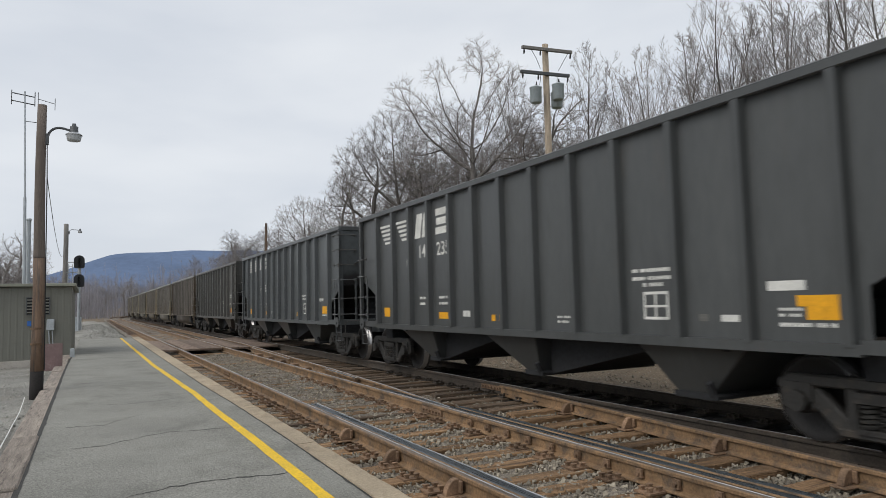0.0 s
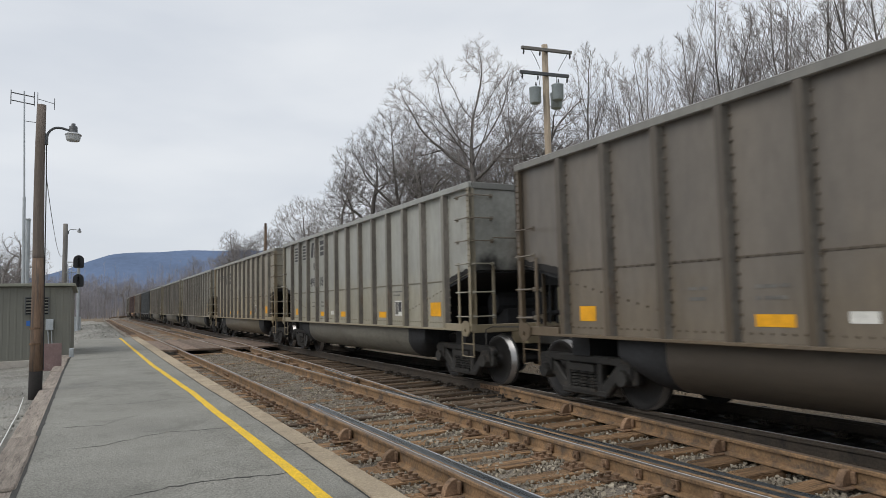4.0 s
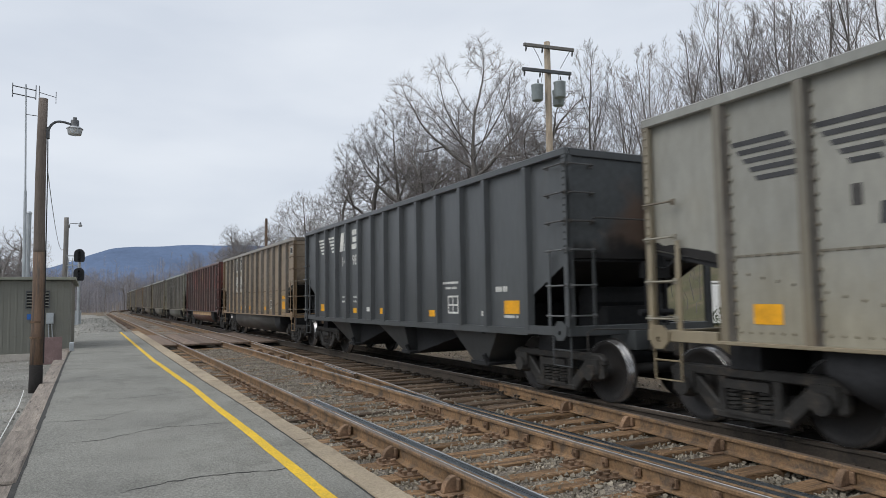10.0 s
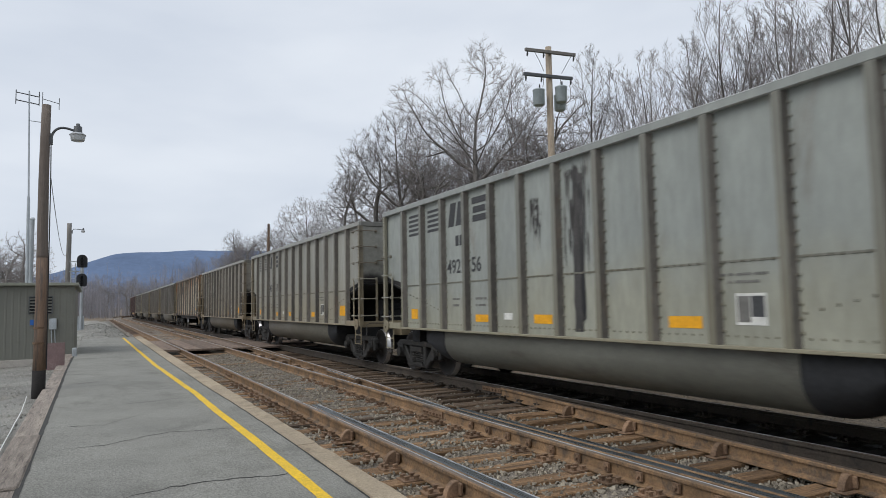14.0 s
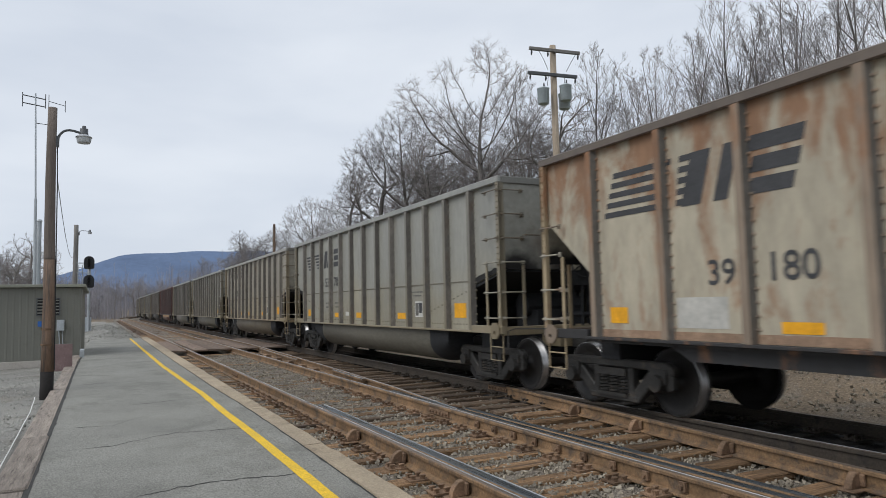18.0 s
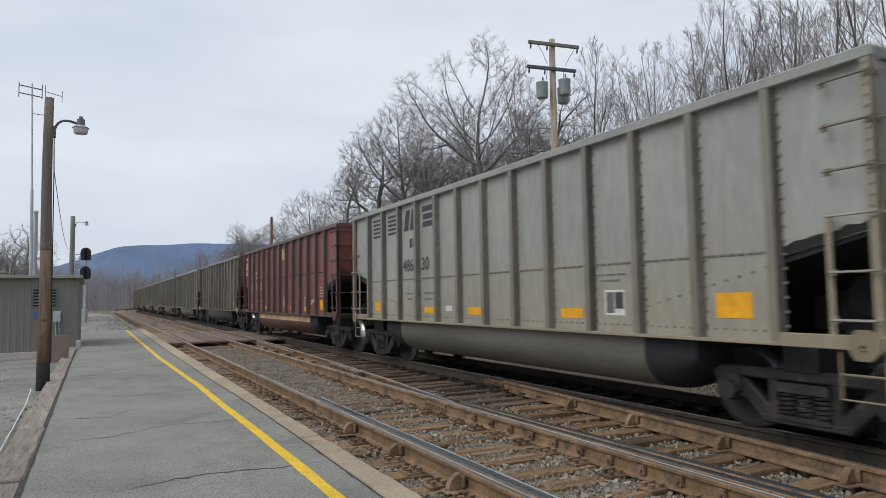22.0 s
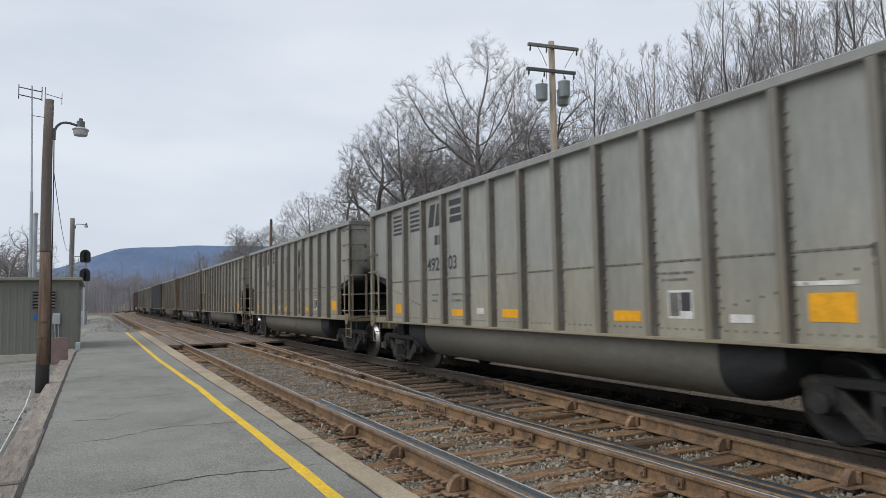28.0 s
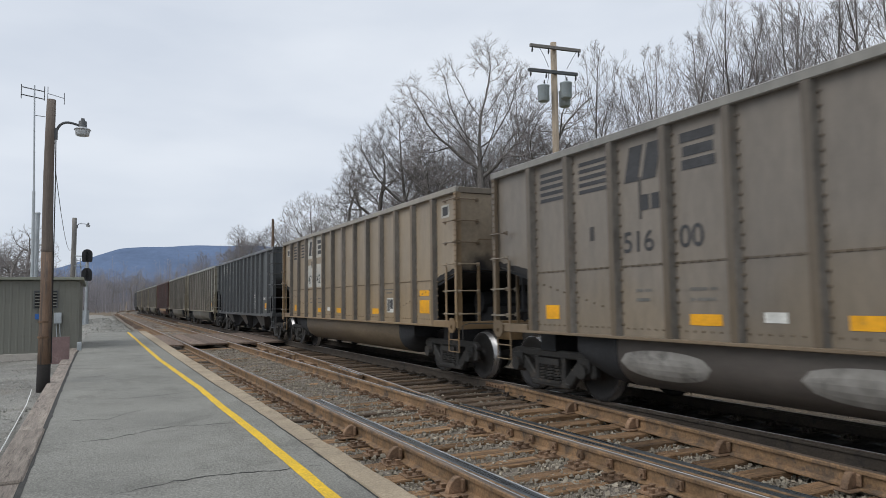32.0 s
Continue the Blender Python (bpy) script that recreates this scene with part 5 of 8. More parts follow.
def logo(car, ink, style, y0, dz=0.0):
    """The owner's emblem as plain bars and blocks."""
    if style == "slant":
        for k in range(5):
            mark("emblem_bar", y0 - 0.07 * k, 3.14 + dz - 0.1 * k, 0.66 - 0.02 * k, 0.055, ink, car, -0.6)
            mark("emblem_bar", y0 - 0.95 - 0.08 * k, 3.14 + dz - 0.1 * k, 0.78 - 0.12 * k, 0.055, ink, car, -0.6)
        blocks = ((1.95, 2.72, 0.28, 0.52, 0.25), (2.3, 2.72, 0.28, 0.52, 0.25), (2.95, 2.72, 0.66, 0.14, 0.0), (3.0, 2.91, 0.6, 0.14, 0.0), (2.97, 3.1, 0.66, 0.14, 0.0), (1.5, 2.16, 0.3, 0.2, 0.1))
    elif style == "wide":
        for k in range(5):
            mark("emblem_bar", y0 - 0.12 - 0.05 * k, 2.66 + 0.13 * k, 1.05, 0.075, ink, car, 0.1)
            mark("emblem_bar", y0 - 1.42 - 0.02 * k, 2.66 + 0.13 * k, 0.3, 0.075, ink, car, 0.1)
        blocks = ((1.5, 2.64, 0.3, 0.62, 0.3), (1.98, 2.64, 0.2, 0.62, 0.3), (2.36, 2.64, 0.62, 0.17, 0.3), (2.48, 2.87, 0.58, 0.17, 0.3), (2.46, 3.1, 0.66, 0.17, 0.3))
    else:
        for a in (0.08, 1.05):
            for k in range(5):
                mark("emblem_bar", y0 - a, 3.44 - 0.1 * k, 0.74, 0.056, ink, car)
        blocks = ((2.0, 3.05, 0.25, 0.46, 0.25), (2.32, 3.05, 0.25, 0.46, 0.25), (3.0, 3.05, 0.5, 0.12, 0.0), (3.02, 3.21, 0.46, 0.12, 0.0), (2.98, 3.38, 0.52, 0.12, 0.0), (2.3, 2.66, 0.14, 0.2, 0.0), (2.48, 2.66, 0.14, 0.2, 0.0))
    for a, z, w, h, sl in blocks:
        mark("emblem_block", y0 - a, z + dz, w, h, ink, car, sl)


def write(car, body, y, z, size, ink, wide=1):
    return put("fleet_number", text_mesh(body, size, ink), car, move(-WALL_X - 0.006, y, z) @ SIDE @ Matrix.Diagonal((wide, 1, 1, 1)))


def tub_length(kind, number):
    """Length of a car's tub against the common one; the older series is shorter."""
    return 0.98 if kind == "tub" and number and number[0][0][:2] == "49" else 1.0


def make_truck(car, y, flip):
    t = put("truck", MESHES["bolster"], car, move(0, y, 0), "cast steel truck, black with grime")
    for s in (-1, 1):
        m = move(s * 1.0, 0, 0) @ (Matrix.Identity(4) if s < 0 else Matrix.Rotation(math.pi, 4, "Z"))
        for k in ("side_frame", "spring_nest"):
            put(k, MESHES[k], t, m)
        for a in (-AXLE, AXLE):
            put("bearing", MESHES["bearing"], t, m @ move(0, a, 0.457))
    wheels = []
    for a in (-AXLE, AXLE):
        w = put("wheelset", MESHES["wheelset"], t, move(0, a, 0.457))
        wheels.append(w)
    return wheels


def make_car(kind, paint, rib, under, ink, style, number, extras, label):
    """One coal car; its origin is on the rails below its middle, its rear end towards +y."""
    car = hub("coal_car", move(0, 0, 0), label, "freight car", "coal cars of the train")
    dark = kind == "hopper"
    skin = {"hopper": M_CARBLACK, "flat": M_CREAM, "red": M_CARRED}.get(kind, M_CAR)

    def bit(key, m=None, color=paint, name=None, material=None, parent=None):
        me = MESHES[key]
        mt = material or (skin if me.materials[0] == M_CAR else None)
        ob = put(name or key, me, parent or car, m, color=color)
        if mt and mt != me.materials[0]:
            ob.material_slots[0].link = "OBJECT"
            ob.material_slots[0].material = mt
        return ob

    # the older tubs are a little shorter, and the hoppers end sooner at the front
    reach = tub_length(kind, number)
    lengthy = dark and any(e[0] == "faded_data" for e in extras)
    pull = {1: HB * (1 - reach), -1: HOPPER_SHORT if dark and not lengthy else HB * (1 - reach)}
    fit = move(0, (pull[-1] - pull[1]) / 2, 0) @ Matrix.Diagonal((1, 1 - (pull[1] + pull[-1]) / BODY, 1, 1))
    long_fit = Matrix.Diagonal((1, BODY / (BODY - HOPPER_SHORT), 1, 1)) @ move(0, -HOPPER_SHORT / 2, 0)
    bit({"hopper": "hopper_wall", "flat": "flat_wall"}.get(kind, "wall"), (long_fit if lengthy else None) if dark else fit, name="wall")
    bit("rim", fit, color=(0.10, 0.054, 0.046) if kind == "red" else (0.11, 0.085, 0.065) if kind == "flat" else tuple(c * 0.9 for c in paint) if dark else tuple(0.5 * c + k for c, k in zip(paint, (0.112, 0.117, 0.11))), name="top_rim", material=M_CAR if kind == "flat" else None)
    if dark:
        bit("hopper_sill", fit, color=tuple(c * 0.9 for c in paint), name="sill")
    else:
        bit("sill", fit, color=(0.05, 0.042, 0.04) if kind == "red" else (0.035, 0.034, 0.034) if kind == "flat" else (paint[0] * 0.86, paint[1] * 0.78, paint[2] * 0.68))
    bit("frame", fit, name="centre_sill")
    bit("floor", fit, name="load")
    ribname = "rib_riveted" if kind in ("tub", "flat") else "rib"
    ribs = RIBS_OF["grimy" if any(e[0] == "grime_panel" for e in extras) else "long" if lengthy else kind]
    stand = (0.125, 0.055, 0.047) if kind == "red" else paint if dark else tuple(c * k for c, k in zip(paint, (0.86, 0.76, 0.63)))
    bar = tuple(0.06 + 0.7 * c for c in paint) if kind != "red" else rib
    iron = tuple(0.5 * c * k for c, k in zip(bar, (1.08, 0.97, 0.88)))
    for y in ribs:
        bit(ribname, move(-WALL_X, y * reach, 0) @ Matrix.Rotation(-math.pi / 2, 4, "Z"), rib, "side_rib")
        if y in (ribs[0], ribs[-1]):
            bit("rib", move(WALL_X, y * reach, 0) @ Matrix.Rotation(math.pi / 2, 4, "Z"), rib, "side_rib")
    if kind == "tub":
        bit("seam", move(-WALL_X, 0, 0) @ fit, rib)
    elif kind == "red":
        bit("seam", move(-WALL_X + 0.002, 0, 0.42), rib)
    if kind in ("tub", "red"):
        half_turn = Matrix.Rotation(math.pi, 4, "Z")
        for m in (fit, half_turn @ fit):
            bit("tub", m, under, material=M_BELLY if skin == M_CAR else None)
            bit("tub_end", m)
            bit("tub_end_far", m, name="tub_end")
    elif kind == "hopper":
        for key in "abc":
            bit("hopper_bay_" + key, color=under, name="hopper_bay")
            bit("hopper_door_" + key, name="hopper_door")
        for key in "ab":
            bit("sloping_floor_" + key, name="sloping_floor")
    else:
        bit("flat_frame", color=under, name="underframe")
    for s in (-1, 1):
        inset = move(0, -s * pull[s], 0)
        for r in (0, 1):
            ax = -1 if r == 0 else 1
            m = move(ax * HALF * 0.995, s * (HB - 0.005), 0) @ (Matrix.Diagonal((-ax, -s, 1, 1)))
            bit("post", inset @ m, stand, "corner_post")
        bit("gusset", inset @ move(-HALF - 0.026, s * (HB - 0.2), 0), (0.36, 0.31, 0.23) if any(e[0] == "arc" for e in extras) and kind == "tub" else tuple(c * 0.8 for c in (rib if kind == "flat" else stand)), "corner_gusset")
        turn = Matrix.Identity(4) if s < 0 else Matrix.Rotation(math.pi, 4, "Z")
        bit("flat_slope_sheet" if kind == "flat" else "slope_sheet", inset @ turn, name="slope_sheet")
        bit("brake_gear", inset @ move(0, s * 6.3, 0))
        if kind in ("tub", "red"):
            bit("side_soot", inset @ Matrix.Diagonal((1, -s, 1, 1)), name="soot_stain")
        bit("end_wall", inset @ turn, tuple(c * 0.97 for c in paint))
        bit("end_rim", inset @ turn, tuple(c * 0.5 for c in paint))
        bit("end_rib", inset @ turn @ move(0.15, -HB + 0.03, 0), rib)
        bit("grab_iron", inset @ turn @ move(0, -HB + 0.02, 2.72), iron)
        bit("end_sill", inset @ move(0, s * (HB - 0.06), 0) @ turn, tuple(c * 0.5 for c in rib) if kind in ("red", "flat") else stand)
        bit("stile", inset @ move(-HALF + 0.03, s * (HB - 0.5), 0) @ Matrix.Rotation(math.pi / 2, 4, "Z"), stand, "ladder_stile")
        bit("stile", inset @ move(-HALF + 0.5, s * (HB - 0.03), 0), stand, "ladder_stile")
        for z in (1.28, 1.72, 2.24, 2.66, 3.08, 3.5) if s < 0 else (1.28, 1.72, 2.24, 2.66):
            bit("rung", inset @ move(-HALF + 0.01, s * (HB - 0.05) if s < 0 else HB - 0.47, z), bar if z < 2.4 else iron, "ladder_rung")
            bit("rung", inset @ move(-HALF + 0.06, s * (HB - 0.01), z) @ Matrix.Diagonal((1, s, 1, 1)) @ Matrix.Rotation(-math.pi / 2, 4, "Z"), bar if z < 2.4 else iron, "ladder_rung")
        bit("stirrup", inset @ move(-HALF + 0.06, s * (HB - 0.05) - (0 if s < 0 else 0.42), 0), stand, "step")
        bit("coupler", move(0, s * HB - pull[1], 0) @ turn)
        bit("cut_lever", move(0, s * HB - pull[1], 0) @ turn, (0.05, 0.047, 0.043), "uncoupling_lever", M_CARBLACK)
        bit("air_hose", move(0, s * HB - pull[1], 0) @ turn)
    bit("brake_wheel", move(0.25, -HB + pull[-1] - 0.02, 2.25))
    if dark:
        # white lettering on the front end sheet
        for i, w in enumerate((0.5, 0.72, 0.66, 0.7)):
            g = Geo()
            y, z = -HB + pull[-1] + 0.024, 3.32 - 0.11 * i
            g.add([(0.42, y, z), (0.42 + w, y, z), (0.42 + w, y, z + 0.055), (0.42, y, z + 0.055)], [(0, 1, 2, 3)])
            put("end_lettering", g.mesh("end_lettering", WH, normals=False), car)
    wheels = make_truck(car, -TRUCK_AT * reach, 1) + make_truck(car, TRUCK_AT * reach, -1)
    # markings
    built = set(car.children)
    if ink:
        y0 = 5.66
        if style:
            raised = 0.2 if dark and style == "slant" else 0.0
            logo(car, ink, style, y0, raised)
        if number:
            for i, (body, y1, z1, size) in enumerate(number):
                back = (0.17, 0.07)[i] if style == "slant" else 0
                write(car, body, y1 - back, z1 + (0.36 if dark and style == "slant" else 0.0), size, ink, 1.18 if kind == "red" else 1)
    for e in extras:
        if e[0] == "words":
            put("lettering", text_mesh(e[1], e[4], e[5]), car, move(-WALL_X - 0.006, e[2], e[3]) @ SIDE)
        elif e[0] == "arc":
            g = Geo()
            for k in range(15):
                a = radians(-20 + 200 * k / 14)
                for r in (e[3], e[4]):
                    g.v.append((-WALL_X - 0.005, e[1] - r * math.cos(a), e[2] + r * math.sin(a)))
            g.f = [(2 * k, 2 * k + 1, 2 * k + 3, 2 * k + 2) for k in range(14)]
            put("emblem_arc", g.mesh("emblem_arc", e[5], normals=False), car)
        elif e[0] == "smear":
            smear(*e[1:], car)
        elif e[0] == "drips":
            drips(e[1], *e[2:7], car, *e[7:])
        elif e[0] == "tub_patch":
            g = Geo()
            n, y0, w = 14, e[1], e[2]
            for i in range(n + 1):
                yy = y0 - w / 2 + w * i / n
                half = math.sqrt(max(0, 1 - (2 * i / n - 1) ** 2))
                for k in range(7):
                    a = math.pi + e[3] + e[4] * half * (k / 3 - 1)
                    x = (-1.364, 0.80 + 0.28 * (math.pi - a)) if a < math.pi else (-0.84 + 0.525 * math.cos(a), 0.80 + 0.455 * math.sin(a))
                    g.v.append((x[0], yy, x[1]))
            g.f = [(i * 7 + k, i * 7 + k + 1, i * 7 + k + 8, i * 7 + k + 7) for i in range(n) for k in range(6)]
            put("paint_patch", g.mesh("paint_patch", e[5], normals=False), car)
        else:
            mark(*e[:6], car, *e[6:])
    for ob in set(car.children) - built:
        ob.matrix_basis = Matrix.Diagonal((1, reach, 1, 1)) @ ob.matrix_basis
    return car, wheels


PALE_PANELS = [("repaint_patch", 3.78, 2.95, 0.84, 0.68, M_PALE), ("repaint_patch", 2.84, 2.95, 0.84, 0.68, M_PALE), ("repaint_patch", 3.78, 2.02, 0.84, 0.72, M_PALE), ("repaint_patch", 2.84, 2.02, 0.84, 0.72, M_PALE),
               ("repaint_patch", 6.55, 3.2, 0.34, 0.26, M_PALE), ("stencil_bar", 6.5, 3.24, 0.24, 0.18, M_MARKDARK, 0.0, 0.002), ("repaint_patch", -6.15, 3.2, 0.34, 0.26, M_PALE), ("stencil_bar", -6.2, 3.24, 0.24, 0.18, M_MARKDARK, 0.0, 0.002)]
GREY, LIGHT, TAN, BROWN = (0.266, 0.264, 0.232), (0.285, 0.288, 0.262), (0.278, 0.257, 0.208), (0.185, 0.162, 0.135)
DARKB, BLACK_P, RED, CREAM = (0.135, 0.119, 0.10), (0.066, 0.072, 0.075), (0.19, 0.062, 0.052), (0.385, 0.345, 0.263)
DK = M_MARKDARK


def ribs_of(c, k=0.57):
    return (c[0] * k * 1.05, c[1] * k * 0.97, c[2] * k * 0.87)


def patches(*which):
    """Yellow sheets, white data panels and the boxed stencil, by name."""
    lib = {"y1": ("reflective_sheet", 5.5, 1.24, 0.34, 0.21, M_MARKYEL), "y2": ("reflective_sheet", 2.62, 1.22, 0.46, 0.13, M_MARKYEL),
           "y3": ("reflective_sheet", 0.72, 1.22, 0.5, 0.14, M_MARKYEL), "y4": ("reflective_sheet", -2.18, 1.22, 0.52, 0.14, M_MARKYEL),
           "y5": ("reflective_sheet", -5.05, 1.27, 0.48, 0.28, M_MARKYEL), "y6": ("reflective_sheet", -5.05, 1.64, 0.48, 0.12, M_MARKYEL),
           "w1": ("data_panel", 1.62, 1.27, 0.27, 0.11, WH), "w2": ("data_panel", -4.85, 1.62, 0.7, 0.045, WH), "w3": ("data_panel", -4.1, 1.24, 0.3, 0.09, WH),
           "t1": ("stencil_bar", 3.5, 1.62, 0.3, 0.05, WH), "t2": ("stencil_bar", 3.5, 1.5, 0.24, 0.05, WH), "t3": ("stencil_bar", 2.6, 1.62, 0.42, 0.05, WH), "t4": ("stencil_bar", 2.6, 1.5, 0.36, 0.05, WH),
           "d1": ("stencil_bar", 3.5, 1.62, 0.3, 0.04, M_FADED), "d2": ("stencil_bar", 3.5, 1.5, 0.24, 0.04, M_FADED), "d3": ("stencil_bar", 2.6, 1.62, 0.42, 0.04, M_FADED), "d4": ("stencil_bar", 2.6, 1.5, 0.36, 0.04, M_FADED)}
    lib.update({"h4": ("reflective_sheet", -1.98, 1.2, 0.4, 0.13, M_MARKYEL), "h5": ("reflective_sheet", -4.86, 1.29, 0.46, 0.22, M_MARKYEL), "hr": ("red_mark", -4.66, 1.3, 0.14, 0.13, M_REDMARK), "hw": ("stencil_bar", -4.86, 1.22, 0.46, 0.045, WH),
                "b1": ("stencil_bar", -2.62, 1.84, 0.68, 0.045, WH), "b2": ("stencil_bar", -2.72, 1.74, 0.5, 0.045, WH), "b3": ("stencil_bar", -4.6, 2.13, 0.56, 0.045, WH), "b4": ("stencil_bar", -4.6, 2.03, 0.72, 0.045, WH), "b5": ("stencil_bar", -4.6, 1.66, 0.36, 0.09, WH)})
    out = []
    for w in which:
        if w == "box":
            out += [("boxed_stencil", -3.18, 1.27, 0.39, 0.34, WH), ("boxed_stencil", -3.205, 1.30, 0.16, 0.28, M_FADED, 0.0, 0.002), ("boxed_stencil", -3.38, 1.36, 0.165, 0.22, DK, 0.0, 0.002), ("stencil_bar", -3.0, 1.80, 0.6, 0.03, M_FADED), ("stencil_bar", -3.1, 1.72, 0.42, 0.03, M_FADED)]
        elif w == "stain":
            out += [("drips", "tar_stain", 0.78, 0.6, 3.4, 1.7, M_STAIN, 2.0), ("drips", "tar_stain", -0.2, 0.6, 3.5, 1.9, M_STAIN, 7.0), ("drips", "tar_stain", -1.15, 0.5, 3.3, 1.2, M_STAIN, 5.0), ("drips", "tar_stain", 0.75, 0.5, 1.2, 1.0, M_STAIN, 12.0, True), ("drips", "tar_stain", -0.15, 0.55, 1.2, 1.3, M_STAIN, 15.0, True), ("smear", -0.42, 0.16, 1.3, 3.4, 0.3, 51, M_STAIN), ("smear", -1.2, 0.26, 1.25, 2.5, 0.25, 52, M_STAIN), ("smear", 0.5, 0.14, 2.4, 3.3, 0.2, 53, M_STAIN)]
        elif w == "stainlow":
            out += [("smear", -0.30, 0.26, 1.12, 3.5, 0.12, 31, M_STAIN), ("smear", -0.48, 0.14, 1.3, 3.3, 0.2, 37, M_TARPATCH), ("drips", "tar_stain", -0.15, 0.6, 3.5, 1.6, M_STAIN, 4.0), ("drips", "tar_stain", 0.75, 0.3, 3.2, 0.7, M_STAIN, 6.0)]
        elif w == "thinstain":
            out += [("smear", -1.2, 0.26, 1.12, 1.95, 0.12, 61, M_STAIN), ("smear", -1.22, 0.07, 1.8, 3.2, 0.15, 62, M_TARPATCH), ("smear", 0.5, 0.06, 2.6, 3.2, 0.1, 63, M_STAIN), ("drips", "tar_stain", -1.1, 0.5, 3.3, 1.4, M_STAIN, 9.0)]
        elif w == "stainbreak":
            out += [("smear", -0.25, 0.22, 2.8, 3.35, 0.18, 41, M_TARPATCH), ("smear", -0.38, 0.24, 1.25, 2.4, 0.25, 42, M_TARPATCH), ("smear", 0.62, 0.08, 2.5, 2.75, 0.06, 43, M_TARPATCH), ("smear", 1.75, 0.12, 1.45, 1.8, 0.1, 44, M_TARPATCH), ("smear", 1.5, 0.2, 1.3, 1.6, 0.14, 45, M_STAIN), ("drips", "tar_stain", -0.15, 0.6, 3.4, 1.8, M_STAIN, 4.0)]
        elif w == "boxh":
            for y1, z1, w1, h1 in ((-2.82, 1.27, 0.42, 0.035), (-2.82, 1.58, 0.42, 0.035), (-2.82, 1.42, 0.42, 0.03), (-2.82, 1.305, 0.035, 0.275), (-3.01, 1.305, 0.03, 0.275), (-3.205, 1.305, 0.035, 0.275)):
                out.append(("boxed_stencil", y1, z1, w1, h1, WH))
        elif w == "streak":
            out += [("tar_stain", 3.4, 2.55, 0.05, 0.55, M_STAIN), ("tar_stain", 4.4, 2.35, 0.1, 0.2, M_STAIN)]
        else:
            out.append(lib[w])
    return out


STD = ("y1", "y2", "y3", "y4", "y5", "w1", "box", "d1", "d2", "d3", "d4")
HOP = ("y1", "y2", "h4", "h5", "hw", "w1", "w3", "boxh", "t1", "t2", "t3", "t4", "b1", "b2", "b5")


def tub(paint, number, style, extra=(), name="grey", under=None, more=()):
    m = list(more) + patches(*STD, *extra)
    # belly colour is the side paint cut down in place of shade
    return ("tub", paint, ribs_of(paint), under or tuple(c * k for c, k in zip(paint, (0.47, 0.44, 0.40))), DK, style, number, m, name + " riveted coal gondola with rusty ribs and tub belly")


def hopper(paint, number, style, extra=(), name="black", marks=None):
    return ("hopper", paint, tuple(c * 0.85 for c in paint), tuple(c * 0.75 for c in paint), WH, style, number, marks or patches(*HOP, *extra), name + " ribbed open coal hopper car with white markings")


def red(number, grimy=False):
    m = []
    if grimy:
        ribs = RIBS_OF["grimy"]
        m += [("grime_panel", ribs[k] - 0.08, 1.15, ribs[k] - ribs[k + 1] - 0.16, 1.2, M_REDGRIME, 0.0, -0.003) for k in range(len(ribs) - 1)]
        m += [("bare_patch", -0.17, 2.98, 0.72, 0.46, M_MARKTAN), ("bare_patch", -0.27, 1.29, 0.55, 0.37, M_MARKTAN), ("reflective_sheet", -0.3, 1.17, 0.45, 0.1, M_MARKYEL)] + patches("y4")
    else:
        m += [("bare_patch", -0.05, 3.05, 0.55, 0.4, M_MARKTAN), ("bare_patch", -0.3, 1.27, 0.46, 0.36, M_MARKTAN), ("reflective_sheet", -1.28, 1.2, 0.5, 0.11, M_MARKYEL), ("reflective_sheet", -3.18, 1.15, 0.39, 0.1, M_MARKYEL), ("reflective_sheet", -4.98, 1.22, 0.5, 0.3, M_MARKYEL)] + patches("box")
        m += [("stencil_bar", -4.98, 1.62 + 0.09 * k, 0.5 - 0.08 * (k % 2), 0.035, M_MARKCREAM) for k in range(4)]
        m += [("stencil_bar", -4.0 - 0.12 * k, 1.36 + 0.05 * (k % 3), 0.09, 0.16 - 0.04 * (k % 2), M_MARKCREAM, 0.3) for k in range(5)]
    m += [("reflective_sheet", 5.58, 1.19, 0.56, 0.19, M_MARKYEL), ("reflective_sheet", 2.73, 1.19, 0.46, 0.1, M_MARKYEL)]
    m += [("stencil_bar", 4.65 - 1.0 * k, z, 0.34, 0.05, M_MARKCREAM) for k in (0, 1) for z in (1.5, 1.32)] + [("stencil_bar", 5.6, 1.58, 0.5, 0.035, M_MARKCREAM)]
    m += [("emblem_block", 6.85, 2.68, 0.62, 0.07, M_MARKCREAM), ("emblem_block", 6.85, 2.80, 0.3, 0.06, M_MARKCREAM), ("emblem_bar", 6.86, 3.4, 0.74, 0.07, M_MARKCREAM), ("arc", 6.5, 2.92, 0.34, 0.25, M_MARKCREAM), ("arc", 6.5, 2.92, 0.18, 0.09, M_MARKCREAM)]
    m += [("mark_block", 4.64, 2.47, 0.24, 0.29, M_MARKCREAM), ("mark_block", 4.58, 2.54, 0.18, 0.15, M_RUST, 0.0, 0.002), ("mark_block", 4.35, 2.47, 0.24, 0.29, M_MARKCREAM), ("mark_block", 4.29, 2.47, 0.11, 0.11, M_RUST, 0.0, 0.002), ("mark_block", 4.41, 2.80, 0.05, 0.05, M_MARKCREAM)]
    m += [("rust_band", 3.85, 0.80, 7.7, 0.2, M_RUSTBAND, 0.0, 0.004)]
    return ("red", RED, (0.062, 0.04, 0.036), (0.105, 0.055, 0.043), M_MARKCREAM, "", number, m, "dull red coal gondola with a rust-streaked belly and white lettering")


def N1(a, b):
    return [(a, 3.72 if len(a) > 2 else 3.55, 2.14, 0.38), (b, 2.74, 2.14, 0.38)]


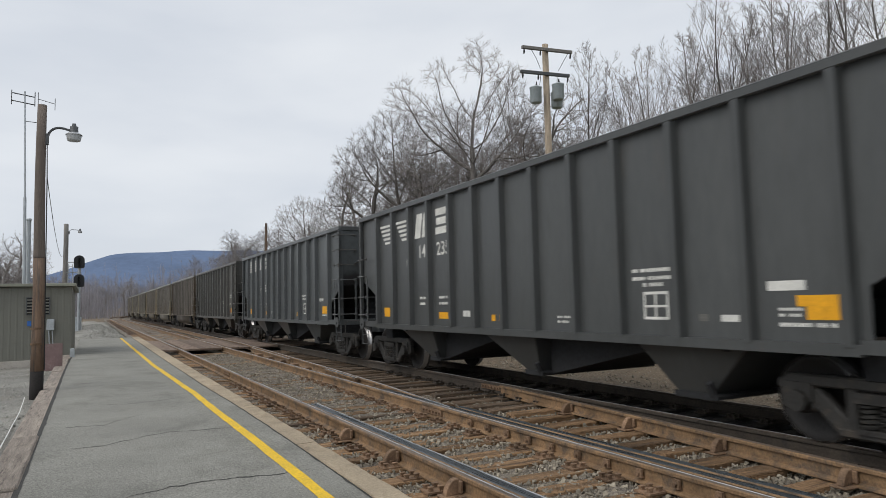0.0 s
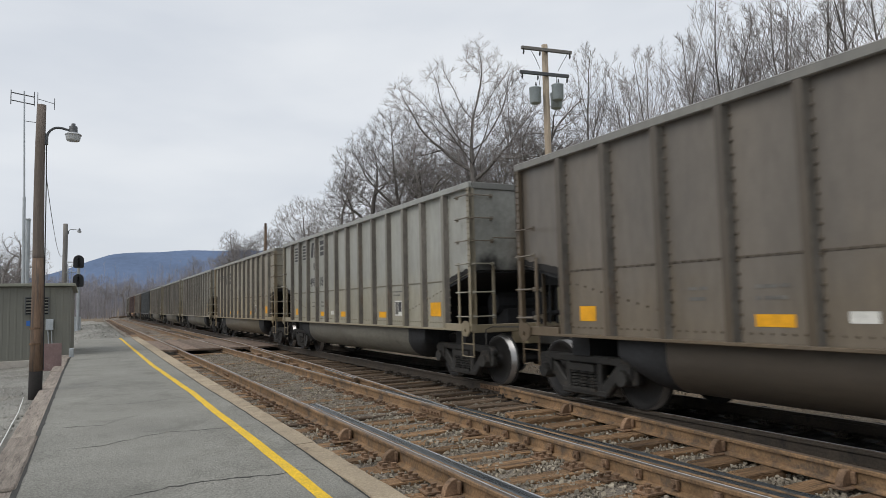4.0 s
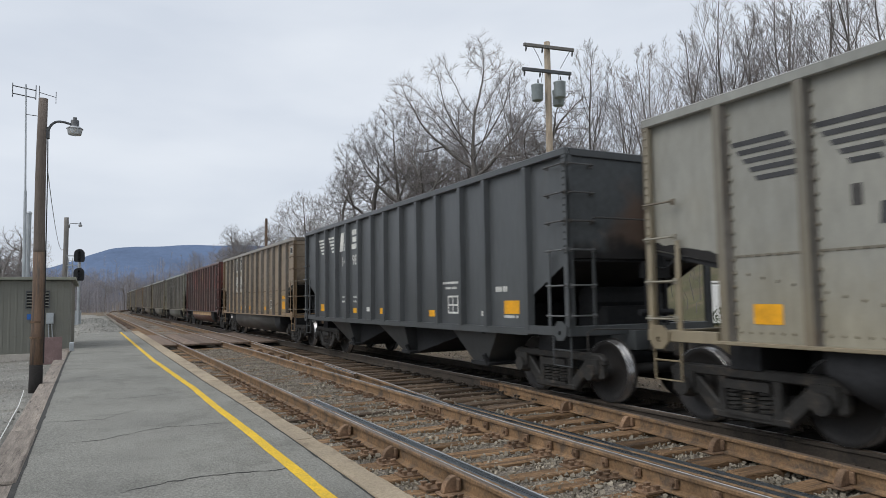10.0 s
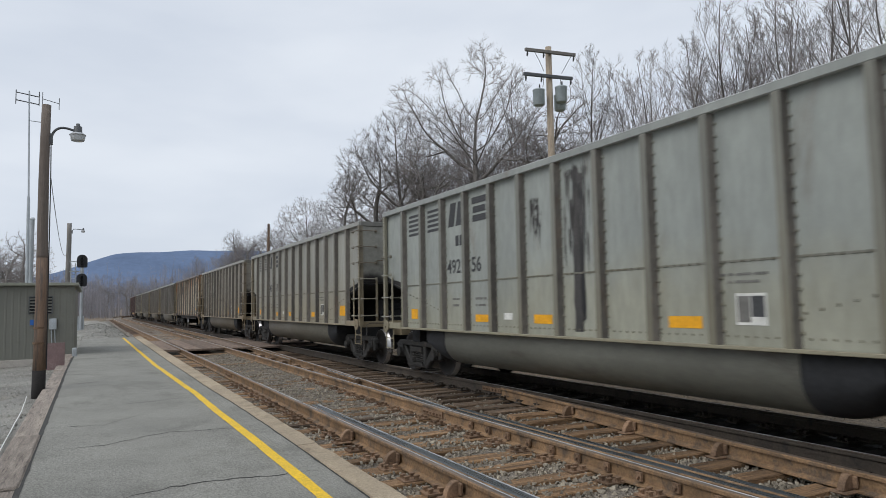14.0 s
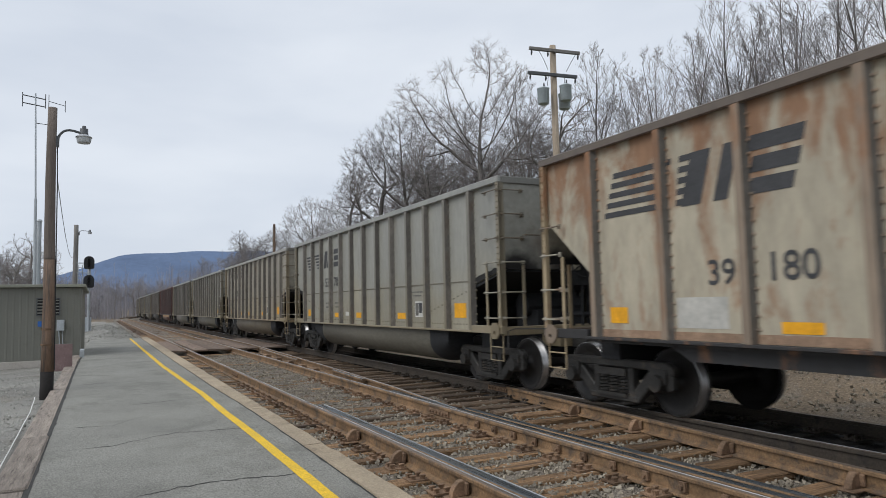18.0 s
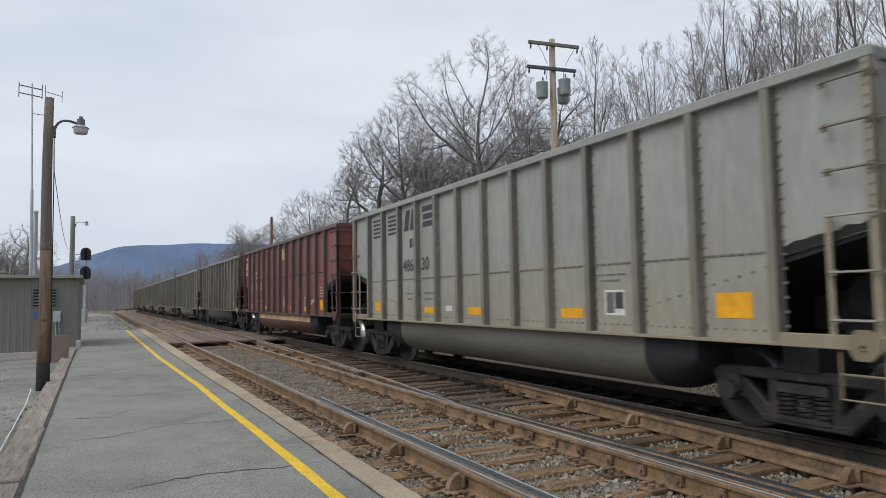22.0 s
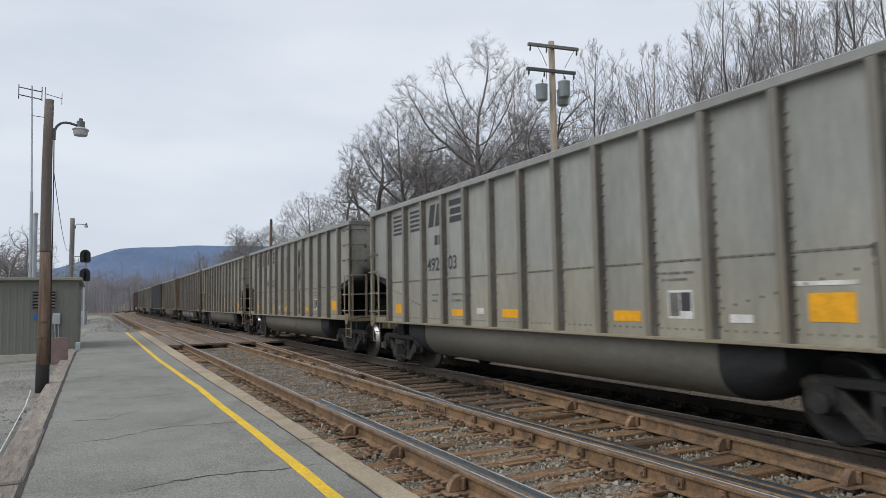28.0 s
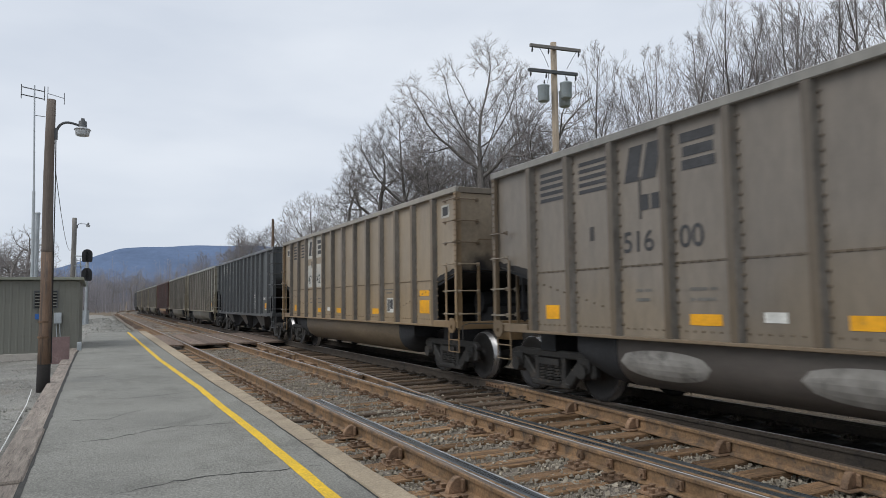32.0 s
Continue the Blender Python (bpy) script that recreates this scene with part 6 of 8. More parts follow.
def N3(a, b, c):
    return [(a, 5.55, 1.95, 0.43), (b, 4.66, 1.96, 0.43), (c, 3.72, 1.97, 0.43)]


# solid tar smears with ragged edges, tar runs, and the ghost of an old emblem
TAR_MARKS = [("smear", 5.70, 0.80, 1.12, 3.55, 0.05, 1, M_TARPATCH), ("smear", 4.52, 0.40, 1.95, 3.40, 0.10, 2, M_TARPATCH), ("smear", 2.82, 0.55, 1.12, 1.75, 0.30, 3, M_TARPATCH), ("smear", 2.20, 0.24, 1.12, 2.45, 0.25, 4, M_TARPATCH),
             ("smear", 1.86, 0.30, 2.55, 3.05, 0.18, 5, M_TARPATCH), ("smear", 1.42, 0.18, 1.12, 2.30, 0.15, 6, M_TARPATCH), ("smear", 0.86, 0.5, 1.12, 2.8, 0.35, 7, M_TARPATCH), ("smear", -0.08, 0.66, 1.2, 3.2, 0.25, 8, M_TARPATCH),
             ("smear", -1.06, 0.84, 1.12, 3.25, 0.3, 9, M_TARPATCH), ("smear", -3.0, 0.24, 1.9, 3.1, 0.2, 10, M_TARPATCH), ("drips", "tar_stain", 2.8, 0.8, 1.15, 1.4, M_TARPATCH, 21, True), ("drips", "tar_stain", 1.85, 0.8, 3.4, 1.6, M_TARPATCH, 22),
             ("drips", "tar_stain", 0.85, 0.8, 1.15, 1.6, M_TARPATCH, 23, True), ("drips", "tar_stain", -0.1, 0.8, 3.5, 1.5, M_TARPATCH, 24), ("drips", "tar_stain", -1.1, 0.8, 1.15, 1.9, M_TARPATCH, 25, True), ("drips", "tar_stain", -2.0, 0.4, 3.3, 1.2, M_TARPATCH, 26),
             ("arc", 3.42, 2.98, 0.34, 0.17, M_GHOST), ("emblem_bar", 6.2, 3.2, 0.3, 0.06, M_GHOST), ("emblem_bar", 6.2, 3.05, 0.3, 0.06, M_GHOST), ("emblem_bar", 6.2, 2.9, 0.3, 0.06, M_GHOST),
             ("stencil_bar", 3.95, 2.55, 0.07, 0.2, WH), ("stencil_bar", 3.62, 1.45, 0.2, 0.05, M_GHOST), ("stencil_bar", 3.62, 1.36, 0.2, 0.05, M_GHOST), ("reflective_sheet", 2.5, 1.2, 0.1, 0.09, M_MARKYEL), ("reflective_sheet", 2.05, 1.2, 0.1, 0.09, M_MARKYEL),
             ("reflective_sheet", -2.25, 1.2, 0.26, 0.13, M_MARKYEL), ("boxed_stencil", -3.15, 1.3, 0.36, 0.27, M_FADED), ("boxed_stencil", -3.2, 1.33, 0.26, 0.21, DK, 0.0, 0.002), ("reflective_sheet", -5.1, 1.32, 0.42, 0.15, M_MARKYEL), ("stencil_bar", -5.05, 1.5, 0.3, 0.06, M_FADED)]
LONG_MARKS = patches("y1", "y2", "w1", "t1", "t2", "t3", "t4") + [(n, y - 0.28, *rest) for n, y, *rest in patches("boxh")]
LONG_MARKS += [("reflective_sheet", 0.6, 1.2, 0.13, 0.11, M_MARKYEL), ("reflective_sheet", 0.36, 1.2, 0.13, 0.11, M_MARKYEL), ("stencil_bar", -1.3, 1.27, 0.3, 0.035, WH), ("stencil_bar", -1.3, 1.2, 0.26, 0.035, WH),
               ("stencil_bar", -2.92, 1.86, 0.68, 0.045, WH), ("stencil_bar", -2.92, 1.76, 0.66, 0.045, WH), ("stencil_bar", -3.1, 1.68, 0.36, 0.045, WH), ("data_panel", -4.28, 1.26, 0.24, 0.075, WH), ("faded_data", -3.98, 1.26, 0.12, 0.08, M_FADED),
               ("reflective_sheet", -5.2, 1.42, 0.44, 0.11, M_MARKYEL), ("reflective_sheet", -5.3, 1.29, 0.34, 0.13, M_MARKYEL), ("data_panel", -4.88, 1.58, 0.42, 0.1, WH), ("stencil_bar", -5.0, 1.22, 0.62, 0.04, WH), ("stencil_bar", -5.0, 1.32, 0.26, 0.03, WH), ("stencil_bar", -5.0, 1.38, 0.26, 0.03, WH)]
CONSIST = [
    hopper((0.059, 0.063, 0.063), N1("145", "235"), "slant", marks=LONG_MARKS),
    hopper((0.069, 0.077, 0.079), N1("148", "534"), "panels"),
    hopper((0.069, 0.068, 0.061), N1("147", "279"), "panels", ("hr", "b3", "b4"), name="grimy black"),
    tub(DARKB, None, "", name="soot-brown"),
    tub(LIGHT, N1("490", "18"), "panels", name="light grey"),
    tub(TAN, N1("517", "74"), "slant", name="tan-grey"),
    tub(LIGHT, N1("473", "22"), "panels", ("stainbreak", "y6"), "light grey tar-streaked"),
    tub(GREY, N1("522", "49"), "slant", name="grey"),
    tub(GREY, N1("521", "51"), "slant", ("streak",), "grey"),
    hopper(BLACK_P, N1("145", "986"), "slant", ("y3",)),
    tub((0.25, 0.20, 0.145), N1("471", "60"), "panels", ("y6",), "brown-tan", (0.05, 0.048, 0.044), PALE_PANELS),
    red([("50", 5.6, 1.95, 0.43), ("74", 4.78, 1.96, 0.43), ("67", 3.79, 1.97, 0.43)], True),
    tub((0.262, 0.282, 0.26), N1("492", "56"), "panels", ("stainlow",), "pale grey tar-streaked"),
    tub(GREY, N1("491", "17"), "panels", name="grey"),
    tub((0.26, 0.24, 0.20), N1("490", "83"), "panels", name="brownish grey"),
    ("flat", CREAM, (0.25, 0.195, 0.145), (0.036, 0.036, 0.037), DK, "wide", [("39", 3.82, 1.70, 0.40), ("180", 3.06, 1.72, 0.42)], patches("y1") + [("reflective_sheet", 0.0, 1.21, 0.44, 0.13, M_MARKYEL), ("reflective_sheet", -2.42, 1.2, 0.48, 0.15, M_MARKYEL), ("boxed_stencil", -3.64, 1.21, 0.62, 0.34, DK), ("boxed_stencil", -3.64, 1.21, 0.62, 0.035, WH, 0.0, 0.002), ("boxed_stencil", -3.64, 1.52, 0.62, 0.03, WH, 0.0, 0.002), ("boxed_stencil", -3.64, 1.38, 0.62, 0.025, WH, 0.0, 0.002), ("boxed_stencil", -3.93, 1.21, 0.03, 0.34, WH, 0.0, 0.002), ("reflective_sheet", 2.9, 1.17, 0.46, 0.12, M_MARKYEL), ("rust_band", 5.7, 1.055, 11.4, 0.1, M_RUSTEDGE), ("data_panel", -4.62, 1.23, 0.27, 0.1, M_FADED), ("stencil_bar", -4.7, 2.0, 0.6, 0.045, M_GHOSTGREY), ("stencil_bar", -4.7, 1.88, 0.72, 0.045, M_GHOSTGREY), ("stencil_bar", -4.7, 1.76, 0.66, 0.045, M_GHOSTGREY), ("words", "TOP", -4.55, 3.02, 0.42, M_FADED), ("words", "GON", -4.55, 2.55, 0.42, M_FADED), ("data_panel", 4.3, 1.2, 0.75, 0.36, M_PALE), ("reflective_sheet", -4.7, 1.45, 0.3, 0.11, M_MARKYEL), ("reflective_sheet", -5.14, 1.45, 0.46, 0.13, M_MARKYEL)], "cream gondola blotched with rust on a dark underframe"),
    tub(GREY, N1("530", "70"), "slant", name="grey"),
    tub(TAN, N1("505", "12"), "panels", name="tan"),
    tub(GREY, N1("523", "423"), "slant", ("stain",), "grey tar-stained"),
    tub(LIGHT, N1("486", "30"), "panels", name="light grey"),
    red(N3("50", "77", "39")),
    ("tub", (0.132, 0.108, 0.091), (0.205, 0.182, 0.155), (0.05, 0.05, 0.048), WH, "", [("433", 3.66, 1.68, 0.38)], TAR_MARKS, "dark brown coal gondola with black tar stains"),
    tub(LIGHT, N1("494", "40"), "panels", name="light grey"),
    tub(GREY, N1("495", "09"), "panels", ("streak",), "grey"),
    tub(LIGHT, N1("492", "03"), "panels", ("w2", "w3"), "light grey"),
    tub(GREY, N1("498", "85"), "panels", ("thinstain",), "grey"),
    tub(GREY, N1("476", "14"), "panels", name="grey"),
    tub(BROWN, N1("516", "00"), "panels", ("streak",), "dusty brown-grey", (0.085, 0.075, 0.066), [("tub_patch", 3.1, 1.5, 0.18, 0.5, M_GRAFFITI), ("tub_patch", 0.5, 1.5, 0.2, 0.5, M_GRAFFITI), ("tub_patch", -2.0, 1.5, 0.2, 0.5, M_GRAFFITI)]),
    tub((0.26, 0.21, 0.15), N1("471", "42"), "panels", ("y6",), "brown-tan", None, PALE_PANELS),
    hopper(BLACK_P, N1("146", "711"), "panels"),
    tub(LIGHT, N1("488", "15"), "panels", name="pale grey"),
    tub(GREY, N1("524", "06"), "slant", name="grey"),
    red(N3("50", "72", "11")),
    tub(GREY, N1("519", "37"), "slant", name="grey"),
    tub((0.20, 0.185, 0.15), N1("518", "80"), "panels", name="brown-grey"),
    tub(GREY, N1("493", "61"), "panels", name="grey"),
    hopper(BLACK_P, N1("144", "902"), "panels"),
    tub(GREY, N1("499", "25"), "panels", name="grey"),
]
TRAIN = [make_car(*spec) for spec in CONSIST]


# ---- things by the platform ----
def wooden_pole(m, height, r0, r1, lamp_at, reach, label, wire=True, wood=None):
    p = hub("lamp_post", m, label, "lamp post", "platform lamp posts")
    g = Geo()
    n = 9
    zs = [-0.4, 0.42] + [0.42 + (height - 0.42) * k / (n - 2) for k in range(1, n - 1)]
    rad = lambda z: r0 + (r1 - r0) * z / height
    bend = lambda z: 0.012 * math.sin(z * 1.1)
    cut = 2.6
    g.tube([(bend(z), 0, z) for z in [cut] + [v for v in zs if v > cut]], [rad(z) for z in [cut] + [v for v in zs if v > cut]], 14)
    put("shaft", g.mesh("shaft", wood or M_POLEDRY, smooth=True), p)
    g = Geo()
    low = [0.42, 1.2, 1.9, cut + 0.01]
    g.tube([(bend(z), 0, z) for z in low], [rad(z) * 1.004 for z in low], 14)
    put("lower_shaft", g.mesh("lower_shaft", wood or M_POLE, smooth=True), p, label="rust-brown creosoted lower pole")
    g = Geo()
    g.tube([(0, 0, -0.4), (bend(0.43), 0, 0.43)], [r0 * 1.04, rad(0.42) * 1.02], 14)
    put("tarred_foot", g.mesh("tarred_foot", M_TAR, smooth=True), p, label="black tarred pole foot")
    g = Geo()
    z = lamp_at
    pts = [(r1 * 1.2, 0, z - 0.18)] + [(r1 * 1.2 + 0.20 * (1 - math.cos(a)), 0, z - 0.18 + 0.24 * math.sin(a)) for a in [math.pi / 2 * k / 6 for k in range(1, 7)]] + [(reach * 0.75, 0, z + 0.055), (reach, 0, z + 0.02)]
    g.tube(pts, 0.024, 8)
    g.box(r1 * 0.6, r1 * 1.5, -0.04, 0.04, z - 0.3, z - 0.08)
    put("lamp_arm", g.mesh("lamp_arm", M_ARM), p, label="curved dark steel arm")
    g = Geo()
    g.lathe([(0.0, 0.17), (0.035, 0.17), (0.04, 0.12), (0.075, 0.11), (0.078, 0.0), (0.09, -0.02), (0.04, -0.03)], "z", 16, (reach + 0.06, 0, z))
    lamp = put("luminaire", g.mesh("luminaire", M_ARM, smooth=True), p, label="dark security lamp with a grey refractor bowl")
    g = Geo()
    g.lathe([(0.08, -0.01), (0.15, -0.055), (0.155, -0.07), (0.11, -0.065)], "z", 20, (reach + 0.06, 0, z))
    put("lamp_skirt", g.mesh("lamp_skirt", M_LAMPWHITE, smooth=True), lamp)
    g = Geo()
    g.lathe([(0.142, -0.068), (0.125, -0.165), (0.115, -0.185), (0.0, -0.192)], "z", 20, (reach + 0.06, 0, z))
    put("lamp_refractor", g.mesh("lamp_refractor", M_LENS, smooth=True), lamp)
    if wire:
        g = Geo()
        g.tube([(rad(4) * 1.02, -0.02, z - 0.25), (rad(3.6) + 0.012, -0.02, z - 1.0), (rad(2) + 0.012, -0.02, z - 3.2), (rad(0) + 0.01, -0.02, 0.45)], 0.011, 5)
        put("conduit", g.mesh("conduit", M_BLACK), p)
        for zz in (0.95, 1.25):
            g = Geo()
            g.lathe([(rad(zz) + 0.006, zz - 0.02), (rad(zz) + 0.008, zz), (rad(zz) + 0.006, zz + 0.02)], "z", 14)
            put("pole_band", g.mesh("pole_band", M_RUST), p)
    return p


wooden_pole(move(-0.98, 15.35, -0.02), 5.66, 0.118, 0.083, 5.17, 0.50, "tall weathered wooden lamp post with a curved arm lamp")
wooden_pole(move(-2.05, 60, -0.3), 8.62, 0.2, 0.165, 8.12, 0.9, "grey wooden lamp post standing farther down the line", False, M_GREYPOLE)


g = Geo()
n = 24
pts = [(-0.88 - 1.15 * k / n, 15.4 + 44.5 * k / n, 4.25 + 2.9 * k / n - 1.5 * 4 * (k / n) * (1 - k / n)) for k in range(n + 1)]
g.tube(pts, 0.008, 5)
tagged(put("overhead_wire", g.mesh("overhead_wire", M_BLACK)), "thin black wire slung between the lamp posts", "wire")


def make_masts():
    a = hub("antenna_mast", move(-2.55, 32.0, -0.4), "slim grey steel antenna mast with a yagi aerial", "antenna")
    g = Geo()
    g.tube([(0, 0, 0), (0.0, 0, 4.0), (-0.03, 0, 6.6)], [0.065, 0.06, 0.055], 10)
    g.tube([(-0.03, 0, 6.6), (-0.12, 0, 11.0)], [0.035, 0.028], 8)
    put("mast_tube", g.mesh("mast_tube", M_GALV), a)
    g = Geo()
    for dz in (10.52, 10.84):
        g.tube([(-0.58, 0, dz + 0.05), (0.24, 0, dz - 0.06)], 0.022, 6)
    for x in (-0.58, -0.12, 0.24):
        g.tube([(x, 0, 10.40), (x, 0, 11.0)], 0.018, 6)
    put("aerial", g.mesh("aerial", M_ARM), a, label="dark tubular aerial")
    g = Geo()
    g.tube([(0.36, 0, 10.72), (0.95, 0.3, 10.66)], 0.014, 5)
    g.tube([(0.36, 0, 10.42), (0.36, 0, 11.0)], 0.014, 5)
    g.tube([(0.95, 0.3, 10.4), (0.95, 0.3, 10.9)], 0.014, 5)
    put("side_aerial", g.mesh("side_aerial", M_ARM), a, label="small dark side aerial")
    g = Geo()
    g.tube([(-0.12, 0, 9.75), (0.36, 0, 9.72)], 0.014, 5)
    put("bracket_arm", g.mesh("bracket_arm", M_ARM), a)
    b = hub("steel_mast", move(-2.45, 32.4, -0.4), "shorter grey steel pipe mast behind the shed", "mast")
    g = Geo()
    g.tube([(0, 0, 0), (0.0, 0, 5.75)], [0.085, 0.085], 12)
    put("mast_tube", g.mesh("mast_tube", M_GALV), b)
    g = Geo()
    g.lathe([(0.1, 5.7), (0.11, 5.74), (0.06, 5.8), (0.0, 5.81)], "z", 12)
    put("cap", g.mesh("cap", M_GALV), b)


make_masts()


def make_shed():
    s = hub("equipment_shed", move(0, 0, 0), "low olive-grey metal equipment shed on a concrete base", "shed")
    x0, x1, y0, y1, z0, z1 = -6.5, -0.69, 26.6, 31.2, -0.05, 2.38
    g = Geo()
    # ribbed siding
    pts = []
    x = x0
    while x < x1 - 0.19:
        pts += [(x, y0), (x + 0.11, y0), (x + 0.125, y0 - 0.007), (x + 0.165, y0 - 0.007), (x + 0.18, y0)]
        x += 0.193
    pts += [(x1, y0), (x1, y1), (x0, y1)]
    g.prism(pts, "z", z0, z1)
    put("wall", g.mesh("wall", M_SHED), s)
    g = Geo()
    g.prism([(y0 - 0.18, z1 + 0.02), (y1 + 0.15, z1 - 0.10), (y1 + 0.15, z1 + 0.0), (y0 - 0.18, z1 + 0.12)], "x", x0 - 0.1, x1 + 0.12)
    put("roof", g.mesh("roof", M_SHEDTRIM, bevel=0.01), s, label="flat roof with a pale metal edge")
    g = Geo()
    g.box(x0 - 0.02, x1 + 0.03, y0 - 0.06, y1, -0.75, z0)
    put("foundation", g.mesh("foundation", M_CONC, bevel=0.01), s, label="pale concrete base")
    g = Geo()
    g.box(-2.02, -1.36, y0 - 0.035, y0 - 0.022, 1.46, 2.03)
    v = put("vent", g.mesh("vent", M_DARK), s, label="dark louvred wall vent")
    g = Geo()
    for a, b, c, d in ((-2.04, -1.34, 2.01, 2.04), (-2.04, -1.34, 1.44, 1.47), (-2.04, -2.01, 1.46, 2.02), (-1.37, -1.34, 1.46, 2.02), (-1.705, -1.675, 1.46, 2.02)):
        g.box(a, b, y0 - 0.07, y0 - 0.02, c, d)
    put("vent_frame", g.mesh("vent_frame", M_ARM), v)
    for k in range(5):
        g = Geo()
        z = 1.52 + k * 0.105
        g.prism([(y0 - 0.075, z), (y0 - 0.07, z - 0.008), (y0 - 0.04, z + 0.03), (y0 - 0.045, z + 0.038)], "x", -2.01, -1.37)
        put("louvre", g.mesh("louvre", M_SHED), v)
    g = Geo()
    g.box(-1.99, -1.88, y0 - 0.045, y0 - 0.022, 1.08, 1.26)
    put("blue_sign", g.mesh("blue_sign", M_BLUE), s, label="small blue sign")
    g = Geo()
    g.box(-1.43, -1.20, y0 - 0.14, y0 - 0.022, 0.92, 1.29)
    put("meter_box", g.mesh("meter_box", M_GALV, bevel=0.015), s, label="grey electric meter box")
    for dx in (-1.37, -1.27):
        g = Geo()
        g.tube([(dx, y0 - 0.06, 1.02), (dx + 0.03, y0 - 0.06, 0.55), (dx + 0.06, y0 - 0.06, 0.1)], 0.018, 6)
        put("conduit", g.mesh("conduit", M_GALV), s)
    # leaning panel and cable beside the pole
    p = hub("leaning_panel", pose(-1.0, 21.4, 0.0, -6, 0, 4), "faded maroon panel leaning by the shed", "panel")
    g = Geo()
    g.box(-0.22, 0.24, -0.02, 0.02, -0.05, 0.68)
    put("board", g.mesh("board", M_BROWNBOX, bevel=0.008), p)
    g = Geo()
    g.box(-0.25, -0.21, -0.03, 0.03, -0.1, 0.74)
    put("post", g.mesh("post", M_ARM), p)
    g = Geo()
    ys = [3.0 + 0.7 * k for k in range(18)]
    pts = [(float(np.interp(y, [3, 8, 9.6, 11.4, 13.3, 15], [-0.93, -0.92, -0.96, -1.0, -1.05, -1.14])) + 0.015 * noise.noise((y, 2, 0)), y, -0.02) for y in ys]
    g.tube(pts, 0.007, 6)
    tagged(put("cable", g.mesh("cable", M_WHITE)), "thin white cable lying on the gravel", "cable")
    g = Geo()
    g.box(-0.70, -0.56, 25.4, 25.54, -0.1, 0.33)
    tagged(put("utility_box", g.mesh("utility_box", M_GALV, bevel=0.02)), "small grey metal box at the corner of the shed", "box")


make_shed()


def make_signal():
    s = hub("railway_signal", move(-1.06, 58.0, -0.3), "two-headed black railway signal on a silver ladder mast", "signal")
    g = Geo()
    g.tube([(0, 0, 0), (0, 0, 5.9)], 0.11, 10)
    put("mast", g.mesh("mast", M_GALV), s)
    for z in (5.52, 4.11):
        g = Geo()
        prof = [(0.36 * math.cos(a), z + 0.13 + 0.36 * math.sin(a)) for a in [math.pi * k / 12 for k in range(13)]] + [(-0.36, z - 0.38), (-0.28, z - 0.48), (0.28, z - 0.48), (0.36, z - 0.38)]
        g.prism(prof, "y", -0.42, -0.38)
        h = put("signal_head", g.mesh("signal_head", M_BLACK), s, label="black oval signal head")
        for dz in (0.22, -0.02, -0.26):
            g = Geo()
            g.lathe([(0.08, -0.45), (0.09, -0.65), (0.1, -0.65), (0.1, -0.42)], "y", 14, (0, 0, z + dz))
            put("lamp_hood", g.mesh("lamp_hood", M_BLACK), h)
        g = Geo()
        g.box(-0.16, 0.16, -0.38, -0.08, z - 0.35, z + 0.4)
        put("lamp_case", g.mesh("lamp_case", M_GALV, bevel=0.03), h)
    g = Geo()
    for x in (-0.75, -0.45):
        g.tube([(x, 0.3, 0), (x, 0.3, 5.4)], 0.03, 6)
    l = put("ladder", g.mesh("ladder", M_GALV), s)
    for k in range(16):
        g = Geo()
        g.tube([(-0.75, 0.3, 0.4 + 0.32 * k), (-0.45, 0.3, 0.4 + 0.32 * k)], 0.02, 5)
        put("ladder_rung", g.mesh("ladder_rung", M_GALV), l)
    g = Geo()
    for z in (3.3, 4.75, 5.5):
        g = Geo()
        g.box(-0.85, -0.05, 0.1, 0.45, z, z + 0.05)
        put("platform_grate", g.mesh("platform_grate", M_GALV), s)
    g = Geo()
    g.box(-0.45, 0.2, 0.1, 0.7, 0, 1.4)
    put("relay_case", g.mesh("relay_case", M_GALV, bevel=0.03), s)


make_signal()


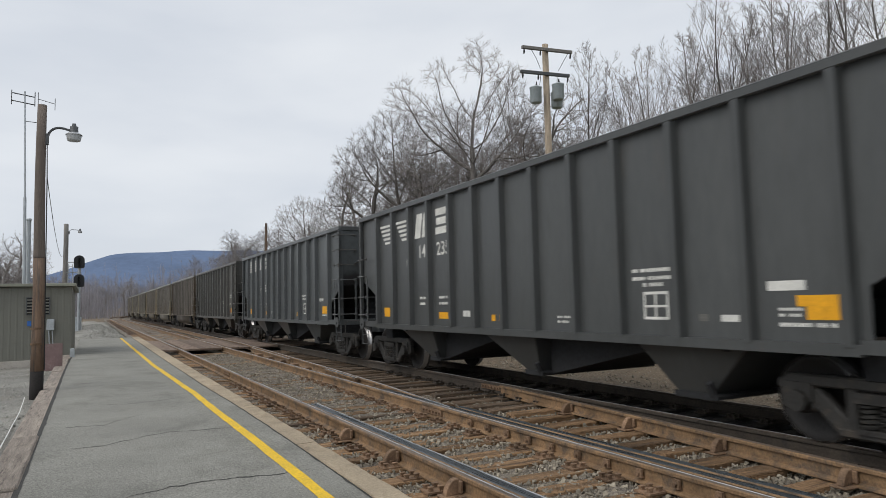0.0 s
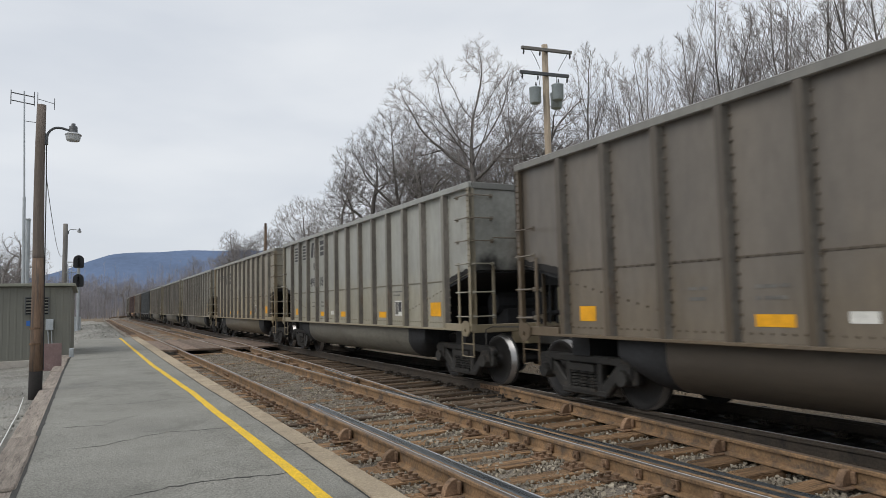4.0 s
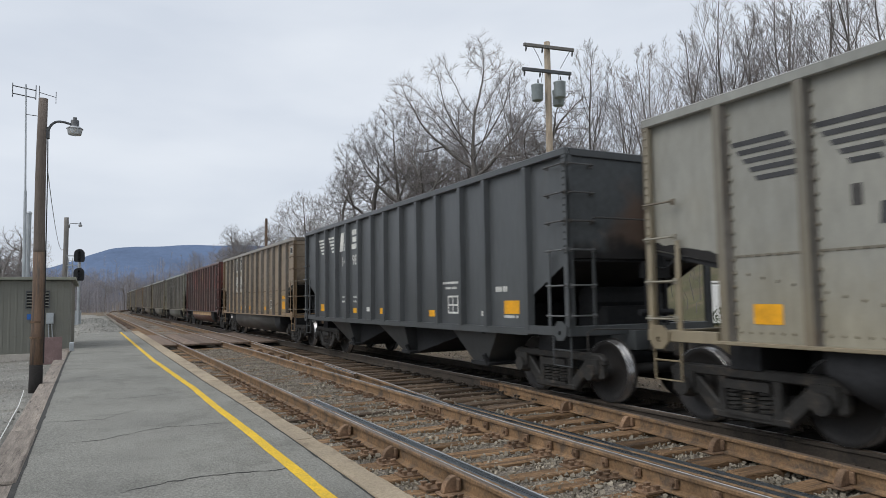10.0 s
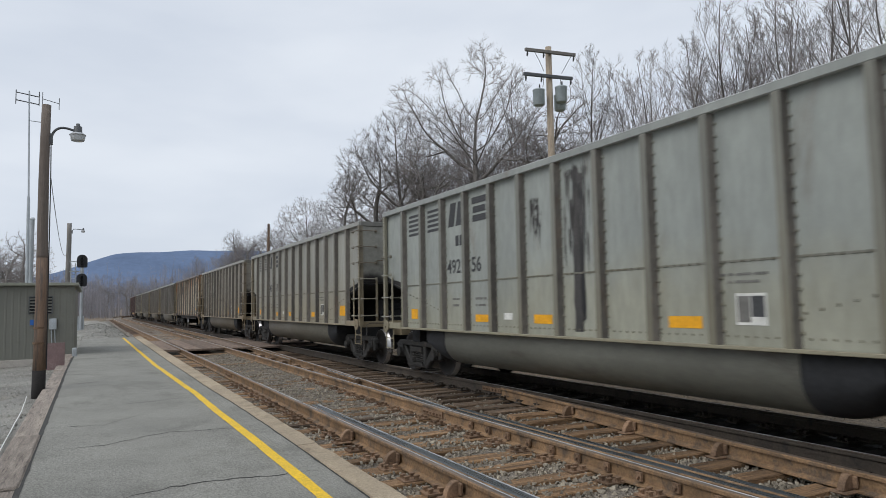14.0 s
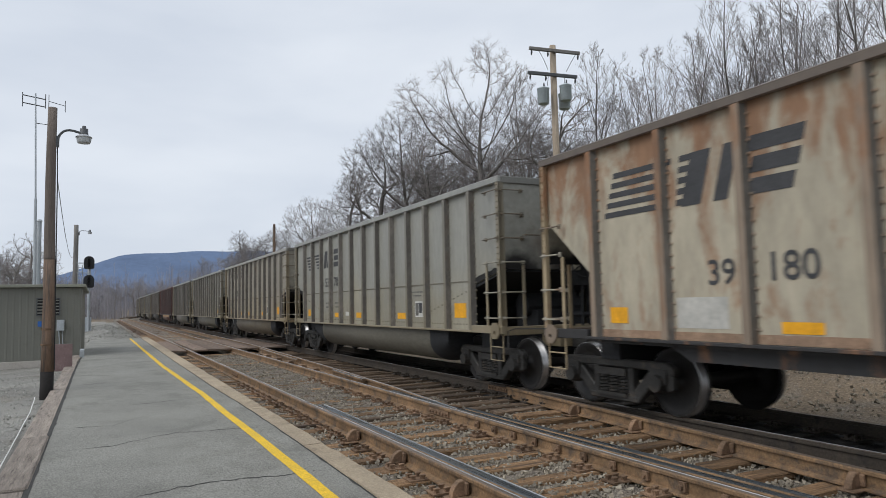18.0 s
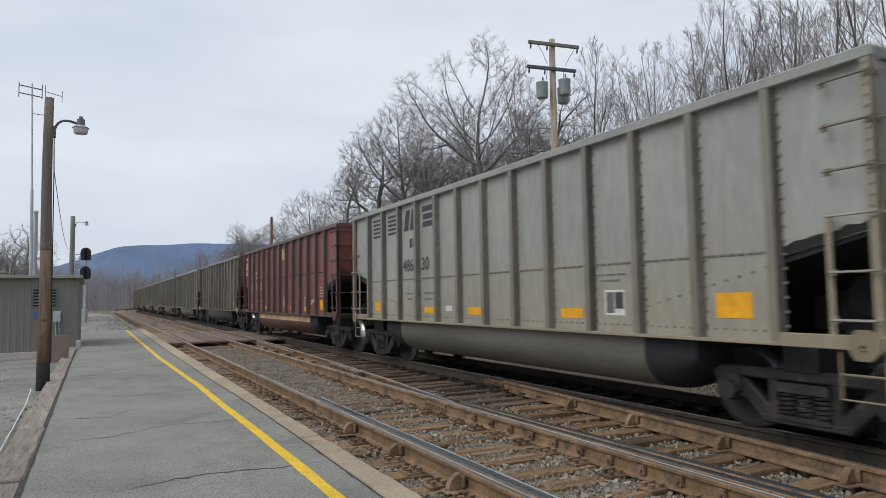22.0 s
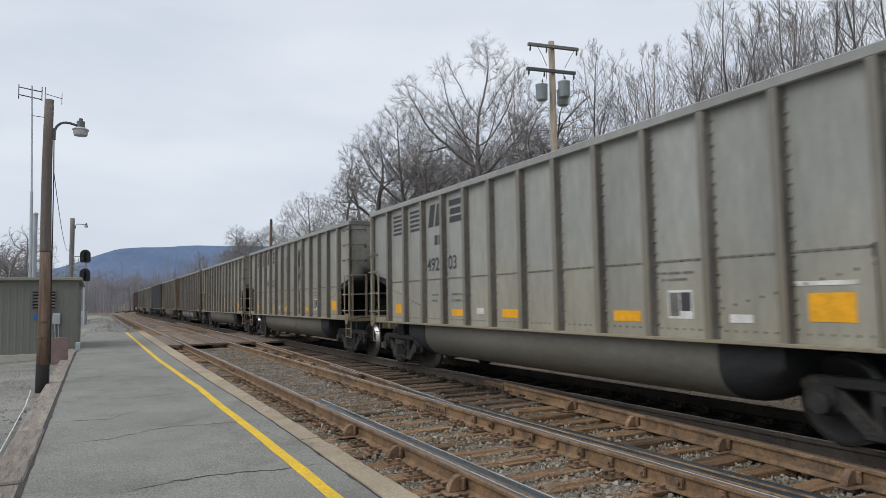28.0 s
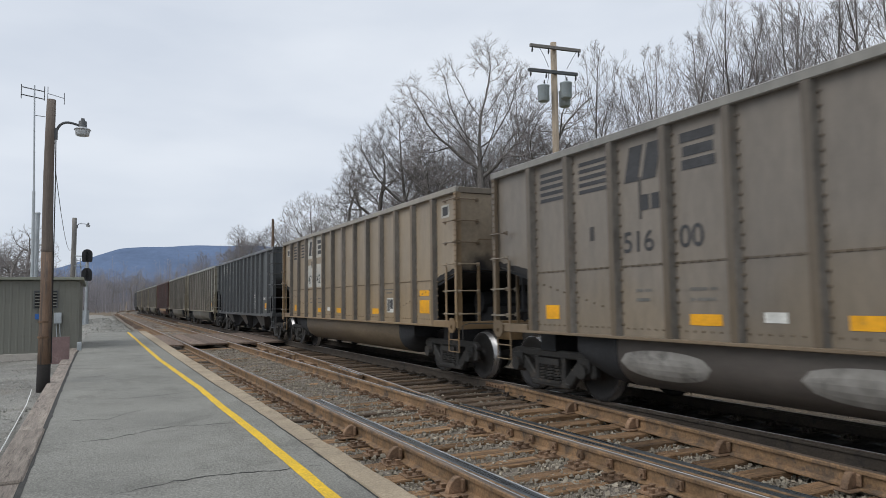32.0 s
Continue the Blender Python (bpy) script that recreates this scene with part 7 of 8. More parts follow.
def make_utility_pole():
    k = 24.0 / 28.0
    p = hub("utility_pole", move(20.64 * k, 24.0, 1.2), "tan wooden utility pole with two crossarms and grey transformers", "utility pole")
    top = 1.554 + (14.76 - 1.554) * k - 1.2
    g = Geo()
    g.tube([(0, 0, -1.0), (0.0, 0, top * 0.5), (0, 0, top)], [0.17, 0.15, 0.135], 14)
    put("shaft", g.mesh("shaft", M_UPOLE, smooth=True), p)
    tilt = pose(0, 0, 0, 0, 0, -8)
    for dz, ln, dx in ((0.30, 1.24, 0.0), (1.40, 1.2, -0.14)):
        g = Geo()
        g.box(-ln, ln, -0.06, 0.06, -0.07, 0.07)
        arm = put("crossarm", g.mesh("crossarm", M_ARM if dz > 1 else M_GREYPOLE, bevel=0.01), p, tilt @ move(dx, -0.19, top - dz))
        for x in (-ln + 0.1, -0.35, ln - 0.1):
            g = Geo()
            g.tube([(x, -0.02, -0.07), (x - 0.02, -0.06, -0.2), (x - 0.05, -0.08, -0.32)], [0.02, 0.045, 0.03], 8)
            put("insulator", g.mesh("insulator", M_BLACK), arm)
    for x, y, z in ((-0.60, -0.12, top - 2.38), (0.40, -0.32, top - 2.22), (0.62, 0.22, top - 2.42)):
        g = Geo()
        g.lathe([(0.0, -0.36), (0.21, -0.36), (0.25, -0.33), (0.26, 0.29), (0.275, 0.30), (0.275, 0.34), (0.14, 0.40), (0.0, 0.41)], "z", 20)
        t = put("transformer", g.mesh("transformer", M_XFMR, smooth=True), p, tilt @ move(x, y, z), "grey cylindrical transformer")
        g = Geo()
        g.tube([(0.05, 0, 0.38), (0.05, 0, 0.6)], [0.045, 0.025], 8)
        put("bushing", g.mesh("bushing", M_BLACK), t)
        g = Geo()
        g.box(-0.04, 0.04, 0.2, 0.36, -0.2, 0.2)
        put("bracket", g.mesh("bracket", M_GALV), t)
    for a, b in (((-0.5, -0.3, top - 1.5), (-0.5, -0.2, top - 1.95)), ((0.3, -0.4, top - 1.5), (0.36, -0.3, top - 1.8)), ((-0.9, -0.2, top - 0.4), (-0.5, -0.3, top - 1.25)), ((0.9, -0.5, top - 0.4), (0.4, -0.4, top - 1.25))):
        g = Geo()
        g.tube([a, tuple((u + v) / 2 + 0.06 for u, v in zip(a, b)), b], 0.012, 5)
        put("lead_wire", g.mesh("lead_wire", M_BLACK), p)
    q = hub("bare_pole", move(*(line(80)[0] + 10.6, 80), 0.4), "dark bare wooden pole among the trees", "pole")
    g = Geo()
    g.tube([(0, 0, -1), (0, 0, 10.9)], [0.2, 0.14], 10)
    put("shaft", g.mesh("shaft", M_POLE), q)


make_utility_pole()


# ---- trees ----
def puffs_of(form, rng):
    """Round clumps of the crown as (x, y, z, radius), in shares of the tree's height."""
    if form == "spread":
        return [(-0.30, 0.03, 0.79, 0.075), (-0.14, -0.04, 0.86, 0.06), (0.03, 0.02, 0.94, 0.078), (0.14, 0.05, 0.85, 0.08), (0.08, -0.06, 0.71, 0.085), (-0.08, 0.06, 0.67, 0.10),
                (-0.20, -0.05, 0.67, 0.09), (0.21, 0.0, 0.67, 0.09), (-0.26, 0.06, 0.56, 0.09), (0.0, 0.0, 0.55, 0.11), (0.18, -0.08, 0.54, 0.10)]
    if form == "round":
        return [(-0.07, 0.0, 0.89, 0.105), (-0.21, 0.05, 0.82, 0.10), (-0.29, -0.02, 0.70, 0.095), (0.05, -0.05, 0.86, 0.10), (-0.13, -0.06, 0.66, 0.11), (0.11, 0.04, 0.70, 0.11), (-0.23, 0.03, 0.57, 0.095), (0.03, 0.0, 0.57, 0.12), (0.2, -0.02, 0.58, 0.09)]
    out = []
    for k in range(11):
        a, f = k * 2.4 + rng.uniform(-0.4, 0.4), rng.uniform(0, 1)
        out.append((math.cos(a) * 0.24 * f ** 0.5, math.sin(a) * 0.24 * f ** 0.5, 0.90 - 0.36 * f + rng.uniform(-0.05, 0.0), rng.uniform(0.075, 0.11)))
    return out


def grow_nodes(rng, height, form, marks, lean, grain):
    """Limbs grow step by step towards points scattered in the crown's clumps; returns places and parents."""
    puffs = puffs_of(form, rng)
    vol = np.array([p[3] ** 2.4 for p in puffs])
    pts = []
    for p, share in zip(puffs, vol / vol.sum()):
        d = np.array([[rng.gauss(0, 1) for _ in range(3)] for _ in range(int(marks * share) + 2)])
        d /= np.linalg.norm(d, axis=1)[:, None]
        d *= np.array([rng.random() ** 0.42 for _ in d])[:, None]
        pts.append((np.array(p[:3]) + d * p[3] * 1.15) * height)
    aims = np.concatenate(pts)
    step = height * grain
    fork = 0.26
    place, parent = [np.array([0, 0, -0.4])], [-1]
    while place[-1][2] < fork * height:
        z = place[-1][2]
        place.append(place[-1] + np.array([lean * step + rng.uniform(-0.12, 0.12) * step, rng.uniform(-0.12, 0.12) * step, step]))
        parent.append(len(place) - 2)
    near = np.full(len(aims), 1e9)
    who = np.zeros(len(aims), int)
    for i, p in enumerate(place):
        d = np.linalg.norm(aims - p, axis=1)
        m = d < near
        near[m], who[m] = d[m], i
    alive = np.ones(len(aims), bool)
    sprouts = {}
    for turn in range(140):
        if not alive.any():
            break
        first = len(place)
        for i in sorted(set(who[alive].tolist())):
            sprouts[i] = sprouts.get(i, 0) + 1
            if sprouts[i] > 3:
                alive &= who != i
                continue
            d = aims[alive & (who == i)] - place[i]
            d = d / (np.linalg.norm(d, axis=1)[:, None] + 1e-6)
            v = d.mean(axis=0)
            back = place[i] - place[parent[i]] if parent[i] >= 0 else np.array([0, 0, 1.0])
            v = v + 0.6 * back / (np.linalg.norm(back) + 1e-6) + np.array([rng.uniform(-1, 1), rng.uniform(-1, 1), rng.uniform(-0.7, 1.1)]) * 0.13 + np.array([0, 0, 0.12])
            place.append(place[i] + v / (np.linalg.norm(v) + 1e-6) * step)
            parent.append(i)
        for i in range(first, len(place)):
            d = np.linalg.norm(aims - place[i], axis=1)
            m = d < near
            near[m], who[m] = d[m], i
        alive &= near > step * 1.25
    return place, parent


def stems(seed, height, form):
    """Straight upright stems with side branches that curve upwards; returns thick wood and twigs."""
    rng = random.Random(seed)
    wood, twig = Geo(), Geo()

    def limb(p, d, ln, r, level):
        n = (11, 7, 4)[level]
        pts, q, way = [p], p, d
        for i in range(n):
            way = (way + Vector((rng.uniform(-1, 1), rng.uniform(-1, 1), rng.uniform(-0.5, 1))) * (0.09, 0.16, 0.22)[level] + Vector((0, 0, (0.02, 0.07, 0.04)[level]))).normalized()
            q = q + way * (ln / n)
            pts.append(q)
        radii = [max(0.006, r * (1 - 0.86 * i / n)) for i in range(n + 1)]
        (wood if r > 0.028 else twig).tube(pts, radii, 6 if level == 0 else 4 if level == 1 else 3, False)
        count = (15 if form == "slim" else 11, 7, 6)[level]
        for k in range(count):
            f = (0.28 if level == 0 else 0.2) + (0.72 if level == 0 else 0.78) * (k + rng.random()) / count
            i = min(n - 1, int(f * n))
            at = pts[i].lerp(pts[i + 1], f * n - i)
            along = (pts[i + 1] - pts[i]).normalized()
            a = rng.uniform(0, 6.283)
            side = along.orthogonal().normalized()
            side = side * math.cos(a) + along.cross(side) * math.sin(a)
            out = (along + side * rng.uniform(0.5, 1.25)).normalized()
            if level < 2:
                sub = ln * (1.12 - f) * rng.uniform(0.42, 0.62) if level == 0 else ln * (1.1 - 0.6 * f) * rng.uniform(0.35, 0.55)
                limb(at, out, max(0.3, sub), max(0.011, radii[i] * rng.uniform(0.42, 0.6)), level + 1)
            else:
                tip = at + (out + Vector((0, 0, 0.25))).normalized() * max(0.22, ln * rng.uniform(0.35, 0.6))
                twig.spike(at, tip, 0.0075)
                for _ in range(2):
                    b = at.lerp(tip, rng.uniform(0.25, 0.8))
                    twig.spike(b, b + (tip - at) * 0.45 + Vector((rng.uniform(-1, 1), rng.uniform(-1, 1), rng.uniform(-0.4, 1))) * 0.13, 0.006)

    if form == "slim":
        limb(Vector((0, 0, -0.4)), Vector((0.03, 0, 1)), height, 0.13, 0)
    else:
        for k in range(4):
            a = 1.6 * k + rng.uniform(-0.4, 0.4)
            limb(Vector((0.15 * math.cos(a), 0.15 * math.sin(a), -0.4)), Vector((0.17 * math.cos(a), 0.17 * math.sin(a), 1)).normalized(), height * rng.uniform(0.75, 1.0), 0.105, 0)
    return wood, twig


def tree_of(a, b, height):
    """A tree from its wood and its twigs."""
    k = height / max(v[2] for v in b.v)
    for geo in (a, b):
        geo.v = [(x * k, y * k, z * k) for x, y, z in geo.v]
    t = hub("bare_tree", move(0, 0, 0), "leafless winter tree with fine grey-brown twigs on the bank", "tree", "trees on the bank")
    put("trunk", a.mesh("trunk", M_BARK, smooth=True, normals=False), t)
    put("crown", b.mesh("crown", M_TWIG, normals=False), t)
    return t


def tree_kind(seed, height, form, lean=0.0, trunk=0.2, marks=700, fine=3, grain=0.021):
    if form in ("slim", "many"):
        a, b = stems(seed, height, form)
        return tree_of(a, b, height)
    rng = random.Random(seed)
    place, parent = grow_nodes(rng, height, form, marks, lean, grain)
    n = len(place)
    kids = {i: [] for i in range(n)}
    flow = np.zeros(n)
    for i in range(n - 1, 0, -1):
        flow[i] = max(flow[i], 1.0)
        flow[parent[i]] += flow[i]
        kids[parent[i]].append(i)
    width = np.maximum(0.011, trunk * (flow / flow[0]) ** 0.60)
    a, b = Geo(), Geo()
    starts = [(0, None)]
    while starts:
        i, stem = starts.pop()
        chain = [stem, i] if stem is not None else [i]
        while kids[i]:
            main = max(kids[i], key=lambda k: flow[k])
            starts += [(k, i) for k in kids[i] if k != main]
            i = main
            chain.append(i)
        r = [float(width[k]) for k in chain]
        if stem is not None:
            r[0] = r[1]
        r[-1] = 0.009
        big = r[0] > 0.03
        (a if big else b).tube([place[k] for k in chain], r, 7 if r[0] > 0.12 else 5 if big else 3, False)
        # twigs along the thin ends, fanning forwards and up
        for k, q in enumerate(chain[1:], 1):
            if width[q] > 0.04:
                continue
            p = Vector(place[q])
            d = (p - Vector(place[chain[k - 1]])).normalized()
            for _ in range(fine + 2 if k == len(chain) - 1 else fine):
                v = (d + Vector((rng.uniform(-1, 1), rng.uniform(-1, 1), rng.uniform(-0.35, 0.95))) * 0.7).normalized()
                ln = height * rng.uniform(0.018, 0.042)
                tip = p + v * ln
                b.spike(p, tip, 0.0072 if fine > 2 else 0.010)
                for j in range(fine):
                    w = (v + Vector((rng.uniform(-1, 1), rng.uniform(-1, 1), rng.uniform(-0.3, 0.9))) * 0.55).normalized()
                    f = p.lerp(tip, 0.25 + 0.65 * (j + rng.random()) / fine)
                    b.spike(f, f + w * ln * rng.uniform(0.35, 0.6), 0.0052 if fine > 2 else 0.008)
    return tree_of(a, b, height)


def make_trees():
    kinds = [tree_kind(3, 17, "spread", -0.05, 0.30, 1900, grain=0.017), tree_kind(8, 16, "round", -0.1, 0.28, 2000, grain=0.017), tree_kind(15, 13, "broad", 0.1, 0.22, 1000),
             tree_kind(21, 15, "slim"), tree_kind(33, 14, "many"), tree_kind(40, 16, "slim"), tree_kind(52, 14, "broad", 0.0, 0.24, 1000),
             tree_kind(60, 11, "broad", 0.05, 0.18, 360, 2, 0.026), tree_kind(61, 11, "slim")]
    rng = random.Random(9)
    # the tall trees of the skyline: place, kind, height of the top, turn
    tall = ((23.5, 40.3, 0, 20.8, -31), (24.3, 54.5, 1, 19.5, -24), (28.3, 60.0, 6, 18.5, 140), (22.8, 58.0, 6, 17.2, 20), (21.8, 63.0, 2, 15.2, 200), (27.5, 49.0, 2, 18.6, 30), (28.0, 40.5, 4, 18.4, 300), (24.2, 68.0, 2, 16.2, 40),
            (26.0, 30.8, 5, 16.4, 77), (28.5, 31.5, 4, 15.5, 10), (23.0, 24.8, 3, 12.4, 154), (24.0, 23.0, 4, 14.2, 231), (26.0, 22.6, 5, 14.9, 308), (24.0, 19.1, 5, 14.6, 25), (25.0, 17.9, 3, 14.6, 100), (26.0, 19.8, 4, 15.0, 70), (25.2, 21.0, 3, 14.6, 10), (24.6, 20.2, 5, 14.2, 190), (25.5, 16.2, 3, 14.6, 310),
            (23.5, 15.2, 5, 14.2, 180), (24.5, 14.1, 3, 14.2, 260), (24.0, 12.4, 5, 13.6, 330), (25.0, 9.5, 4, 13.8, 60), (24.5, 16.6, 5, 14.2, 0), (24.2, 13.2, 3, 14.0, 45), (23.0, 80.2, 1, 15.2, 10), (22.0, 98.7, 2, 13.4, 210), (20.0, 114.5, 6, 14.6, 110))
    size = (17, 16, 13, 15, 14, 16, 14, 11, 11)
    spots = [(x, y, k, (z - ground_height(x, y)) / size[k], r) for x, y, k, z, r in tall]
    for i in range(24):
        spots.append((rng.uniform(28, 46), rng.uniform(2, 60), rng.choice((7, 8, 3)), rng.uniform(0.75, 0.95), rng.uniform(0, 360)))
    for i in range(11):
        spots.append((rng.uniform(26, 33), rng.uniform(44, 72), rng.choice((7, 8)), rng.uniform(0.95, 1.2), rng.uniform(0, 360)))
    for i in range(20):
        y = rng.uniform(42, 120)
        spots.append((rng.uniform(24, 44), y, rng.choice((7, 8, 7)), rng.uniform(0.8, 1.15), rng.uniform(0, 360)))
    for i in range(24):
        y = rng.uniform(95, 185)
        spots.append((line(y)[0] + rng.uniform(9, 30) + max(0, y - 140) * 0.2, y, rng.choice((7, 8)), rng.uniform(0.7, 1.0), rng.uniform(0, 360)))
    for i in range(5):
        spots.append((rng.uniform(26.5, 32), rng.uniform(36, 50), rng.choice((7, 8)), rng.uniform(0.95, 1.25), rng.uniform(0, 360)))
    for i in range(7):
        spots.append((rng.uniform(25.6, 30), rng.uniform(49, 64), rng.choice((7, 8)), rng.uniform(0.95, 1.2), rng.uniform(0, 360)))
    for i in range(26):
        y = rng.uniform(168, 235)
        spots.append((rng.uniform(-34, 24) if i % 2 else rng.uniform(2, 30), y, rng.choice((7, 8)), rng.uniform(0.5, 0.9), rng.uniform(0, 360)))
    for i in range(14):
        spots.append((rng.uniform(-14, -4.2), rng.uniform(48, 76), rng.choice((7, 8)), rng.uniform(0.5, 0.72), rng.uniform(0, 360)))
    for i in range(14):
        spots.append((rng.uniform(-15, -4.5), rng.uniform(60, 88), rng.choice((7, 8, 7)), rng.uniform(0.55, 0.85), rng.uniform(0, 360)))
    used = set()
    for x, y, k, s, r in spots:
        m = move(x, y, ground_height(x, y)) @ Matrix.Rotation(radians(r), 4, "Z")
        if k not in used:
            used.add(k)
            t = kinds[k]
            t.matrix_basis = m
        else:
            t = copy_thing(kinds[k], m)
        t.scale = (s, s, s)


make_trees()


def make_cabinets():
    for i, (x, y, w) in enumerate(((16.2, 13.7, 0.86), (17.0, 12.95, 0.62), (17.5, 12.35, 0.6))):
        z = ground_height(x, y)
        c = hub("utility_cabinet", pose(x, y, z, 0, 0, -50), "white metal utility cabinet standing on the bank", "cabinet", "cabinets on the bank")
        g = Geo()
        g.box(-w / 2, w / 2, -0.3, 0.3, -0.1, 1.05)
        put("body", g.mesh("body", M_WHITE, bevel=0.02), c)
        g = Geo()
        g.box(-w / 2 - 0.03, w / 2 + 0.03, -0.34, 0.33, 1.05, 1.11)
        put("lid", g.mesh("lid", M_WHITE, bevel=0.01), c)
        g = Geo()
        g.box(-w / 2 + 0.05, w / 2 - 0.05, -0.318, -0.30, 0.05, 0.98)
        d = put("door", g.mesh("door", M_WHITE, bevel=0.006), c)
        g = Geo()
        g.box(w / 2 - 0.16, w / 2 - 0.12, -0.345, -0.315, 0.5, 0.66)
        put("handle", g.mesh("handle", M_ARM), d)
    rng = random.Random(31)
    for k in range(9):
        g = Geo()
        x0, y0 = 14.4 + rng.uniform(-0.3, 0.3), 3.0 + k * 1.15
        if 8.2 < y0 < 10.5:
            continue
        for i in range(1700):
            a, r, h = rng.uniform(0, 6.28), rng.random() ** 0.5 * 0.75, rng.random()
            q = Vector((x0 + math.cos(a) * r * (1.1 - 0.5 * h), y0 + math.sin(a) * r * (1.1 - 0.5 * h), ground_height(x0, y0) + h * 0.95))
            u, v = Vector((rng.uniform(-1, 1), rng.uniform(-1, 1), rng.uniform(-1, 1))) * 0.032, Vector((rng.uniform(-1, 1), rng.uniform(-1, 1), rng.uniform(-1, 1))) * 0.032
            g.add([q, q + u, q + u + v, q + v], [(0, 1, 2, 3)])
        tagged(put("evergreen_shrub", g.mesh("evergreen_shrub", M_EVERGREEN, normals=False)), "low dark evergreen shrub on the grassy bank", "shrub", "shrubs on the bank")


make_cabinets()


def make_far_woods():
    """Low woods where the line bends away, and brush on the bank."""
    rng = random.Random(17)
    g = Geo()

    def sapling(x, y, z, h, n, w):
        top = Vector((x + rng.uniform(-0.5, 0.5), y, z + h))
        base = Vector((x, y, z))
        g.tube([base, base.lerp(top, 0.5) + Vector((rng.uniform(-.2, .2), 0, 0)), top], [w, w * 0.6, w * 0.15], 3, False)
        for _ in range(n):
            f = rng.uniform(0.2, 0.98)
            q = base.lerp(top, f)
            ln = h * (1.1 - f) * rng.uniform(0.25, 0.5)
            a = rng.uniform(0, 6.28)
            e = q + Vector((math.cos(a) * 0.9, math.sin(a) * 0.5, 0.7)) * ln
            g.spike(q, e, w * 0.38)
            for _ in range(3):
                q2 = q.lerp(e, rng.uniform(0.3, 0.9))
                b = rng.uniform(0, 6.28)
                g.spike(q2, q2 + Vector((math.cos(b) * 0.6, math.sin(b) * 0.5, 0.6)) * ln * 0.5, w * 0.22)

    for i in range(3000):
        y = rng.uniform(165, 300)
        x = rng.uniform(-60, 75) * (y / 230)
        if abs(x - line(y)[0]) < 8:
            continue
        sapling(x, y, ground_height(x, y), rng.uniform(3.5, 11) * (1 + (y - 165) / 260) * (1.25 if rng.random() < 0.08 else 1), 14, 0.085)
    for i in range(420):
        x, y = rng.uniform(-45, 3), rng.uniform(160, 178)
        sapling(x, y, -0.3, rng.uniform(1.5, 4), 12, 0.045)
    for i in range(140):
        y = rng.uniform(70, 165)
        x = rng.uniform(-32, -4.5)
        sapling(x, y, -0.2, rng.uniform(1.2, 4), 7, 0.05)
    tagged(put("far_woods", g.mesh("far_woods", M_FARWOOD, normals=False)), "bare woods where the line bends away, paled with painted haze", "woods", kind="stuff")
    g = Geo()
    for i in range(260):
        x, y = rng.uniform(13.2, 18), rng.uniform(-4, 34)
        if 11.5 < y < 15 or (x < 16 and 9 < y < 15):
            continue
        sapling(x, y, ground_height(x, y), rng.uniform(0.6, 1.9), 9, 0.014)
    for i in range(520):
        y = rng.uniform(-4, 120)
        x = rng.uniform(17, 44)
        sapling(x, y, ground_height(x, y), rng.uniform(1.2, 4.0), 8, 0.022)
    tagged(put("bank_brush", g.mesh("bank_brush", M_BRUSH, normals=False)), "tangled bare brush and saplings on the bank", "brush", kind="stuff")


make_far_woods()


def make_ridge():
    g = Geo()
    prof = [(-2600, 40), (-900, 60), (-430, 78), (-270, 118), (-150, 150), (-26, 198), (60, 226), (150, 237), (300, 246), (600, 251), (1000, 246), (1400, 240), (2000, 205), (3200, 150), (4200, 90)]
    xs = np.arange(-2600, 4200, 25.0)
    hs = np.interp(xs, [p[0] for p in prof], [p[1] for p in prof])
    for x, h in zip(xs, hs):
        h += 5 * noise.noise((x * 0.006, 0, 0)) + 2.0 * noise.noise((x * 0.04, 0, 4))
        for k, (dy, f) in enumerate(((0, 0.0), (250, 0.55), (450, 0.9), (560, 1.0), (900, 0.6))):
            g.v.append((x, 2500 + dy + 60 * noise.noise((x * 0.004, k, 0)), -1 + h * f))
    g.f = [(j * 5 + i, j * 5 + i + 1, j * 5 + i + 6, j * 5 + i + 5) for j in range(len(xs) - 1) for i in range(4)]
    tagged(put("backdrop_ridge", g.mesh("backdrop_ridge", M_RIDGE, smooth=True)), "long wooded mountain ridge far off, painted haze-blue", "mountain", kind="structure")


make_ridge()


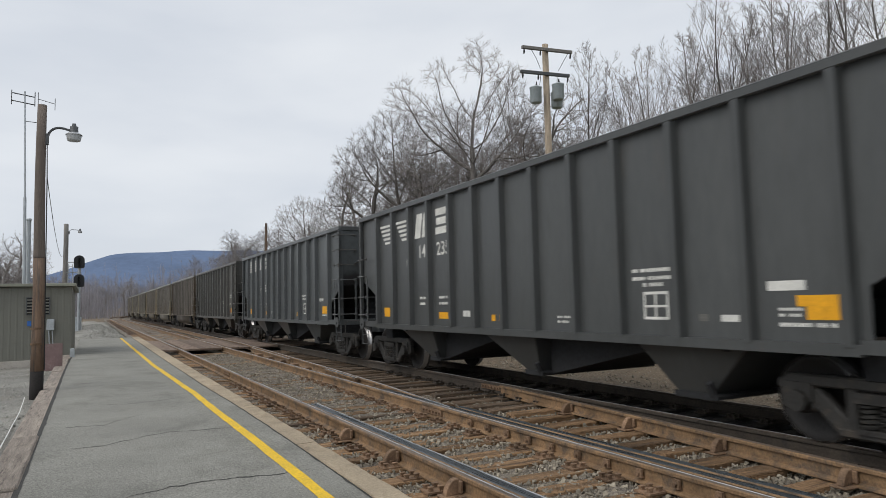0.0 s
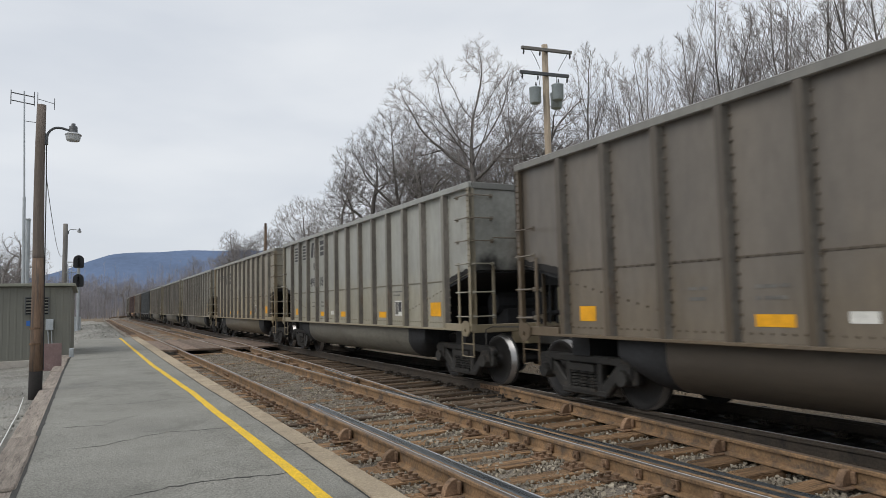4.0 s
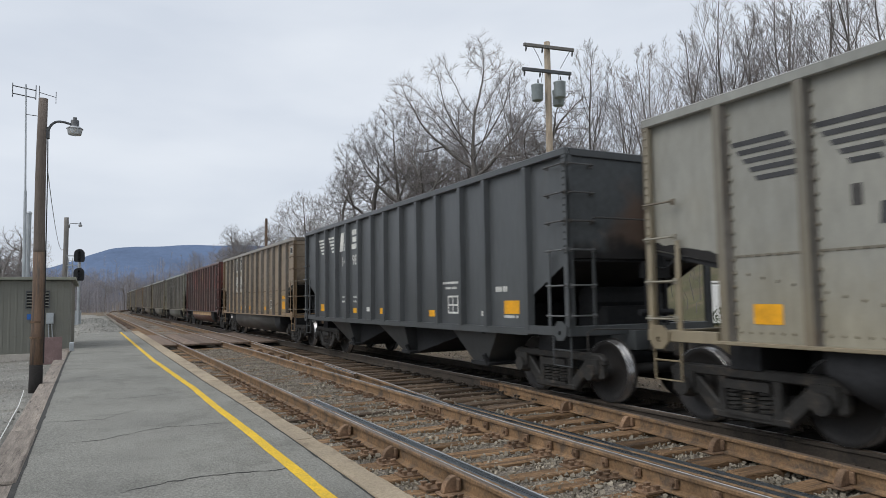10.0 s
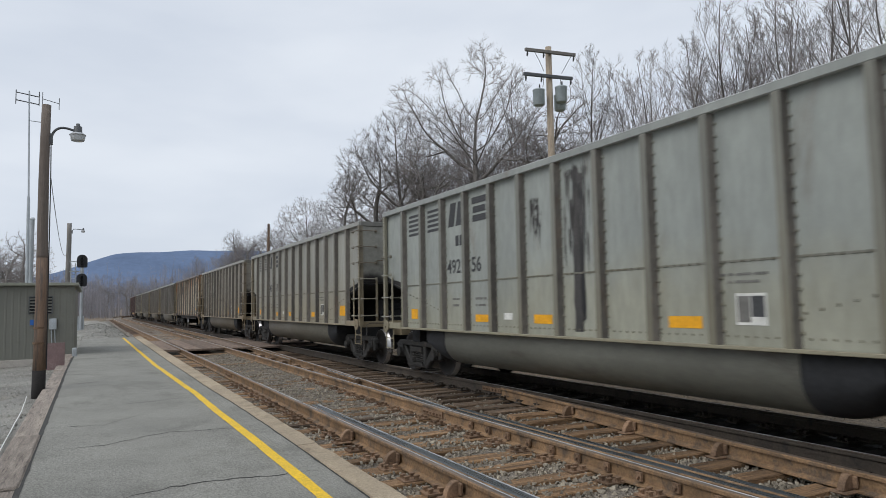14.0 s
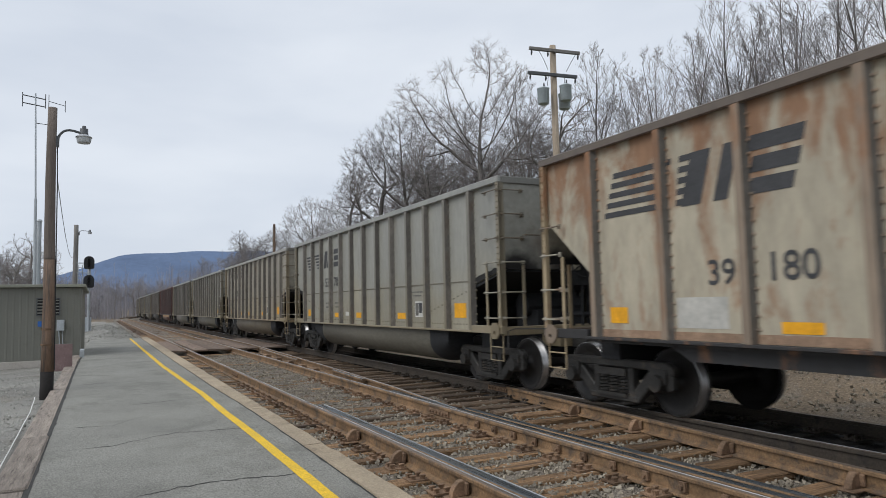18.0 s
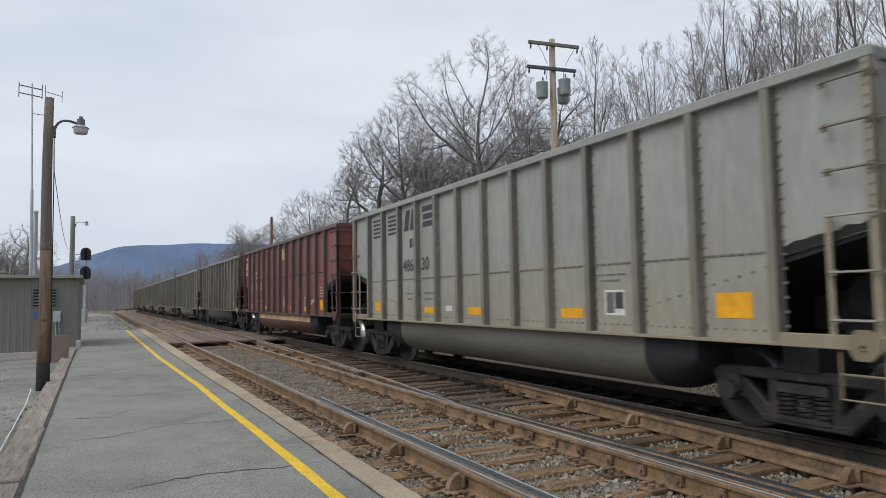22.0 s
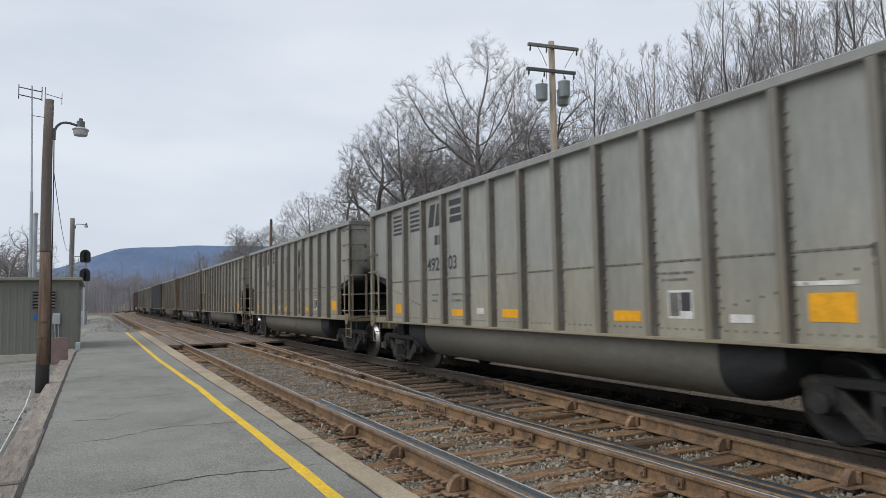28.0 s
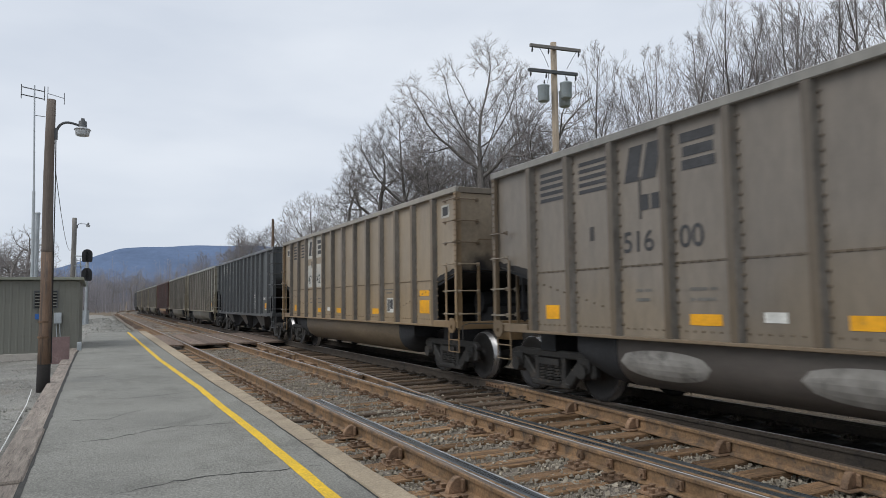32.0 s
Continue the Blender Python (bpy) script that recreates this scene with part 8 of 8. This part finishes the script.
# ---- ties: the near ones singly, the far ones joined ----
def make_ties():
    rng = random.Random(5)
    shapes = []
    for k in range(5):
        g = Geo()
        g.box(0, 1, -0.115, 0.115, -0.36, 0.0)
        me = g.mesh("tie", M_TIE, bevel=0.014)
        for v in me.vertices:
            if v.co.z > -0.1:
                v.co.z += rng.uniform(-0.012, 0.006)
            v.co.x += rng.uniform(-0.02, 0.02)
            v.co.y += rng.uniform(-0.008, 0.008)
        shapes.append(me)
    # main-track ties wear the train's shade as a near-black wood colour
    coal, mid = [], []
    for kin, wood in ((coal, M_TIE_SHADE), (mid, M_TIE_MID)):
        for me in shapes:
            me = me.copy()
            me.materials[0] = wood
            kin.append(me)
    g = Geo()
    g.box(-0.27, 0.27, -0.1, 0.1, -0.187, -0.17)
    for a, b in ((-0.12, -0.06), (0.12, 0.06), (-0.12, 0.06), (0.12, -0.06), (-0.22, 0.05), (-0.22, -0.05), (0.22, 0.0)):
        g.box(a - 0.019, a + 0.019, b - 0.019, b + 0.019, -0.175, -0.135)
        g.box(a - 0.028, a + 0.028, b - 0.022, b + 0.022, -0.142, -0.13)
    plate = g.mesh("tie_plate", M_RUST)
    dark_plate = plate.copy()
    dark_plate.materials[0] = M_RAILSHADE
    y, i = -6.0, 0
    far = Geo()
    while y < 130:
        for tr, a, b in ((near_track, 2.36, 5.45), (main_track, 5.62 if y < 12 else 5.0 if y < 27 else 6.2, 9.05)):
            c = line(y)[0] - CENTRE
            w = rng.uniform(-0.1, 0.1)
            if 27.3 < y < 36.6:
                continue
            if y < 52:
                ln = b - a
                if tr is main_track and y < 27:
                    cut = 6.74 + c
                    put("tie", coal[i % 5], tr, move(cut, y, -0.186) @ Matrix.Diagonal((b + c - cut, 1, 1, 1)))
                    ln = cut - (a + c + w) - 0.006
                m = pose(a + c + w, y + rng.uniform(-0.03, 0.03), -0.183 + rng.uniform(-0.012, 0.004), 0, 0, rng.uniform(-1.2, 1.2)) @ Matrix.Diagonal((ln, 1, 1, 1))
                put("tie", (shapes if y < 9 or (tr is near_track and i % 3) else mid if tr is near_track or y < 27 else coal)[i % 5], tr, m)
                i += 1
            else:
                far.box(a + c + w, b + c + w, y - 0.11, y + 0.11, -0.36, -0.185)
        if y < 16:
            for tr, o in ((near_track, OFF_A), (near_track, OFF_B), (main_track, OFF_D), (main_track, OFF_E)):
                put("tie_plate", plate if tr is near_track else dark_plate, tr, move(line(y, o)[0], y, 0))
        y += 0.535
    tagged(put("far_ties", far.mesh("far_ties", M_TIE_FAR, normals=False), near_track), kind="stuff")


make_ties()


# ---- motion ----
START = 1.334
SPACING = [15.2, 15.29, 15.17, 15.14, 15.14, 15.14, 15.26, 15.21, 15.28, 15.24, 15.25, 15.24, 15.26, 15.26, 15.21, 15.24, 15.15, 15.08, 15.18, 15.2,
           15.26, 15.3, 15.22, 15.2, 15.2, 15.21, 15.3, 15.12, 15.23, 15.2]
REAR = [START + sum(SPACING[:k + 1]) + PITCH * max(0, k + 1 - len(SPACING)) for k in range(len(TRAIN))]


def run_of_train(t):
    """Metres that the train has come since the start."""
    k = t / 32
    return 32 * (13.2788 * k - 0.3297 * k ** 2 + 0.0864 * k ** 3)


def motions():
    times = [float(t) for t in range(33)]
    for n, (car, wheels) in enumerate(TRAIN):
        mid = REAR[n] - HB * tub_length(CONSIST[n][0], CONSIST[n][6])
        rows = []
        for t in times:
            s = mid - run_of_train(t)
            a, b = line(s - TRUCK_AT), line(s + TRUCK_AT)
            m = pose((a[0] + b[0]) / 2, (a[1] + b[1]) / 2, 0, 0, 0, -math.degrees(math.atan2(b[0] - a[0], b[1] - a[1])))
            rows.append((t, m))
        walk(car, rows)
        # wheels turn while the car is close by
        near = [k / 30 for k in range(0, 961, 1) if -12 < mid - run_of_train(k / 30) < 26]
        if not near:
            continue
        t0, t1 = near[0], near[-1]
        steps = max(2, math.ceil((run_of_train(t1) - run_of_train(t0)) / 0.457 / radians(80)))
        roll = [(0.0, 0.0)] if t0 > 0 else []
        roll += [(t0 + (t1 - t0) * k / steps, (run_of_train(t0 + (t1 - t0) * k / steps) - run_of_train(t0)) / 0.457) for k in range(steps + 1)]
        if t1 < 32:
            roll.append((32.0, roll[-1][1]))
        for w in wheels:
            at = w.matrix_basis.translation.copy()
            walk(w, [(t, move(*at) @ Matrix.Rotation(a, 4, "X")) for t, a in roll])


motions()
